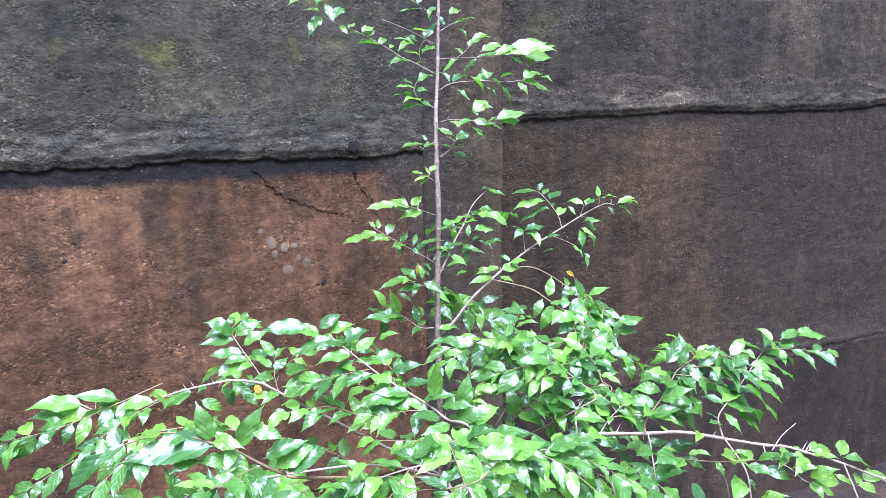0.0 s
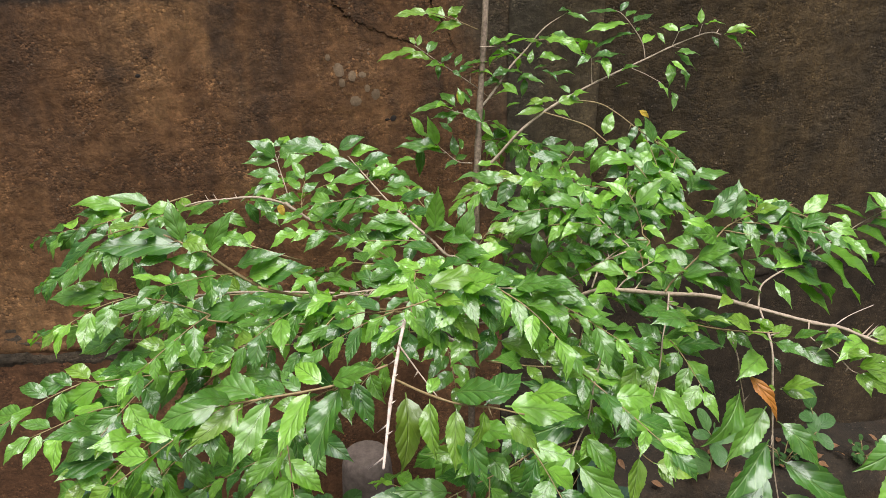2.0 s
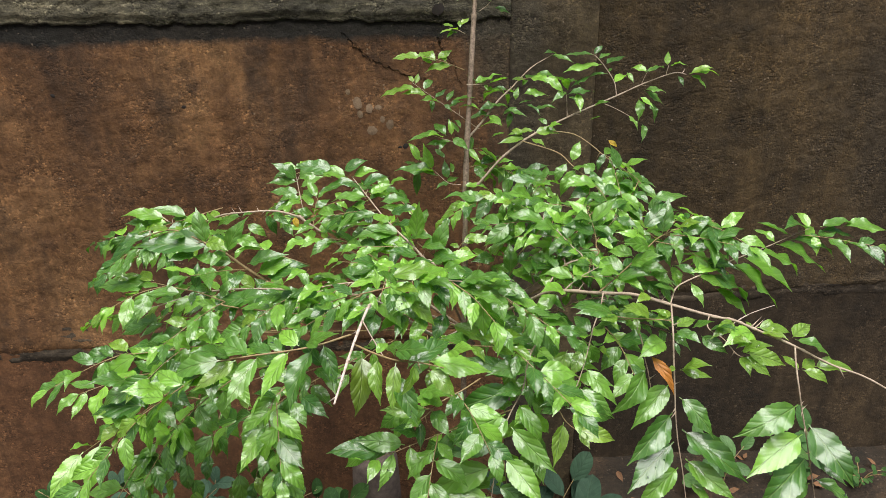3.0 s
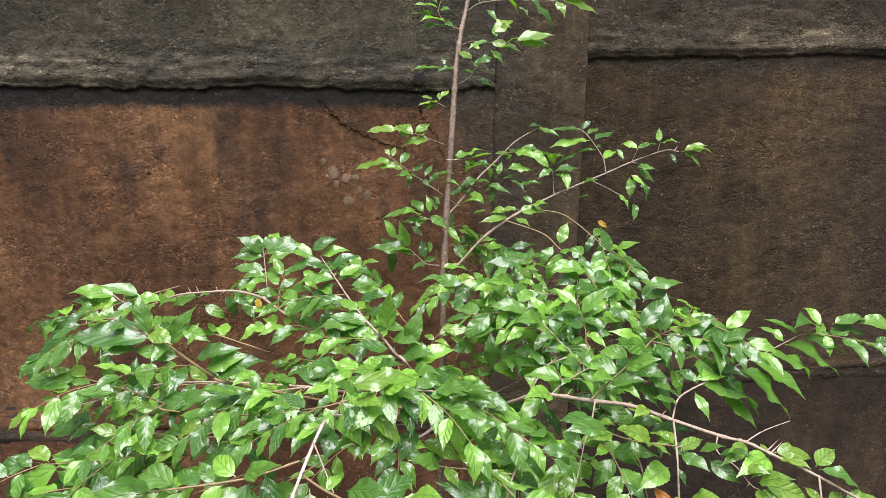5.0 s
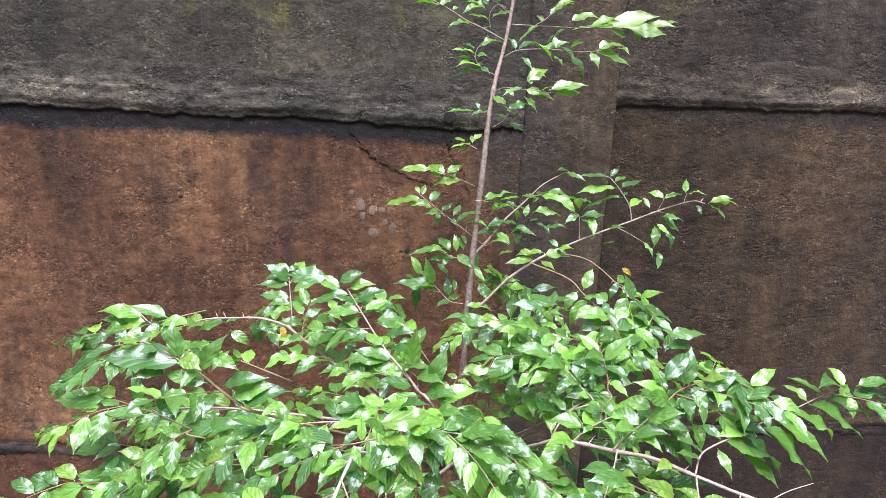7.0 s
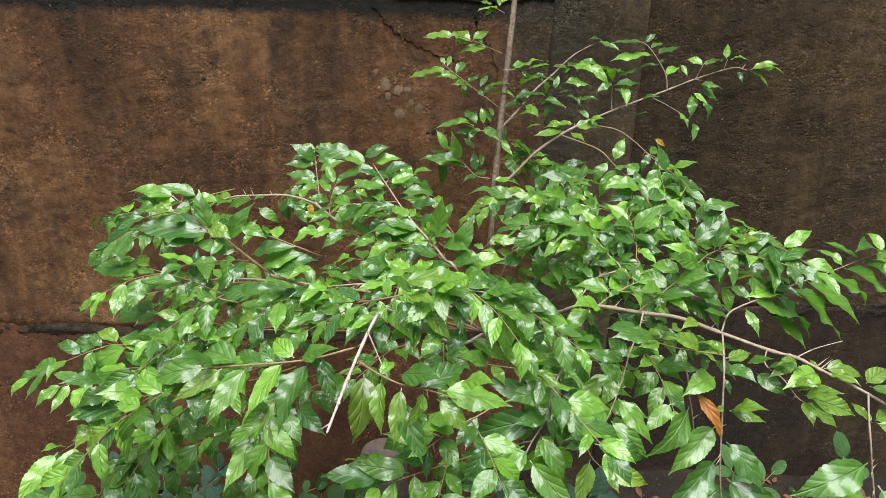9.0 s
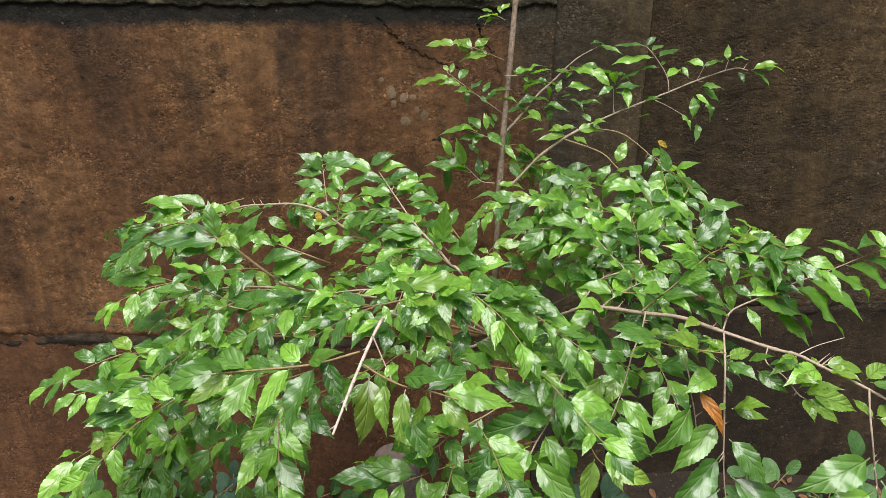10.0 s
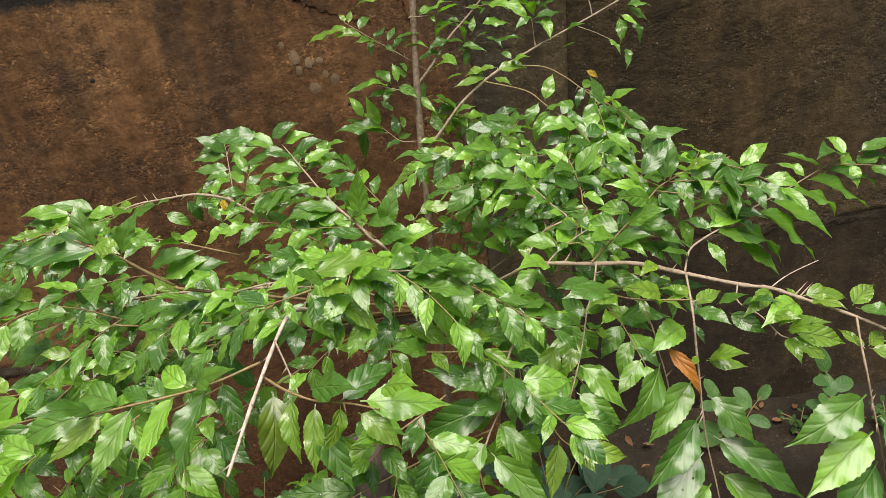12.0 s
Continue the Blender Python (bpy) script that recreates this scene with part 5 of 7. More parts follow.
twig = branch([(-0.023, 0.79, 1.267), (-0, 0.817, 1.268), (0.034, 0.825, 1.296), (0.061, 0.835, 1.318), (0.077, 0.842, 1.328), (0.105, 0.842, 1.341), (0.137, 0.841, 1.351), (0.158, 0.84, 1.353)], 0.0018, 0.0008, leaf=0, bark=GREEN_TWIG, thorns=2, under=6)
leaves_on(twig, [(0.081, 0.842, 1.333, 0.095, 0.854, 1.384), (0.05, 0.838, 1.344, 0.092, 0.85, 1.379)], face=FACING, slim=0.86)
leaves_on(twig, [(0.059, 0.834, 1.314, 0.014, 0.834, 1.351), (0.078, 0.84, 1.32, 0.14, 0.84, 1.324), (0.109, 0.842, 1.341, 0.187, 0.842, 1.326), (0.127, 0.841, 1.353, 0.172, 0.826, 1.345), (0.036, 0.827, 1.304, 0.007, 0.861, 1.308), (0.043, 0.828, 1.303, 0.099, 0.828, 1.3), (0.039, 0.825, 1.291, 0.079, 0.801, 1.294), (0.021, 0.822, 1.284, -0.008, 0.853, 1.298), (0.009, 0.819, 1.272, 0.048, 0.792, 1.29), (0.03, 0.824, 1.292, 0.058, 0.79, 1.32), (0.015, 0.821, 1.28, -0.025, 0.794, 1.297), (0.061, 0.835, 1.315, 0.016, 0.804, 1.34), (0.048, 0.83, 1.305, 0.087, 0.856, 1.309), (0.092, 0.842, 1.335, 0.107, 0.811, 1.321), (0.071, 0.838, 1.321, 0.089, 0.81, 1.295)])
leaves_on(twig, [(0.1, 0.837, 1.284, 0.099, 0.805, 1.26), (0.062, 0.828, 1.28, 0.089, 0.795, 1.274), (0.077, 0.828, 1.27, 0.09, 0.807, 1.234), (0.017, 0.82, 1.275, 0.041, 0.787, 1.271)])
leaves_on(twig, [(0.104, 0.842, 1.344, 0.127, 0.816, 1.363), (0.139, 0.841, 1.349, 0.141, 0.856, 1.359), (0.09, 0.842, 1.319, 0.089, 0.821, 1.304)], YOUNG)
twig = branch([HUB, (-0.014, 0.93, 1.25), (0.016, 0.96, 1.276), (0.016, 1.006, 1.309), (0.009, 1.03, 1.325)], 0.0016, 0.0008, leaf=0, bark=GREEN_TWIG, thorns=1, under=5)
leaves_on(twig, [(0.014, 1.01, 1.311, -0.02, 1.038, 1.328), (0.016, 0.996, 1.302, 0.057, 0.996, 1.344), (0.02, 0.979, 1.29, -0.036, 0.97, 1.305), (0.019, 0.971, 1.285, 0.061, 1.001, 1.293), (0.018, 0.991, 1.298, 0.044, 0.957, 1.289), (-0.001, 0.95, 1.273, 0.027, 0.923, 1.252), (0.018, 1.001, 1.305, -0.022, 0.972, 1.326), (0.018, 0.967, 1.281, 0.043, 0.935, 1.277)])
leaves_on(twig, [(0.009, 1.028, 1.324, 0.031, 1.04, 1.345)], face=FACING, slim=0.86)
twig = branch([HUB, (-0.056, 0.93, 1.244), (-0.013, 0.935, 1.261), (-0.028, 0.95, 1.278), (-0.049, 0.975, 1.298), (-0.066, 0.992, 1.311), (-0.092, 1.04, 1.319), (-0.131, 1.095, 1.329), (-0.165, 1.12, 1.315)], 0.0018, 0.0008, leaf=0, bark=TWIG, thorns=2, under=5)
leaves_on(twig, [(-0.044, 0.977, 1.307, -0.066, 0.989, 1.34), (-0.012, 0.942, 1.276, -0.011, 0.954, 1.303)], face=FACING, slim=0.86)
leaves_on(twig, [(-0.066, 0.991, 1.309, -0.129, 0.991, 1.325), (-0.113, 1.073, 1.329, -0.154, 1.043, 1.337), (-0.081, 1.039, 1.338, -0.13, 1.008, 1.361), (-0.049, 0.976, 1.3, -0.096, 0.943, 1.321), (-0.033, 0.958, 1.286, -0.024, 0.99, 1.315), (-0.029, 0.954, 1.282, -0.06, 0.931, 1.297), (-0.017, 0.94, 1.267, -0.038, 0.924, 1.278), (-0.092, 1.041, 1.322, -0.062, 1.068, 1.335), (-0.069, 0.998, 1.311, -0.04, 1.023, 1.321), (-0.112, 1.076, 1.334, -0.083, 1.102, 1.347), (-0.126, 1.09, 1.33, -0.144, 1.111, 1.336), (-0.081, 1.019, 1.315, -0.045, 1.048, 1.324), (-0.066, 0.99, 1.307, -0.035, 0.97, 1.277), (-0.037, 0.932, 1.255, -0.02, 0.903, 1.242), (-0.052, 0.931, 1.247, -0.075, 0.962, 1.261)])
leaves_on(twig, [(-0.089, 1.029, 1.312, -0.119, 1.051, 1.326), (-0.117, 1.076, 1.323, -0.166, 1.076, 1.33), (-0.17, 1.12, 1.315, -0.201, 1.094, 1.3), (-0.145, 1.106, 1.323, -0.174, 1.082, 1.339)], YOUNG)
twig = branch([(-0.026, 1.235, 1.419), (0.028, 1.23, 1.413), (0.06, 1.215, 1.397), (0.091, 1.18, 1.372), (0.12, 1.161, 1.353), (0.143, 1.14, 1.336), (0.155, 1.12, 1.313)], 0.0018, 0.0008, leaf=0, bark=GREEN_TWIG, thorns=1, under=4)
leaves_on(twig, [(0.126, 1.15, 1.336, 0.148, 1.15, 1.285), (0.116, 1.164, 1.355, 0.103, 1.152, 1.314), (0.089, 1.186, 1.38, 0.066, 1.174, 1.35)], face=FACING, slim=0.86)
leaves_on(twig, [(0.111, 1.165, 1.353, 0.099, 1.174, 1.398), (0.12, 1.162, 1.359, 0.151, 1.135, 1.378), (0.127, 1.155, 1.349, 0.181, 1.155, 1.305), (0.142, 1.137, 1.331, 0.165, 1.103, 1.317), (0.166, 1.12, 1.306, 0.234, 1.12, 1.308), (0.158, 1.12, 1.279, 0.073, 1.12, 1.313), (0.164, 1.12, 1.273, 0.191, 1.154, 1.304), (0.163, 1.12, 1.284, 0.219, 1.12, 1.28), (0.134, 1.145, 1.335, 0.087, 1.114, 1.317)])
twig = branch([(-0.072, 1.21, 1.404), (-0.012, 1.17, 1.389), (0.009, 1.13, 1.373), (0.036, 1.09, 1.35), (0.05, 1.064, 1.337), (0.06, 1.03, 1.315), (0.067, 1, 1.302)], 0.0018, 0.0008, leaf=0, bark=GREEN_TWIG, thorns=1, under=4)
leaves_on(twig, [(0.01, 1.134, 1.378, 0.03, 1.146, 1.414), (0.002, 1.14, 1.374, -0.025, 1.128, 1.342)], face=FACING, slim=0.86)
leaves_on(twig, [(0.008, 1.125, 1.366, 0.038, 1.094, 1.377), (0.032, 1.099, 1.358, 0.055, 1.071, 1.349), (0.046, 1.075, 1.345, -0.015, 1.075, 1.357), (0.05, 1.059, 1.333, 0.092, 1.088, 1.337), (0.024, 1.107, 1.359, -0.009, 1.077, 1.341), (0.04, 1.084, 1.348, 0.044, 1.107, 1.369), (0.06, 1.03, 1.315, 0.096, 1.058, 1.327), (0.062, 1.026, 1.314, 0.024, 0.996, 1.301), (0.063, 1.011, 1.306, 0.093, 0.978, 1.3), (0.016, 1.12, 1.367, -0.02, 1.12, 1.318), (0.057, 1.046, 1.326, 0.012, 1.015, 1.347)])
twig = branch([(-0.191, 1.235, 1.283), (-0.154, 1.225, 1.32), (-0.115, 1.22, 1.366), (-0.07, 1.22, 1.402), (-0.028, 1.235, 1.421), (0.021, 1.255, 1.439), (0.078, 1.278, 1.457), (0.133, 1.29, 1.476), (0.193, 1.3, 1.499), (0.257, 1.312, 1.517), (0.284, 1.31, 1.514)], 0.0036, 0.0011, leaf=0, bark=TWIG, thorns=6)
leaves_on(twig, [(0.293, 1.31, 1.512, 0.327, 1.294, 1.49), (0.29, 1.31, 1.514, 0.36, 1.31, 1.519), (0.267, 1.311, 1.511, 0.272, 1.291, 1.494), (0.247, 1.311, 1.532, 0.272, 1.281, 1.54), (0.235, 1.309, 1.528, 0.191, 1.281, 1.53), (0.198, 1.302, 1.521, 0.175, 1.331, 1.533), (0.202, 1.303, 1.521, 0.228, 1.323, 1.534), (0.194, 1.299, 1.485, 0.242, 1.299, 1.456), (0.194, 1.299, 1.485, 0.233, 1.28, 1.489), (0.186, 1.297, 1.472, 0.204, 1.268, 1.455), (0.183, 1.296, 1.468, 0.184, 1.273, 1.429), (0.211, 1.3, 1.462, 0.22, 1.282, 1.421), (0.162, 1.291, 1.435, 0.176, 1.262, 1.414), (0.195, 1.294, 1.416, 0.193, 1.265, 1.387), (0.084, 1.279, 1.458, 0.107, 1.253, 1.471)], face=(0.0, -0.25, 0.95), slim=0.85)
leaves_on(twig, [(0.075, 1.272, 1.431, 0.093, 1.251, 1.442), (-0.021, 1.238, 1.425, 0.005, 1.211, 1.439), (-0.018, 1.24, 1.429, -0.032, 1.261, 1.442)], face=(0.0, -0.25, 0.95), slim=0.85)
leaves_on(twig, [(0.293, 1.31, 1.516, 0.332, 1.294, 1.529), (-0.046, 1.23, 1.42, -0.099, 1.23, 1.417), (-0.064, 1.223, 1.407, -0.117, 1.223, 1.403), (-0.046, 1.229, 1.417, 0.007, 1.229, 1.414), (-0.052, 1.226, 1.406, -0.027, 1.198, 1.398), (-0.07, 1.222, 1.413, -0.089, 1.245, 1.425)], YOUNG)
leaves_on(twig, [(0.243, 1.311, 1.533, 0.243, 1.323, 1.559)], face=FACING, slim=0.86)
twig = branch([(0.134, 1.29, 1.477), (0.13, 1.3, 1.504), (0.111, 1.31, 1.534), (0.095, 1.32, 1.553), (0.084, 1.325, 1.559)], 0.0014, 0.0008, leaf=0, bark=TWIG, thorns=0)
leaves_on(twig, [(0.091, 1.322, 1.556, 0.028, 1.322, 1.56), (0.1, 1.317, 1.548, 0.132, 1.34, 1.558), (0.113, 1.311, 1.538, 0.162, 1.334, 1.552), (0.105, 1.312, 1.537, 0.028, 1.312, 1.532), (0.117, 1.306, 1.52, 0.039, 1.306, 1.502), (0.131, 1.299, 1.501, 0.167, 1.327, 1.518), (0.156, 1.301, 1.522, 0.163, 1.281, 1.505), (0.12, 1.306, 1.523, 0.129, 1.318, 1.531)], face=(0.0, -0.25, 0.95), slim=0.85)
leaves_on(twig, [(0.091, 1.322, 1.557, 0.109, 1.334, 1.577)], face=FACING, slim=0.86)
twig = branch([(0.025, 1.255, 1.439), (0.025, 1.26, 1.461), (0.023, 1.26, 1.485)], 0.001, 0.0007, leaf=0, bark=TWIG, thorns=0)
leaves_on(twig, [(0.023, 1.26, 1.485, 0.005, 1.283, 1.497), (0.023, 1.26, 1.485, 0.079, 1.26, 1.496), (0.022, 1.26, 1.489, -0.007, 1.237, 1.478), (0.026, 1.26, 1.481, 0.042, 1.24, 1.475), (0.043, 1.26, 1.488, 0.049, 1.229, 1.457)], face=(0.0, -0.25, 0.95), slim=0.85)
branch([(0.24, 1.308, 1.513), (0.244, 1.308, 1.533)], 0.001, 0.0007, leaf=0, bark=TWIG, thorns=0)
branch([(0.187, 1.3, 1.497), (0.197, 1.3, 1.521)], 0.001, 0.0007, leaf=0, bark=TWIG, thorns=0)
branch([(0.108, 1.283, 1.462), (0.129, 1.27, 1.453), (0.155, 1.26, 1.439)], 0.001, 0.0007, leaf=0, bark=TWIG, thorns=0)
twig = branch([(-0.187, 1.245, 1.396), (-0.149, 1.279, 1.428), (-0.11, 1.315, 1.467), (-0.075, 1.35, 1.491), (-0.024, 1.41, 1.525), (0.032, 1.456, 1.548)], 0.003, 0.001, leaf=0, bark=TWIG, thorns=5, under=2)
leaves_on(twig, [(0.028, 1.453, 1.547, 0.077, 1.453, 1.534), (0.041, 1.456, 1.548, 0.011, 1.433, 1.558), (-0.025, 1.397, 1.509, 0.01, 1.371, 1.497), (-0.018, 1.404, 1.511, 0.041, 1.404, 1.503), (-0.05, 1.356, 1.475, 0.007, 1.356, 1.479), (-0.03, 1.36, 1.461, -0.061, 1.337, 1.461), (-0.026, 1.35, 1.442, 0.026, 1.35, 1.448), (-0.065, 1.332, 1.452, -0.101, 1.304, 1.444), (-0.124, 1.296, 1.442, -0.174, 1.286, 1.443), (-0.149, 1.276, 1.422, -0.113, 1.246, 1.436), (-0.097, 1.289, 1.407, -0.123, 1.267, 1.404), (-0.048, 1.37, 1.492, -0.033, 1.387, 1.504), (-0.085, 1.322, 1.454, -0.124, 1.292, 1.465), (-0.045, 1.346, 1.455, -0.019, 1.317, 1.441), (-0.11, 1.312, 1.462, -0.148, 1.282, 1.456)], face=(0.0, -0.25, 0.95), slim=0.85)
leaves_on(twig, [(-0.13, 1.294, 1.442, -0.104, 1.266, 1.429), (-0.092, 1.313, 1.45, -0.054, 1.289, 1.441)], face=(0.0, -0.25, 0.95), slim=0.85)
leaves_on(twig, [(-0.067, 1.34, 1.466, -0.063, 1.352, 1.494), (-0.082, 1.318, 1.445, -0.086, 1.306, 1.413)], face=FACING, slim=0.86)
leaves_on(twig, [(-0.04, 1.383, 1.502, -0.068, 1.361, 1.507)], YOUNG)
twig = branch([(-0.21, 0.67, 1.203), (-0.234, 0.65, 1.2), (-0.264, 0.63, 1.196), (-0.282, 0.62, 1.185), (-0.296, 0.615, 1.178)], 0.0014, 0.0008, leaf=0, bark=GREEN_TWIG, thorns=1, under=2)
leaves_on(twig, [(-0.287, 0.62, 1.192, -0.337, 0.62, 1.199)], YOUNG)
leaves_on(twig, [(-0.262, 0.631, 1.196, -0.296, 0.601, 1.227), (-0.276, 0.623, 1.189, -0.254, 0.589, 1.178), (-0.291, 0.626, 1.218, -0.25, 0.591, 1.235), (-0.234, 0.65, 1.2, -0.257, 0.62, 1.179), (-0.289, 0.617, 1.181, -0.31, 0.597, 1.188)])
twig = branch([(-0.21, 0.67, 1.146), (-0.241, 0.655, 1.139), (-0.268, 0.64, 1.14), (-0.294, 0.63, 1.137), (-0.323, 0.62, 1.132), (-0.341, 0.62, 1.126)], 0.0014, 0.0008, leaf=0, bark=GREEN_TWIG, thorns=1, under=2)
leaves_on(twig, [(-0.343, 0.62, 1.13, -0.407, 0.62, 1.145), (-0.311, 0.625, 1.138, -0.371, 0.625, 1.153), (-0.344, 0.62, 1.122, -0.36, 0.589, 1.115), (-0.294, 0.631, 1.149, -0.321, 0.607, 1.173), (-0.257, 0.646, 1.139, -0.23, 0.612, 1.132), (-0.249, 0.651, 1.138, -0.266, 0.619, 1.103), (-0.226, 0.663, 1.143, -0.221, 0.637, 1.113)])
leaves_on(twig, [(-0.325, 0.62, 1.132, -0.341, 0.589, 1.098), (-0.305, 0.626, 1.137, -0.297, 0.594, 1.101), (-0.289, 0.635, 1.166, -0.293, 0.614, 1.14)], face=FACING, slim=0.86)
twig = branch([HUB, (-0.107, 0.93, 1.187), (-0.082, 0.876, 1.229), (-0.06, 0.85, 1.242), (-0.018, 0.795, 1.261), (0.014, 0.755, 1.276), (0.051, 0.713, 1.279), (0.094, 0.68, 1.276), (0.115, 0.665, 1.277), (0.135, 0.649, 1.272), (0.172, 0.62, 1.262), (0.209, 0.6, 1.246), (0.24, 0.58, 1.239), (0.273, 0.555, 1.224)], 0.0038, 0.0012, leaf=0, bark=TWIG, thorns=9)
leaves_on(twig, [(0.135, 0.649, 1.27, 0.131, 0.666, 1.274), (0.138, 0.648, 1.274, 0.183, 0.648, 1.272), (0.141, 0.645, 1.269, 0.165, 0.623, 1.276), (0.136, 0.647, 1.263, 0.104, 0.627, 1.265), (0.17, 0.623, 1.272, 0.2, 0.645, 1.28), (0.193, 0.607, 1.239, 0.245, 0.607, 1.24), (0.116, 0.664, 1.274, 0.076, 0.638, 1.274), (0.031, 0.737, 1.281, 0.005, 0.719, 1.286), (0.002, 0.77, 1.271, -0.002, 0.784, 1.276)], YOUNG)
leaves_on(twig, [(0.134, 0.649, 1.266, 0.083, 0.619, 1.278), (0.173, 0.621, 1.27, 0.213, 0.605, 1.256), (-0.07, 0.862, 1.232, -0.106, 0.834, 1.208), (-0.06, 0.85, 1.241, -0.102, 0.82, 1.266), (-0.087, 0.888, 1.219, -0.057, 0.855, 1.21)])
branch([(-0.08, 0.872, 1.228), (-0.084, 0.86, 1.224), (-0.087, 0.85, 1.219)], 0.002, 0.0012, leaf=0, bark=TWIG, thorns=0)
branch([(-0.084, 0.878, 1.233), (-0.057, 0.925, 1.242), (-0.035, 0.94, 1.252), (-0.01, 0.95, 1.261)], 0.002, 0.001, leaf=0, bark=TWIG, thorns=2, under=4)
twig = branch([(-0.06, 0.85, 1.244), (-0.036, 0.86, 1.259), (-0.003, 0.87, 1.272)], 0.0014, 0.0009, leaf=0, bark=TWIG, thorns=1, under=3)
leaves_on(twig, [(-0.031, 0.861, 1.26, -0.051, 0.846, 1.262), (-0.017, 0.866, 1.267, -0.001, 0.84, 1.258), (-0.003, 0.87, 1.272, -0.015, 0.898, 1.288), (-0.008, 0.869, 1.27, 0.037, 0.899, 1.271)])
twig = branch([(0.051, 0.713, 1.28), (0.067, 0.74, 1.289), (0.09, 0.76, 1.291), (0.137, 0.785, 1.296), (0.17, 0.803, 1.301), (0.244, 0.85, 1.301), (0.303, 0.885, 1.305), (0.344, 0.9, 1.313)], 0.0017, 0.0009, leaf=0, bark=TWIG, thorns=2, under=2)
leaves_on(twig, [(0.132, 0.781, 1.292, 0.208, 0.781, 1.246), (0.17, 0.802, 1.299, 0.255, 0.802, 1.238), (0.2, 0.822, 1.3, 0.28, 0.822, 1.249), (0.234, 0.843, 1.299, 0.318, 0.843, 1.262), (0.274, 0.867, 1.301, 0.359, 0.867, 1.264), (0.309, 0.886, 1.3, 0.393, 0.886, 1.276), (0.363, 0.9, 1.309, 0.424, 0.9, 1.296), (0.362, 0.9, 1.315, 0.421, 0.9, 1.322), (0.4, 0.9, 1.315, 0.475, 0.9, 1.313), (0.344, 0.9, 1.313, 0.34, 0.933, 1.335), (0.338, 0.898, 1.313, 0.28, 0.866, 1.339), (0.308, 0.887, 1.306, 0.255, 0.887, 1.329), (0.273, 0.867, 1.303, 0.252, 0.897, 1.32), (0.238, 0.848, 1.308, 0.221, 0.876, 1.31), (0.209, 0.829, 1.304, 0.188, 0.862, 1.312)], face=(0.0, -0.25, 0.95), slim=0.85)
leaves_on(twig, [(0.17, 0.803, 1.302, 0.153, 0.834, 1.31), (0.164, 0.8, 1.3, 0.106, 0.767, 1.301), (0.106, 0.769, 1.294, 0.088, 0.8, 1.304), (0.111, 0.771, 1.293, 0.164, 0.771, 1.272), (0.098, 0.763, 1.288, 0.109, 0.731, 1.267), (0.073, 0.745, 1.29, 0.065, 0.763, 1.294), (0.143, 0.781, 1.269, 0.195, 0.781, 1.229), (0.121, 0.776, 1.29, 0.106, 0.802, 1.298), (0.066, 0.737, 1.288, 0.032, 0.715, 1.307)], face=(0.0, -0.25, 0.95), slim=0.85)
twig = branch([(-0.183, 1.235, 1.54), (-0.203, 1.225, 1.549), (-0.23, 1.218, 1.56), (-0.264, 1.215, 1.57)], 0.0014, 0.0007, leaf=0, bark=GREEN_TWIG, thorns=0)
leaves_on(twig, [(-0.268, 1.215, 1.57, -0.32, 1.215, 1.566), (-0.249, 1.216, 1.568, -0.278, 1.191, 1.576), (-0.236, 1.217, 1.563, -0.209, 1.243, 1.581), (-0.209, 1.224, 1.55, -0.262, 1.224, 1.547), (-0.239, 1.217, 1.56, -0.274, 1.248, 1.574), (-0.247, 1.217, 1.556, -0.267, 1.237, 1.564), (-0.22, 1.221, 1.558, -0.231, 1.239, 1.574)], YOUNG)
twig = branch([(-0.158, 1.27, 1.423), (-0.18, 1.255, 1.441), (-0.199, 1.255, 1.455), (-0.23, 1.27, 1.475), (-0.257, 1.29, 1.492), (-0.285, 1.305, 1.511)], 0.0014, 0.0007, leaf=0, bark=TWIG, thorns=1)
leaves_on(twig, [(-0.277, 1.299, 1.5, -0.353, 1.299, 1.492), (-0.256, 1.288, 1.488, -0.306, 1.288, 1.496), (-0.284, 1.305, 1.511, -0.291, 1.321, 1.526), (-0.279, 1.302, 1.509, -0.271, 1.322, 1.527)], YOUNG)
leaves_on(twig, [(-0.263, 1.293, 1.497, -0.239, 1.321, 1.518), (-0.241, 1.278, 1.482, -0.214, 1.305, 1.499), (-0.246, 1.28, 1.479, -0.25, 1.259, 1.459), (-0.218, 1.267, 1.477, -0.201, 1.29, 1.496), (-0.207, 1.264, 1.479, -0.165, 1.241, 1.489), (-0.197, 1.257, 1.465, -0.156, 1.233, 1.471), (-0.23, 1.27, 1.474, -0.269, 1.241, 1.491), (-0.213, 1.263, 1.466, -0.177, 1.292, 1.475), (-0.224, 1.267, 1.471, -0.208, 1.249, 1.463)], face=(0.0, -0.25, 0.95), slim=0.85)
twig = branch([(-0.18, 1.235, 1.513), (-0.158, 1.24, 1.512), (-0.134, 1.25, 1.512)], 0.0012, 0.0007, leaf=0, bark=TWIG, thorns=0)
leaves_on(twig, [(-0.153, 1.242, 1.514, -0.106, 1.242, 1.535), (-0.135, 1.25, 1.512, -0.1, 1.22, 1.526), (-0.158, 1.24, 1.515, -0.176, 1.263, 1.53), (-0.143, 1.246, 1.511, -0.139, 1.234, 1.501), (-0.164, 1.239, 1.512, -0.127, 1.268, 1.524)], face=(0.0, -0.25, 0.95), slim=0.85)
twig = branch([(-0.187, 1.235, 1.398), (-0.215, 1.24, 1.403), (-0.249, 1.25, 1.413)], 0.0013, 0.0007, leaf=0, bark=TWIG, thorns=1)
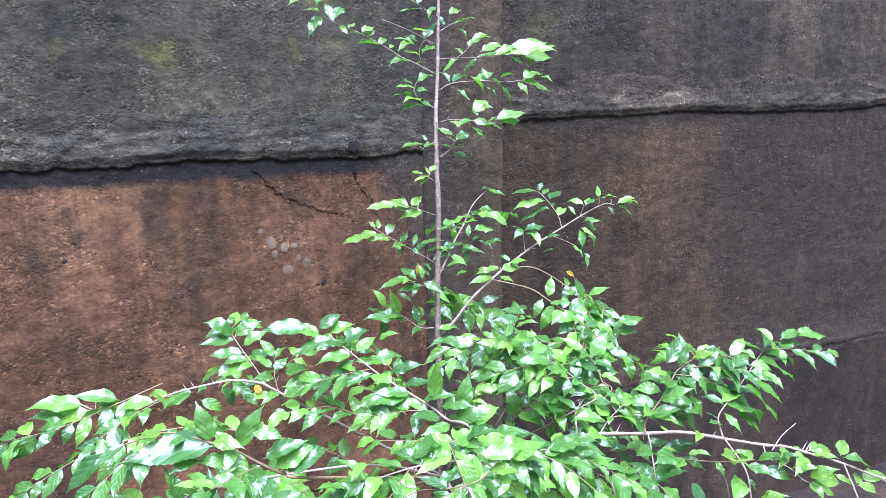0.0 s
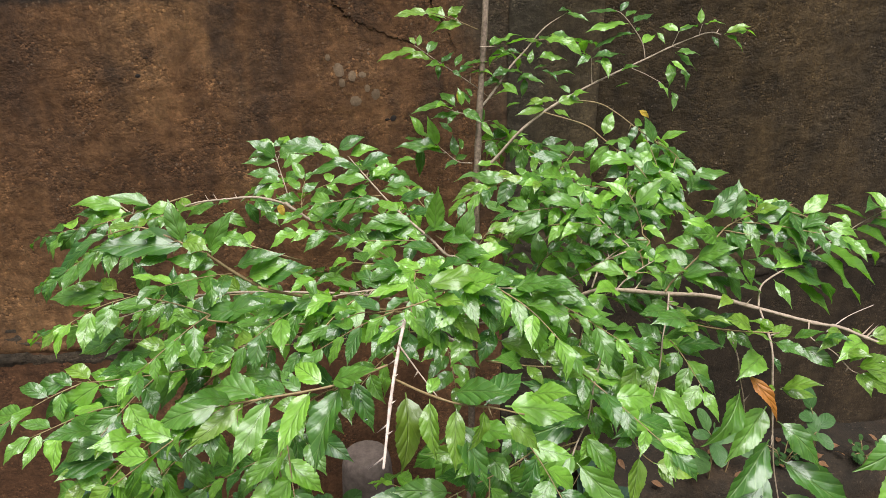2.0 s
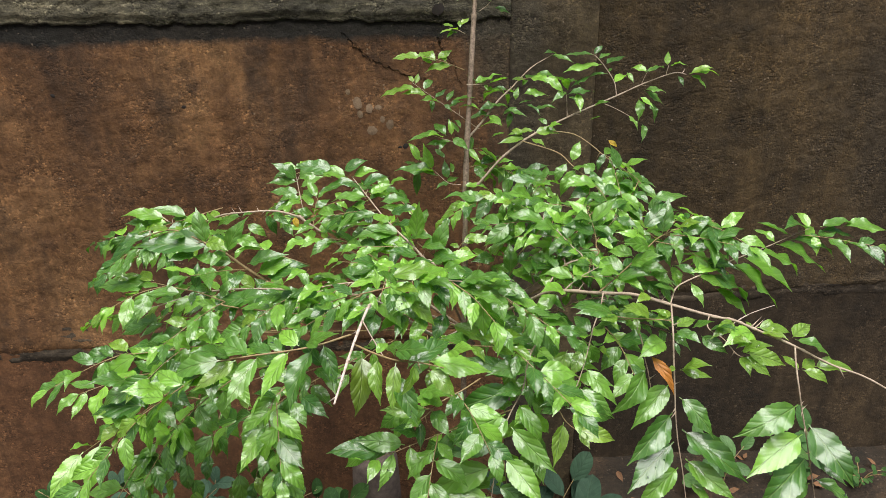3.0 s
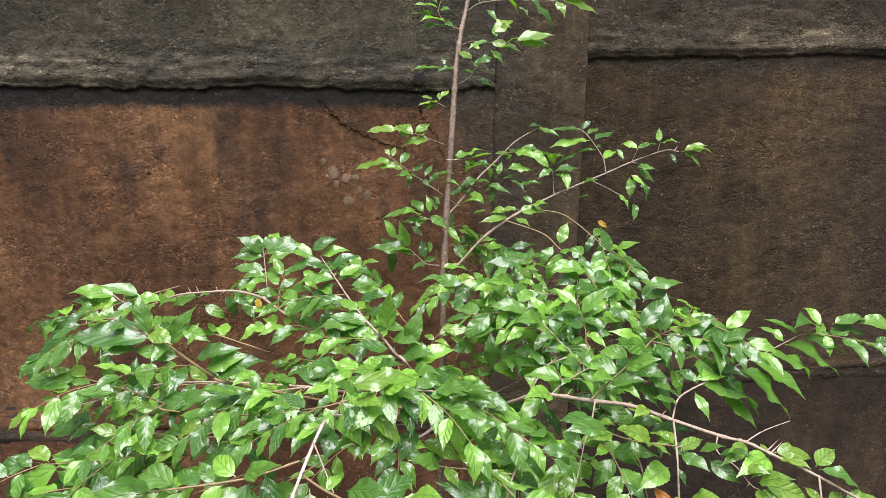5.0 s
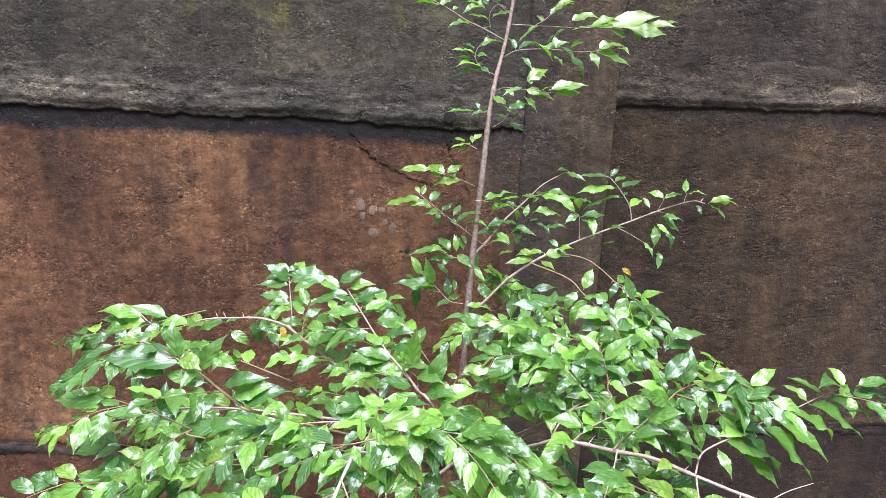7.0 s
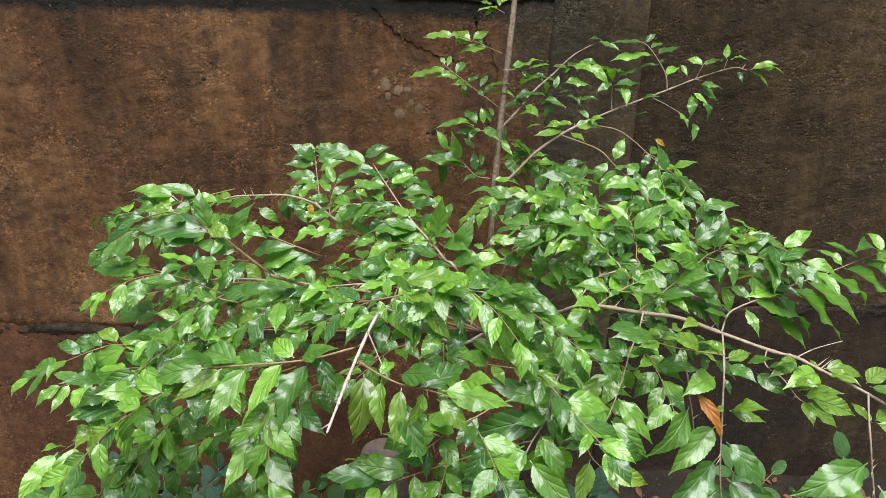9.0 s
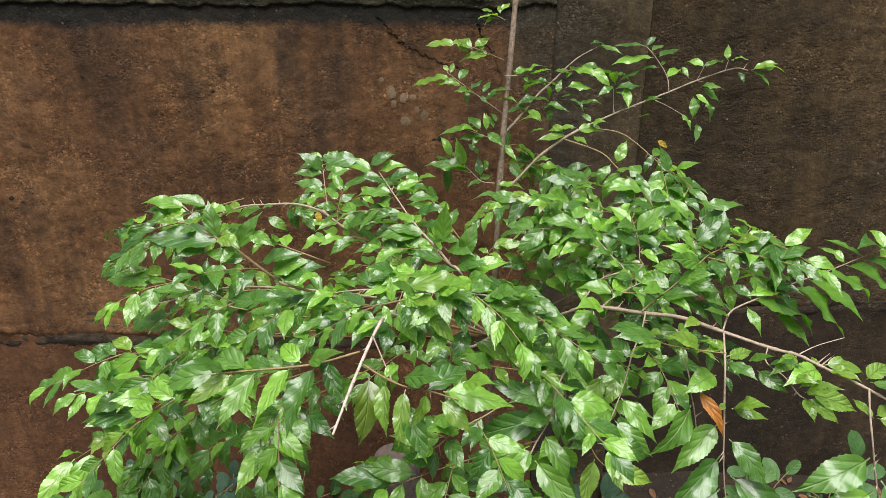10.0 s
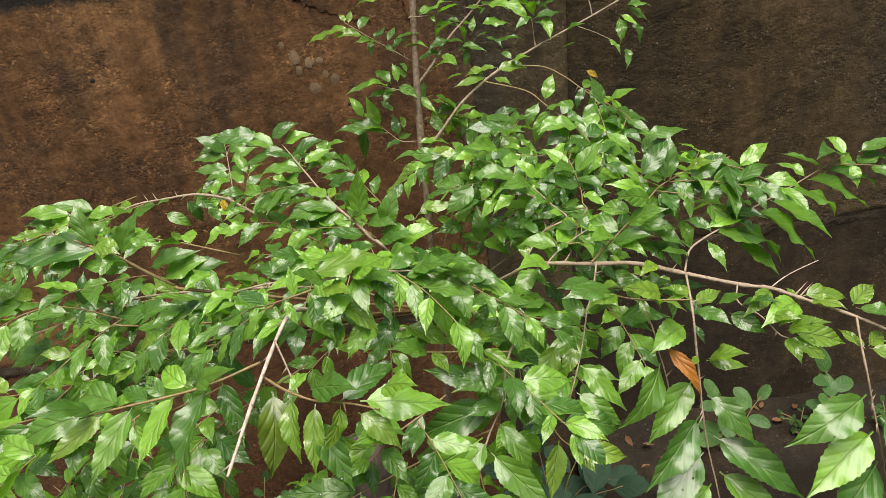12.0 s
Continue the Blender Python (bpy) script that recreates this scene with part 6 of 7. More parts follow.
leaves_on(twig, [(-0.234, 1.246, 1.419, -0.297, 1.246, 1.408), (-0.221, 1.242, 1.413, -0.249, 1.273, 1.435), (-0.197, 1.237, 1.418, -0.208, 1.261, 1.439), (-0.21, 1.239, 1.402, -0.263, 1.239, 1.4), (-0.193, 1.237, 1.429, -0.203, 1.257, 1.445), (-0.227, 1.243, 1.408, -0.261, 1.215, 1.425), (-0.21, 1.239, 1.408, -0.178, 1.208, 1.394), (-0.221, 1.241, 1.402, -0.239, 1.221, 1.39)], face=(0.0, -0.25, 0.95), slim=0.85)
leaves_on(twig, [(-0.21, 1.239, 1.414, -0.213, 1.251, 1.444)], face=FACING, slim=0.86)
twig = branch([(-0.193, 1.23, 1.314), (-0.217, 1.24, 1.315), (-0.239, 1.26, 1.33), (-0.253, 1.28, 1.34)], 0.0013, 0.0007, leaf=0, bark=TWIG, thorns=1)
leaves_on(twig, [(-0.217, 1.24, 1.315, -0.246, 1.216, 1.316), (-0.238, 1.257, 1.326, -0.326, 1.257, 1.347), (-0.271, 1.28, 1.34, -0.311, 1.305, 1.351), (-0.223, 1.27, 1.36, -0.242, 1.295, 1.378), (-0.21, 1.246, 1.334, -0.211, 1.268, 1.355), (-0.244, 1.266, 1.333, -0.285, 1.239, 1.347), (-0.222, 1.244, 1.317, -0.197, 1.266, 1.323), (-0.256, 1.28, 1.338, -0.278, 1.309, 1.36)], face=(0.0, -0.25, 0.95), slim=0.85)
leaves_on(twig, [(-0.277, 1.28, 1.353, -0.293, 1.292, 1.394), (-0.25, 1.274, 1.336, -0.264, 1.274, 1.39), (-0.219, 1.245, 1.323, -0.229, 1.257, 1.359), (-0.279, 1.28, 1.336, -0.287, 1.28, 1.28)], face=FACING, slim=0.86)
twig = branch([(-0.186, 1.25, 1.379), (-0.17, 1.28, 1.375), (-0.149, 1.3, 1.374)], 0.0012, 0.0007, leaf=0, bark=TWIG, thorns=0)
leaves_on(twig, [(-0.181, 1.263, 1.383, -0.153, 1.24, 1.356), (-0.153, 1.295, 1.368, -0.128, 1.269, 1.361), (-0.149, 1.3, 1.374, -0.104, 1.3, 1.336)], face=(0.0, -0.25, 0.95), slim=0.85)
leaves_on(twig, [(-0.164, 1.29, 1.403, -0.175, 1.278, 1.36)], face=FACING, slim=0.86)
twig = branch([(-0.192, 1.22, 1.295), (-0.171, 1.17, 1.302), (-0.152, 1.12, 1.323)], 0.0012, 0.0007, leaf=0, bark=TWIG, thorns=0)
leaves_on(twig, [(-0.189, 1.22, 1.313, -0.136, 1.22, 1.308), (-0.164, 1.152, 1.308, -0.236, 1.152, 1.318)], face=(0.0, -0.25, 0.95), slim=0.85)
leaves_on(twig, [(-0.176, 1.175, 1.29, -0.237, 1.175, 1.27), (-0.184, 1.189, 1.279, -0.186, 1.162, 1.255), (-0.171, 1.17, 1.301, -0.136, 1.14, 1.316)], YOUNG)
twig = branch([(-0.182, 1.24, 1.607), (-0.196, 1.235, 1.614), (-0.213, 1.23, 1.618)], 0.0012, 0.0007, leaf=0, bark=TWIG, thorns=0)
leaves_on(twig, [(-0.194, 1.236, 1.614, -0.229, 1.209, 1.616), (-0.205, 1.232, 1.62, -0.223, 1.25, 1.627), (-0.191, 1.236, 1.618, -0.194, 1.252, 1.633), (-0.188, 1.236, 1.623, -0.176, 1.253, 1.637)], YOUNG)
leaves_on(twig, [(-0.196, 1.236, 1.61, -0.22, 1.215, 1.606)], face=(0.0, -0.25, 0.95), slim=0.85)
twig = branch([(-0.12, 1.356, 1.838), (-0.048, 1.4, 1.842), (0.047, 1.46, 1.849), (0.177, 1.54, 1.865), (0.275, 1.6, 1.881)], 0.0015, 0.0008, leaf=0, bark=TWIG, thorns=1)
leaves_on(twig, [(0.11, 1.5, 1.856, 0.204, 1.5, 1.89), (0.201, 1.555, 1.869, 0.268, 1.555, 1.874), (0.11, 1.499, 1.852, 0.164, 1.499, 1.834), (0.154, 1.526, 1.86, 0.243, 1.526, 1.847), (0.178, 1.541, 1.871, 0.229, 1.558, 1.895), (0.068, 1.474, 1.855, 0.115, 1.474, 1.879), (0.009, 1.437, 1.857, 0.074, 1.437, 1.871), (0.176, 1.539, 1.857, 0.18, 1.515, 1.832), (0.058, 1.467, 1.852, 0.13, 1.467, 1.869), (0.225, 1.57, 1.873, 0.282, 1.57, 1.884)], YOUNG)
leaves_on(twig, [(-0.055, 1.396, 1.844, -0.1, 1.396, 1.813), (0.004, 1.433, 1.843, -0.041, 1.433, 1.811), (0.15, 1.523, 1.855, 0.037, 1.523, 1.858)], face=(0.0, -0.25, 0.95), slim=0.85)
twig = branch([(-0.07, 1.385, 1.841), (-0.049, 1.39, 1.854), (-0.032, 1.39, 1.871), (-0.013, 1.39, 1.884)], 0.0012, 0.0007, leaf=0, bark=TWIG, thorns=0)
leaves_on(twig, [(-0.035, 1.39, 1.868, 0.01, 1.39, 1.895), (-0.019, 1.39, 1.879, 0, 1.362, 1.886), (-0.053, 1.389, 1.848, -0.062, 1.409, 1.865), (-0.039, 1.39, 1.862, -0.02, 1.409, 1.883)], YOUNG)
twig = branch([(-0.134, 1.325, 1.775), (-0.11, 1.315, 1.788), (-0.055, 1.3, 1.792), (0.003, 1.29, 1.789), (0.056, 1.28, 1.796)], 0.0014, 0.0008, leaf=0, bark=TWIG, thorns=1)
leaves_on(twig, [(-0.113, 1.316, 1.789, -0.126, 1.344, 1.815), (-0.11, 1.315, 1.788, -0.061, 1.343, 1.809), (-0.077, 1.306, 1.804, -0.038, 1.306, 1.767), (-0.036, 1.297, 1.799, 0.025, 1.297, 1.742), (-0.041, 1.298, 1.795, -0.04, 1.318, 1.818), (-0.016, 1.293, 1.796, 0.005, 1.263, 1.806), (-0.103, 1.314, 1.777, -0.086, 1.283, 1.755), (-0.046, 1.298, 1.78, -0.031, 1.272, 1.766), (-0.06, 1.302, 1.79, -0.015, 1.331, 1.81)], face=(0.0, -0.25, 0.95), slim=0.85)
leaves_on(twig, [(0.021, 1.287, 1.791, 0.035, 1.258, 1.763), (0.027, 1.286, 1.791, 0.098, 1.286, 1.77), (0.033, 1.284, 1.794, 0.087, 1.307, 1.813), (0.069, 1.28, 1.798, 0.085, 1.253, 1.791)], YOUNG)
twig = branch([(-0.149, 1.31, 1.741), (-0.172, 1.312, 1.751), (-0.187, 1.315, 1.767), (-0.187, 1.318, 1.784), (-0.178, 1.318, 1.797)], 0.0012, 0.0007, leaf=0, bark=TWIG, thorns=1)
leaves_on(twig, [(-0.191, 1.318, 1.786, -0.212, 1.345, 1.802), (-0.189, 1.317, 1.779, -0.229, 1.291, 1.785), (-0.194, 1.315, 1.765, -0.237, 1.287, 1.771), (-0.187, 1.316, 1.775, -0.169, 1.294, 1.778), (-0.176, 1.313, 1.754, -0.226, 1.285, 1.761), (-0.172, 1.312, 1.745, -0.224, 1.292, 1.744), (-0.18, 1.318, 1.791, -0.133, 1.348, 1.81), (-0.181, 1.313, 1.753, -0.16, 1.287, 1.746)], face=(0.0, -0.25, 0.95), slim=0.85)
twig = branch([(-0.145, 1.3, 1.713), (-0.134, 1.26, 1.719), (-0.099, 1.23, 1.716), (-0.061, 1.21, 1.713)], 0.0013, 0.0007, leaf=0, bark=TWIG, thorns=1)
leaves_on(twig, [(-0.121, 1.248, 1.704, -0.134, 1.271, 1.718), (-0.103, 1.233, 1.717, -0.068, 1.213, 1.706), (-0.065, 1.212, 1.717, 0.003, 1.212, 1.729), (-0.055, 1.21, 1.709, -0, 1.229, 1.722), (-0.09, 1.225, 1.71, -0.057, 1.203, 1.703), (-0.099, 1.231, 1.731, -0.058, 1.261, 1.761), (-0.089, 1.226, 1.741, -0.074, 1.203, 1.744), (-0.132, 1.257, 1.688, -0.158, 1.287, 1.702), (-0.08, 1.22, 1.715, -0.059, 1.19, 1.725)], YOUNG)
leaves_on(twig, [(-0.107, 1.237, 1.721, -0.141, 1.212, 1.705), (-0.094, 1.228, 1.725, -0.098, 1.247, 1.743), (-0.106, 1.236, 1.706, -0.078, 1.216, 1.681), (-0.13, 1.254, 1.678, -0.081, 1.28, 1.696)], face=(0.0, -0.25, 0.95), slim=0.85)
twig = branch([(-0.152, 1.285, 1.645), (-0.133, 1.28, 1.659), (-0.121, 1.275, 1.677), (-0.11, 1.27, 1.69)], 0.0012, 0.0007, leaf=0, bark=TWIG, thorns=0)
leaves_on(twig, [(-0.127, 1.278, 1.663, -0.143, 1.301, 1.672), (-0.116, 1.276, 1.667, -0.102, 1.256, 1.672), (-0.127, 1.28, 1.654, -0.088, 1.265, 1.642)], face=(0.0, -0.25, 0.95), slim=0.85)
leaves_on(twig, [(-0.121, 1.275, 1.674, -0.132, 1.296, 1.687)], YOUNG)
twig = branch([(-0.158, 1.285, 1.677), (-0.18, 1.28, 1.671), (-0.205, 1.275, 1.675)], 0.0012, 0.0007, leaf=0, bark=TWIG, thorns=0)
leaves_on(twig, [(-0.186, 1.279, 1.674, -0.236, 1.252, 1.671), (-0.161, 1.284, 1.669, -0.195, 1.262, 1.672)], face=(0.0, -0.25, 0.95), slim=0.85)
leaves_on(twig, [(-0.178, 1.281, 1.678, -0.184, 1.293, 1.694)], face=FACING, slim=0.86)
twig = branch([(-0.133, 1.35, 1.808), (-0.171, 1.34, 1.825), (-0.209, 1.33, 1.839), (-0.235, 1.32, 1.852), (-0.26, 1.31, 1.863), (-0.297, 1.29, 1.877), (-0.335, 1.26, 1.886), (-0.371, 1.23, 1.894), (-0.4, 1.2, 1.908), (-0.415, 1.19, 1.919), (-0.437, 1.17, 1.931)], 0.002, 0.0009, leaf=0, bark=TWIG, thorns=2)
leaves_on(twig, [(-0.359, 1.24, 1.892, -0.364, 1.266, 1.927), (-0.359, 1.239, 1.894, -0.329, 1.268, 1.924), (-0.383, 1.22, 1.897, -0.418, 1.189, 1.869), (-0.388, 1.212, 1.904, -0.422, 1.187, 1.904), (-0.257, 1.311, 1.86, -0.305, 1.28, 1.86), (-0.194, 1.334, 1.83, -0.243, 1.306, 1.831), (-0.395, 1.201, 1.912, -0.373, 1.223, 1.935), (-0.266, 1.307, 1.864, -0.3, 1.283, 1.868), (-0.425, 1.181, 1.924, -0.392, 1.208, 1.944)], face=(0.0, -0.25, 0.95), slim=0.85)
leaves_on(twig, [(-0.328, 1.266, 1.884, -0.308, 1.283, 1.897), (-0.347, 1.25, 1.887, -0.338, 1.232, 1.871), (-0.285, 1.296, 1.873, -0.267, 1.314, 1.889), (-0.297, 1.289, 1.879, -0.269, 1.312, 1.896), (-0.26, 1.311, 1.86, -0.235, 1.331, 1.875), (-0.297, 1.29, 1.877, -0.326, 1.269, 1.88), (-0.235, 1.32, 1.854, -0.222, 1.332, 1.863), (-0.41, 1.193, 1.917, -0.446, 1.166, 1.913)], YOUNG)
twig = branch([(-0.127, 1.36, 1.86), (-0.148, 1.36, 1.873), (-0.163, 1.355, 1.853), (-0.159, 1.355, 1.829)], 0.0011, 0.0007, leaf=0, bark=TWIG, thorns=0)
leaves_on(twig, [(-0.169, 1.356, 1.862, -0.207, 1.372, 1.883), (-0.158, 1.355, 1.848, -0.111, 1.386, 1.868), (-0.153, 1.36, 1.873, -0.117, 1.373, 1.912), (-0.164, 1.358, 1.87, -0.184, 1.385, 1.888)], face=(0.0, -0.25, 0.95), slim=0.85)
leaves_on(twig, [(-0.176, 1.357, 1.868, -0.217, 1.329, 1.855), (-0.163, 1.355, 1.844, -0.198, 1.331, 1.851), (-0.143, 1.36, 1.89, -0.179, 1.336, 1.892), (-0.159, 1.355, 1.831, -0.177, 1.342, 1.828)], YOUNG)
branch([(-0.128, 1.36, 1.866), (-0.17, 1.34, 1.882), (-0.211, 1.32, 1.894), (-0.254, 1.3, 1.904)], 0.0012, 0.0006, leaf=0, bark=TWIG, thorns=0)
twig = branch([(-0.112, 1.375, 1.892), (-0.083, 1.375, 1.908), (-0.057, 1.37, 1.916)], 0.0011, 0.0007, leaf=0, bark=TWIG, thorns=0)
leaves_on(twig, [(-0.083, 1.375, 1.905, -0.047, 1.356, 1.914), (-0.1, 1.375, 1.904, -0.103, 1.395, 1.927), (-0.077, 1.374, 1.9, -0.061, 1.348, 1.883), (-0.065, 1.372, 1.913, -0.046, 1.344, 1.919)], face=(0.0, -0.25, 0.95), slim=0.85)
leaves_on(twig, [(-0.089, 1.375, 1.924, -0.05, 1.402, 1.943)], YOUNG)
twig = branch([(-0.116, 1.385, 1.921), (-0.142, 1.38, 1.937), (-0.165, 1.37, 1.948)], 0.0011, 0.0007, leaf=0, bark=TWIG, thorns=0)
leaves_on(twig, [(-0.134, 1.382, 1.932, -0.135, 1.364, 1.912), (-0.142, 1.38, 1.937, -0.192, 1.38, 1.932), (-0.156, 1.374, 1.943, -0.142, 1.392, 1.963), (-0.116, 1.383, 1.941, -0.145, 1.36, 1.922), (-0.163, 1.371, 1.946, -0.179, 1.393, 1.959)], face=(0.0, -0.25, 0.95), slim=0.85)
twig = branch([HUB, (-0.141, 1.15, 1.16), (-0.116, 1.15, 1.214), (-0.102, 1.14, 1.252), (-0.077, 1.13, 1.3), (-0.06, 1.12, 1.338)], 0.0016, 0.0008, leaf=0, bark=GREEN_TWIG, thorns=1, under=6)
leaves_on(twig, [(-0.058, 1.12, 1.347, -0.114, 1.12, 1.358), (-0.046, 1.12, 1.355, -0.08, 1.154, 1.363), (-0.074, 1.138, 1.25, -0.132, 1.138, 1.231), (-0.107, 1.141, 1.252, -0.137, 1.171, 1.261), (-0.128, 1.15, 1.202, -0.077, 1.144, 1.184), (-0.106, 1.146, 1.227, -0.067, 1.114, 1.231), (-0.091, 1.136, 1.271, -0.064, 1.109, 1.29), (-0.072, 1.127, 1.312, -0.1, 1.157, 1.322), (-0.068, 1.123, 1.33, -0.037, 1.092, 1.348), (-0.133, 1.15, 1.184, -0.176, 1.117, 1.187), (-0.139, 1.15, 1.166, -0.103, 1.118, 1.16)])
leaves_on(twig, [(-0.12, 1.134, 1.301, -0.123, 1.122, 1.261), (-0.107, 1.134, 1.295, -0.103, 1.122, 1.256), (-0.058, 1.135, 1.255, -0.053, 1.123, 1.207), (-0.03, 1.134, 1.242, -0.037, 1.122, 1.195), (-0.078, 1.139, 1.24, -0.075, 1.127, 1.204)], face=FACING, slim=0.86)
leaves_on(twig, [(-0.111, 1.149, 1.214, -0.15, 1.149, 1.191)], YOUNG)
twig = branch([(-0.186, 1.26, 1.338), (-0.147, 1.3, 1.337), (-0.094, 1.33, 1.325), (-0.042, 1.34, 1.315)], 0.0014, 0.0008, leaf=0, bark=GREEN_TWIG, thorns=1, under=4)
leaves_on(twig, [(-0.147, 1.3, 1.337, -0.107, 1.324, 1.356), (-0.121, 1.315, 1.332, -0.081, 1.294, 1.351), (-0.042, 1.34, 1.315, 0.008, 1.34, 1.326), (-0.16, 1.287, 1.34, -0.139, 1.257, 1.316), (-0.075, 1.334, 1.321, -0.03, 1.334, 1.297)])
leaves_on(twig, [(-0.088, 1.331, 1.323, -0.107, 1.319, 1.29), (-0.062, 1.336, 1.319, -0.05, 1.324, 1.28)], face=FACING, slim=0.86)
twig = branch([(-0.236, 0.84, 1.281), (-0.278, 0.83, 1.294), (-0.319, 0.82, 1.302), (-0.351, 0.81, 1.31)], 0.0015, 0.0008, leaf=0, bark=GREEN_TWIG, thorns=1, under=4)
leaves_on(twig, [(-0.278, 0.83, 1.294, -0.309, 0.857, 1.298), (-0.319, 0.82, 1.302, -0.354, 0.849, 1.307), (-0.303, 0.824, 1.299, -0.268, 0.794, 1.322), (-0.253, 0.836, 1.287, -0.219, 0.806, 1.31), (-0.286, 0.828, 1.295, -0.319, 0.799, 1.297), (-0.327, 0.817, 1.304, -0.36, 0.788, 1.307), (-0.261, 0.834, 1.29, -0.293, 0.806, 1.289), (-0.236, 0.84, 1.281, -0.203, 0.81, 1.299), (-0.311, 0.822, 1.3, -0.281, 0.795, 1.297), (-0.344, 0.813, 1.308, -0.374, 0.784, 1.33), (-0.295, 0.826, 1.297, -0.326, 0.798, 1.315), (-0.27, 0.832, 1.291, -0.238, 0.803, 1.293)])
# inner twigs in the shade of the crown
inner = random.Random(23)
for k in range(30):
    a = Vector((inner.uniform(-0.7, 0.06), inner.uniform(0.82, 1.22), inner.uniform(1.03, 1.16)))
    if -0.42 < a.x < -0.16 and a.y < 1.0:
        continue
    way = Vector((a.x + 0.19 + inner.uniform(-0.2, 0.2), a.y - 1.2 + inner.uniform(-0.2, 0.2), inner.uniform(-0.05, 0.1))).normalized()
    branch([a, a + way * 0.06 + Vector((0, 0, 0.01)), a + way * 0.13], 0.0015, 0.0008, leaf=0.05, gap=0.013, begin=0.05, droop=0.3, young=0.03, bark=GREEN_TWIG)
# lower skirt
for a, b, c in (((-0.4, 0.95, 1.08), (-0.52, 0.84, 1.06), (-0.56, 0.8, 0.95)), ((-0.5, 0.9, 1.1), (-0.64, 0.82, 1.08), (-0.68, 0.78, 0.98)), ((-0.45, 1.1, 1.08), (-0.62, 1.02, 1.06), (-0.72, 1.0, 0.95))):
    spray([a, b, c], 0.002, 0.0008, 4, 0.12, leaf=0.046, gap=0.018, begin=0.3, droop=0.6)
# yellowed leaves that still hang on
for at, way, mat in (((-0.54, 1.25, 1.25), (0.2, -0.5, -1), YELLOW), ((0.1, 1.215, 1.4), (1, -0.2, -0.6), YELLOW), ((-0.21, 1.265, 1.44), (-0.1, -0.3, -1), YELLOW)):
    put_leaf(shrub, Vector(at), Vector(way), Vector((0, -1, 0.4)), 0.026, mat, False)

tagged(child("droplet", mesh_from("droplet", drops["v"], drops["f"], WATER), shrub), "clear rain droplets on the leaves", kind="stuff")
me = mesh_from("foliage", foliage["v"], foliage["f"], MATS, foliage["u"])
me.polygons.foreach_set("material_index", foliage["m"])
tagged(child("foliage", me, shrub, "glossy green toothed leaves of the inner and upper crown"), kind="stuff")


# ---- at the wall's foot ----
BLUNT = [leaf_mesh(300 + n, wide=0.55, stations=10, fold=0.15, droop=0.3, wave=0.02, blunt=True, teeth=0.0) for n in range(4)]
blunt_data = {}


def weed(at, stems, size, material, label, seed, height=0.15, pinnate=False, spread=1.0):
    """A low weed: a few stems from one root, each with its leaves."""
    rnd = random.Random(seed)
    root = new("weed")
    root.location = at
    tagged(root, label, "weed", "weeds along the wall")
    for k in range(stems):
        a = 2 * math.pi * (k + rnd.random() * 0.6) / stems
        out = Vector((math.cos(a), 0.6 * math.sin(a) - 0.25, 0)) * height * 0.8 * spread
        path = smooth_path([Vector((0, 0, -0.02)), out * 0.35 + Vector((0, 0, height * 0.7)), out + Vector((0, 0, height * rnd.uniform(0.8, 1.2)))], 5)
        v, f = tube(path, 0.0022, 0.001, 5, seed=seed + k)
        ob = new("stem", mesh_from("stem", v, f, GREEN_TWIG))
        ob.parent = root
        count = 9 if pinnate else 4
        for n in range(count):
            s = 0.35 + 0.65 * n / (count - 1)
            i = min(len(path) - 2, int(s * (len(path) - 1)))
            t = (path[i + 1] - path[i]).normalized()
            side = t.cross(Vector((0, -0.5, 1))).normalized() * (1 if n % 2 else -1)
            way = (t * (0.35 if n < count - 1 else 1) + side * (1 if n < count - 1 else 0.05) + Vector((0, 0, rnd.uniform(-0.2, 0.15)))).normalized()
            face = Vector((rnd.uniform(-0.3, 0.3), -0.6, 1))
            face = (face - way * face.dot(way)).normalized()
            shape = rnd.randrange(4)
            key = (shape, material.name)
            if key not in blunt_data:
                blunt_data[key] = mesh_from("leaf", *BLUNT[shape][:2], material, BLUNT[shape][2])
            m = Matrix((way.cross(face), way, face)).transposed().to_4x4()
            m.translation = path[i]
            lf = new("leaf", blunt_data[key])
            lf.parent = root
            lf.matrix_basis = m @ Matrix.Scale(size * rnd.uniform(0.8, 1.2), 4)
    return root


PINNATE = "low weed with rows of dull oval leaflets beside the wall"
for k, (x, y, h) in enumerate(((-1.16, 1.48, 0.38), (-1.05, 1.5, 0.36), (-1.22, 1.38, 0.3), (-0.95, 1.52, 0.3))):
    weed((x, y, 0), 5, 0.055, BLUISH if k % 2 else WEED, PINNATE, 42 + k, h, True, 0.6)
weed((-0.72, 1.5, 0), 7, 0.032, WEED, "small-leaved light green weed beside the wall", 50, 0.38, False, 0.4)
weed((-0.6, 1.45, 0), 4, 0.07, WEED, "small-leaved light green weed beside the wall", 51, 0.36, False, 0.4)
weed((0.06, 1.42, 0), 8, 0.11, BLUISH, "broad-leaved bluish green weed on the soil", 52, 0.36, False, 0.6)
SEEDLING = "young broad-leaved seedling on the wall's step"
weed((0.6, 1.58, 0.17), 2, 0.075, SPROUT, SEEDLING, 54, 0.2, False, 0.5)
weed((0.66, 1.6, 0.17), 1, 0.07, SPROUT, SEEDLING, 59, 0.13)
weed((0.95, 1.6, 0.17), 2, 0.075, SPROUT, SEEDLING, 56, 0.2, False, 0.6)
weed((1.1, 1.58, 0.17), 6, 0.025, WEED, "tiny-leaved weed on the wall's step", 57, 0.08)
weed((0.85, 1.6, 0.17), 6, 0.022, WEED, "tiny-leaved weed on the wall's step", 58, 0.09)


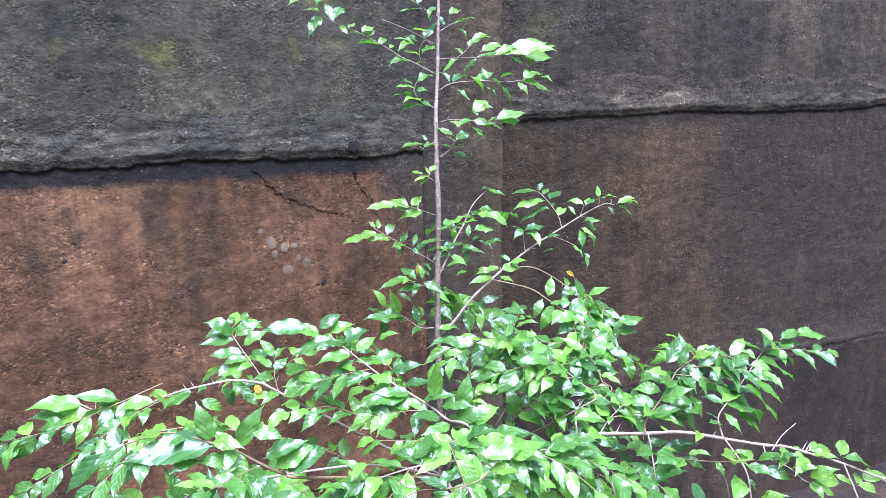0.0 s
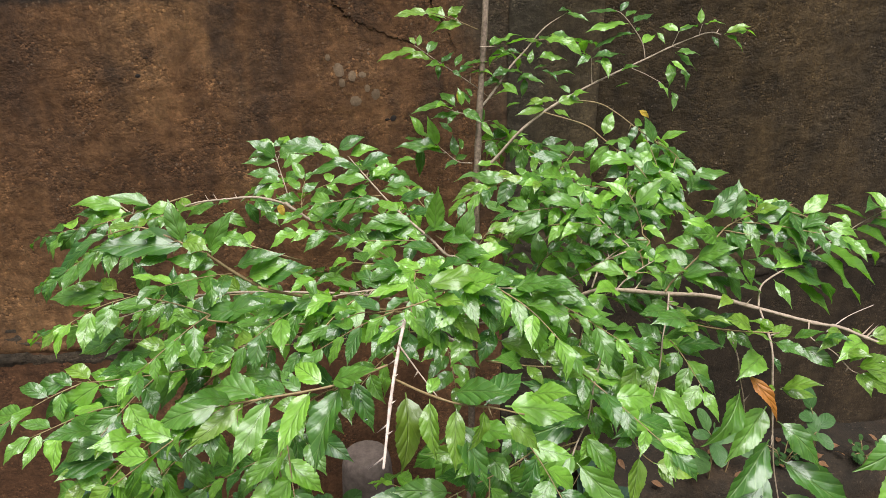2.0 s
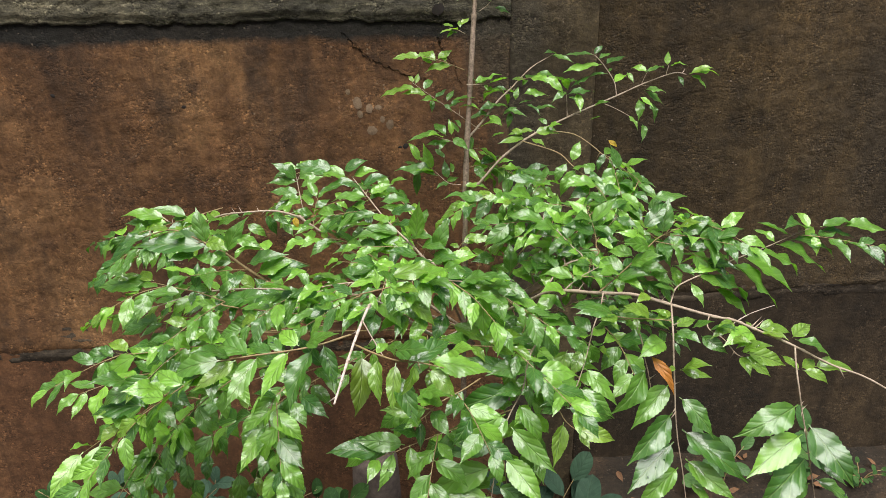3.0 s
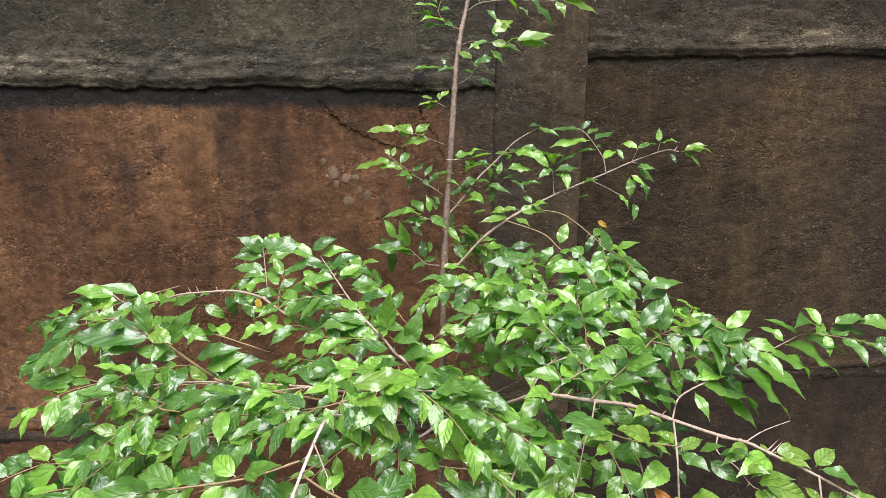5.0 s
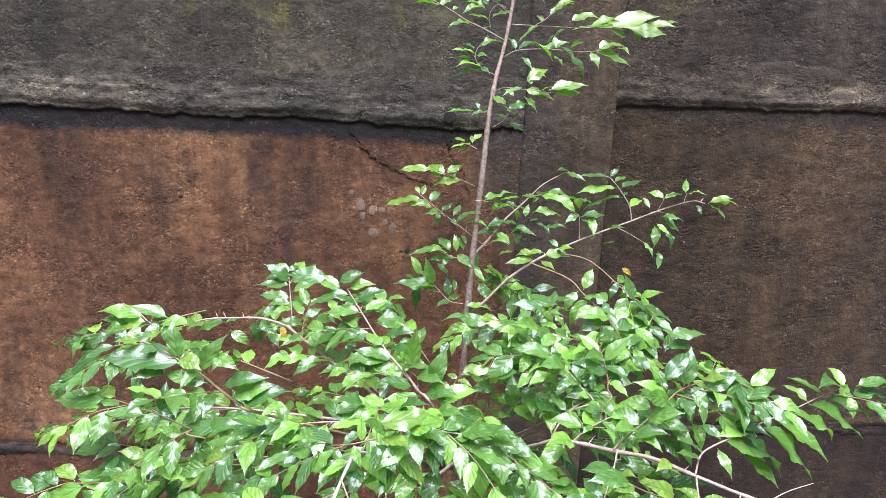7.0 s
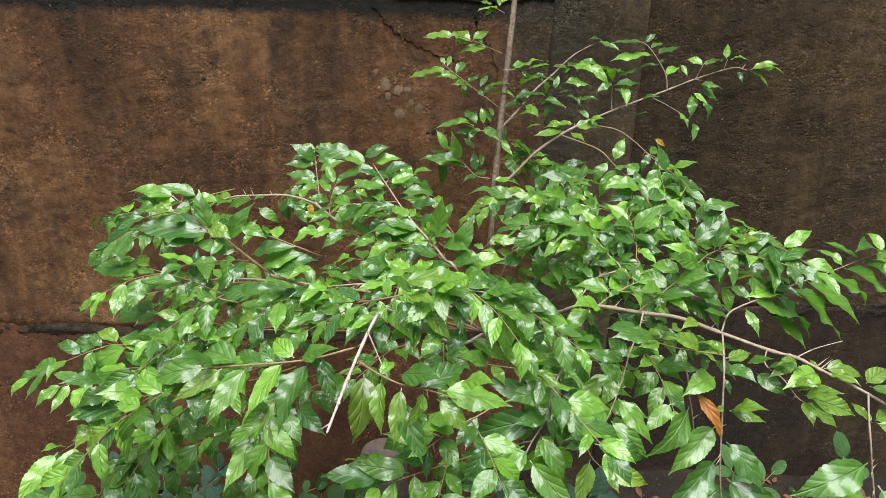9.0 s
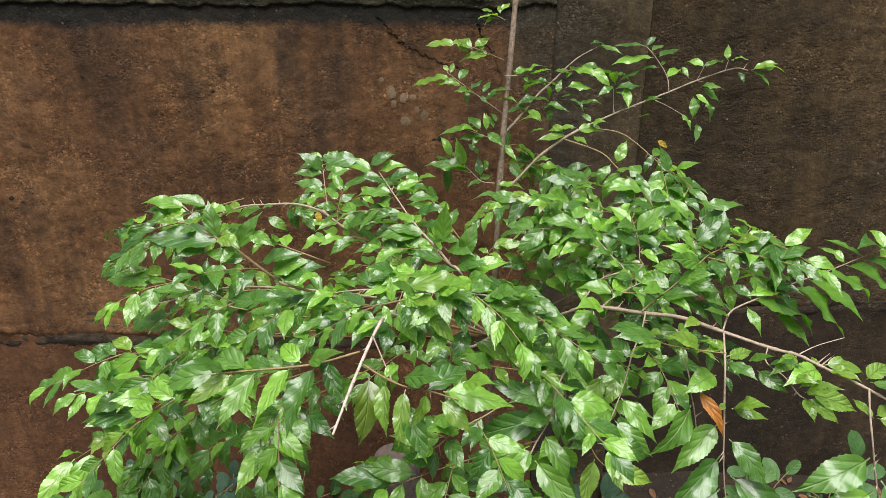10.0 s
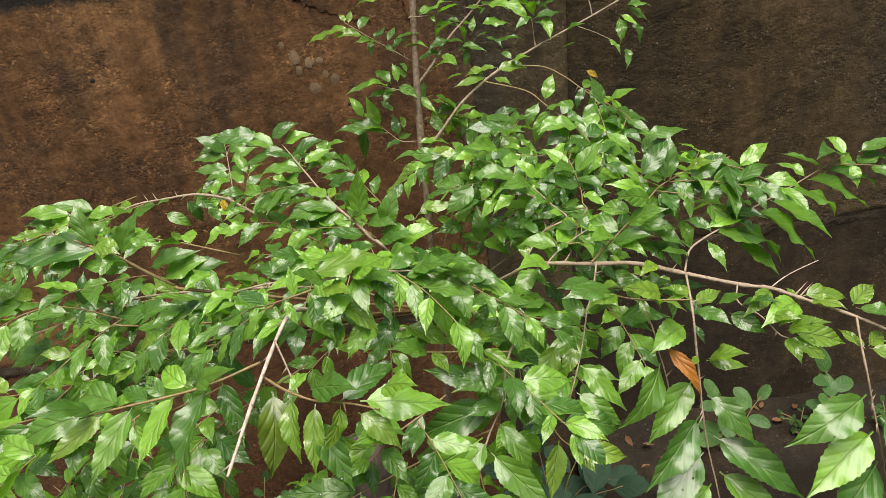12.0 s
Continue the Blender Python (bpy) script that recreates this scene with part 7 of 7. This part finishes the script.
def broken_stump():
    """A cut and split old stem with a pale broken end and a dry side twig."""
    rnd = random.Random(9)
    root = new("stump")
    root.location = (-1.62, 1.45, -0.02)
    tagged(root, "dark broken woody stump with a pale split end on the soil", "stump")
    path = smooth_path([(0, 0, 0), (-0.01, 0, 0.25), (0.015, 0.0, 0.42), (0.06, -0.01, 0.52)], 6)
    v, f = tube(path, 0.045, 0.026, 12, 0.12, 3)
    child("stem", mesh_from("stem", v, f, BARK_DARK), root)
    ring = [(0.06 + 0.024 * math.cos(k * math.pi / 5), -0.01 + 0.024 * math.sin(k * math.pi / 5), 0.51 + rnd.uniform(0.0, 0.05)) for k in range(10)]
    low = [(x, y, 0.5) for x, y, z in ring]
    child("broken_end", mesh_from("broken_end", ring + low + [(0.06, -0.01, 0.525)], [(k, (k + 1) % 10, 20) for k in range(10)] + [(10 + k, 10 + (k + 1) % 10, (k + 1) % 10, k) for k in range(10)], SPLIT_WOOD, smooth=False), root, "pale orange split wood")
    for a, b in (((0.02, -0.02, 0.1), (0.09, -0.05, 0.4)), ((0.03, -0.02, 0.05), (0.16, -0.06, 0.22))):
        v, f = tube(smooth_path([a, tuple((p + q) / 2 + 0.01 for p, q in zip(a, b)), b], 5), 0.006, 0.003, 6, 0.2, 5)
        child("dry_twig", mesh_from("dry_twig", v, f, BARK_DARK), root)
    return root


broken_stump()


def stump():
    ring, prof = 20, ((0.075, -0.03), (0.074, 0.1), (0.07, 0.3), (0.067, 0.41), (0.06, 0.44), (0.045, 0.452), (0.0, 0.448))
    verts, faces = [], []
    for r, z in prof:
        for k in range(ring):
            a = 2 * math.pi * k / ring
            q = r * (1 + 0.05 * noise.noise((math.cos(a) * 2, math.sin(a) * 2, z * 9)))
            verts.append((q * math.cos(a), q * math.sin(a), z))
    for j in range(len(prof) - 1):
        for k in range(ring):
            faces.append((j * ring + k, j * ring + (k + 1) % ring, (j + 1) * ring + (k + 1) % ring, (j + 1) * ring + k))
    ob = new("post", mesh_from("post", verts, faces, STONE))
    ob.location = (-0.432, 1.52, 0)
    return tagged(ob, "short round weathered grey concrete post on the soil", "post")


stump()
fall = random.Random(77)
for k in range(26):
    x, y = fall.uniform(0.3, 1.5), fall.uniform(1.53, 1.72)
    shape = fall.randrange(len(LEAF_SHAPES))
    ob = new("fallen_leaf", leaf_part_mesh(shape, LITTER))
    ob.matrix_basis = pose(x, y, 0.21, fall.uniform(-25, 25), fall.uniform(-25, 25), fall.uniform(0, 360)) @ Matrix.Scale(fall.uniform(0.03, 0.05), 4)
    tagged(ob, "dry brown fallen leaf on the soil step", "leaf", "fallen leaves")
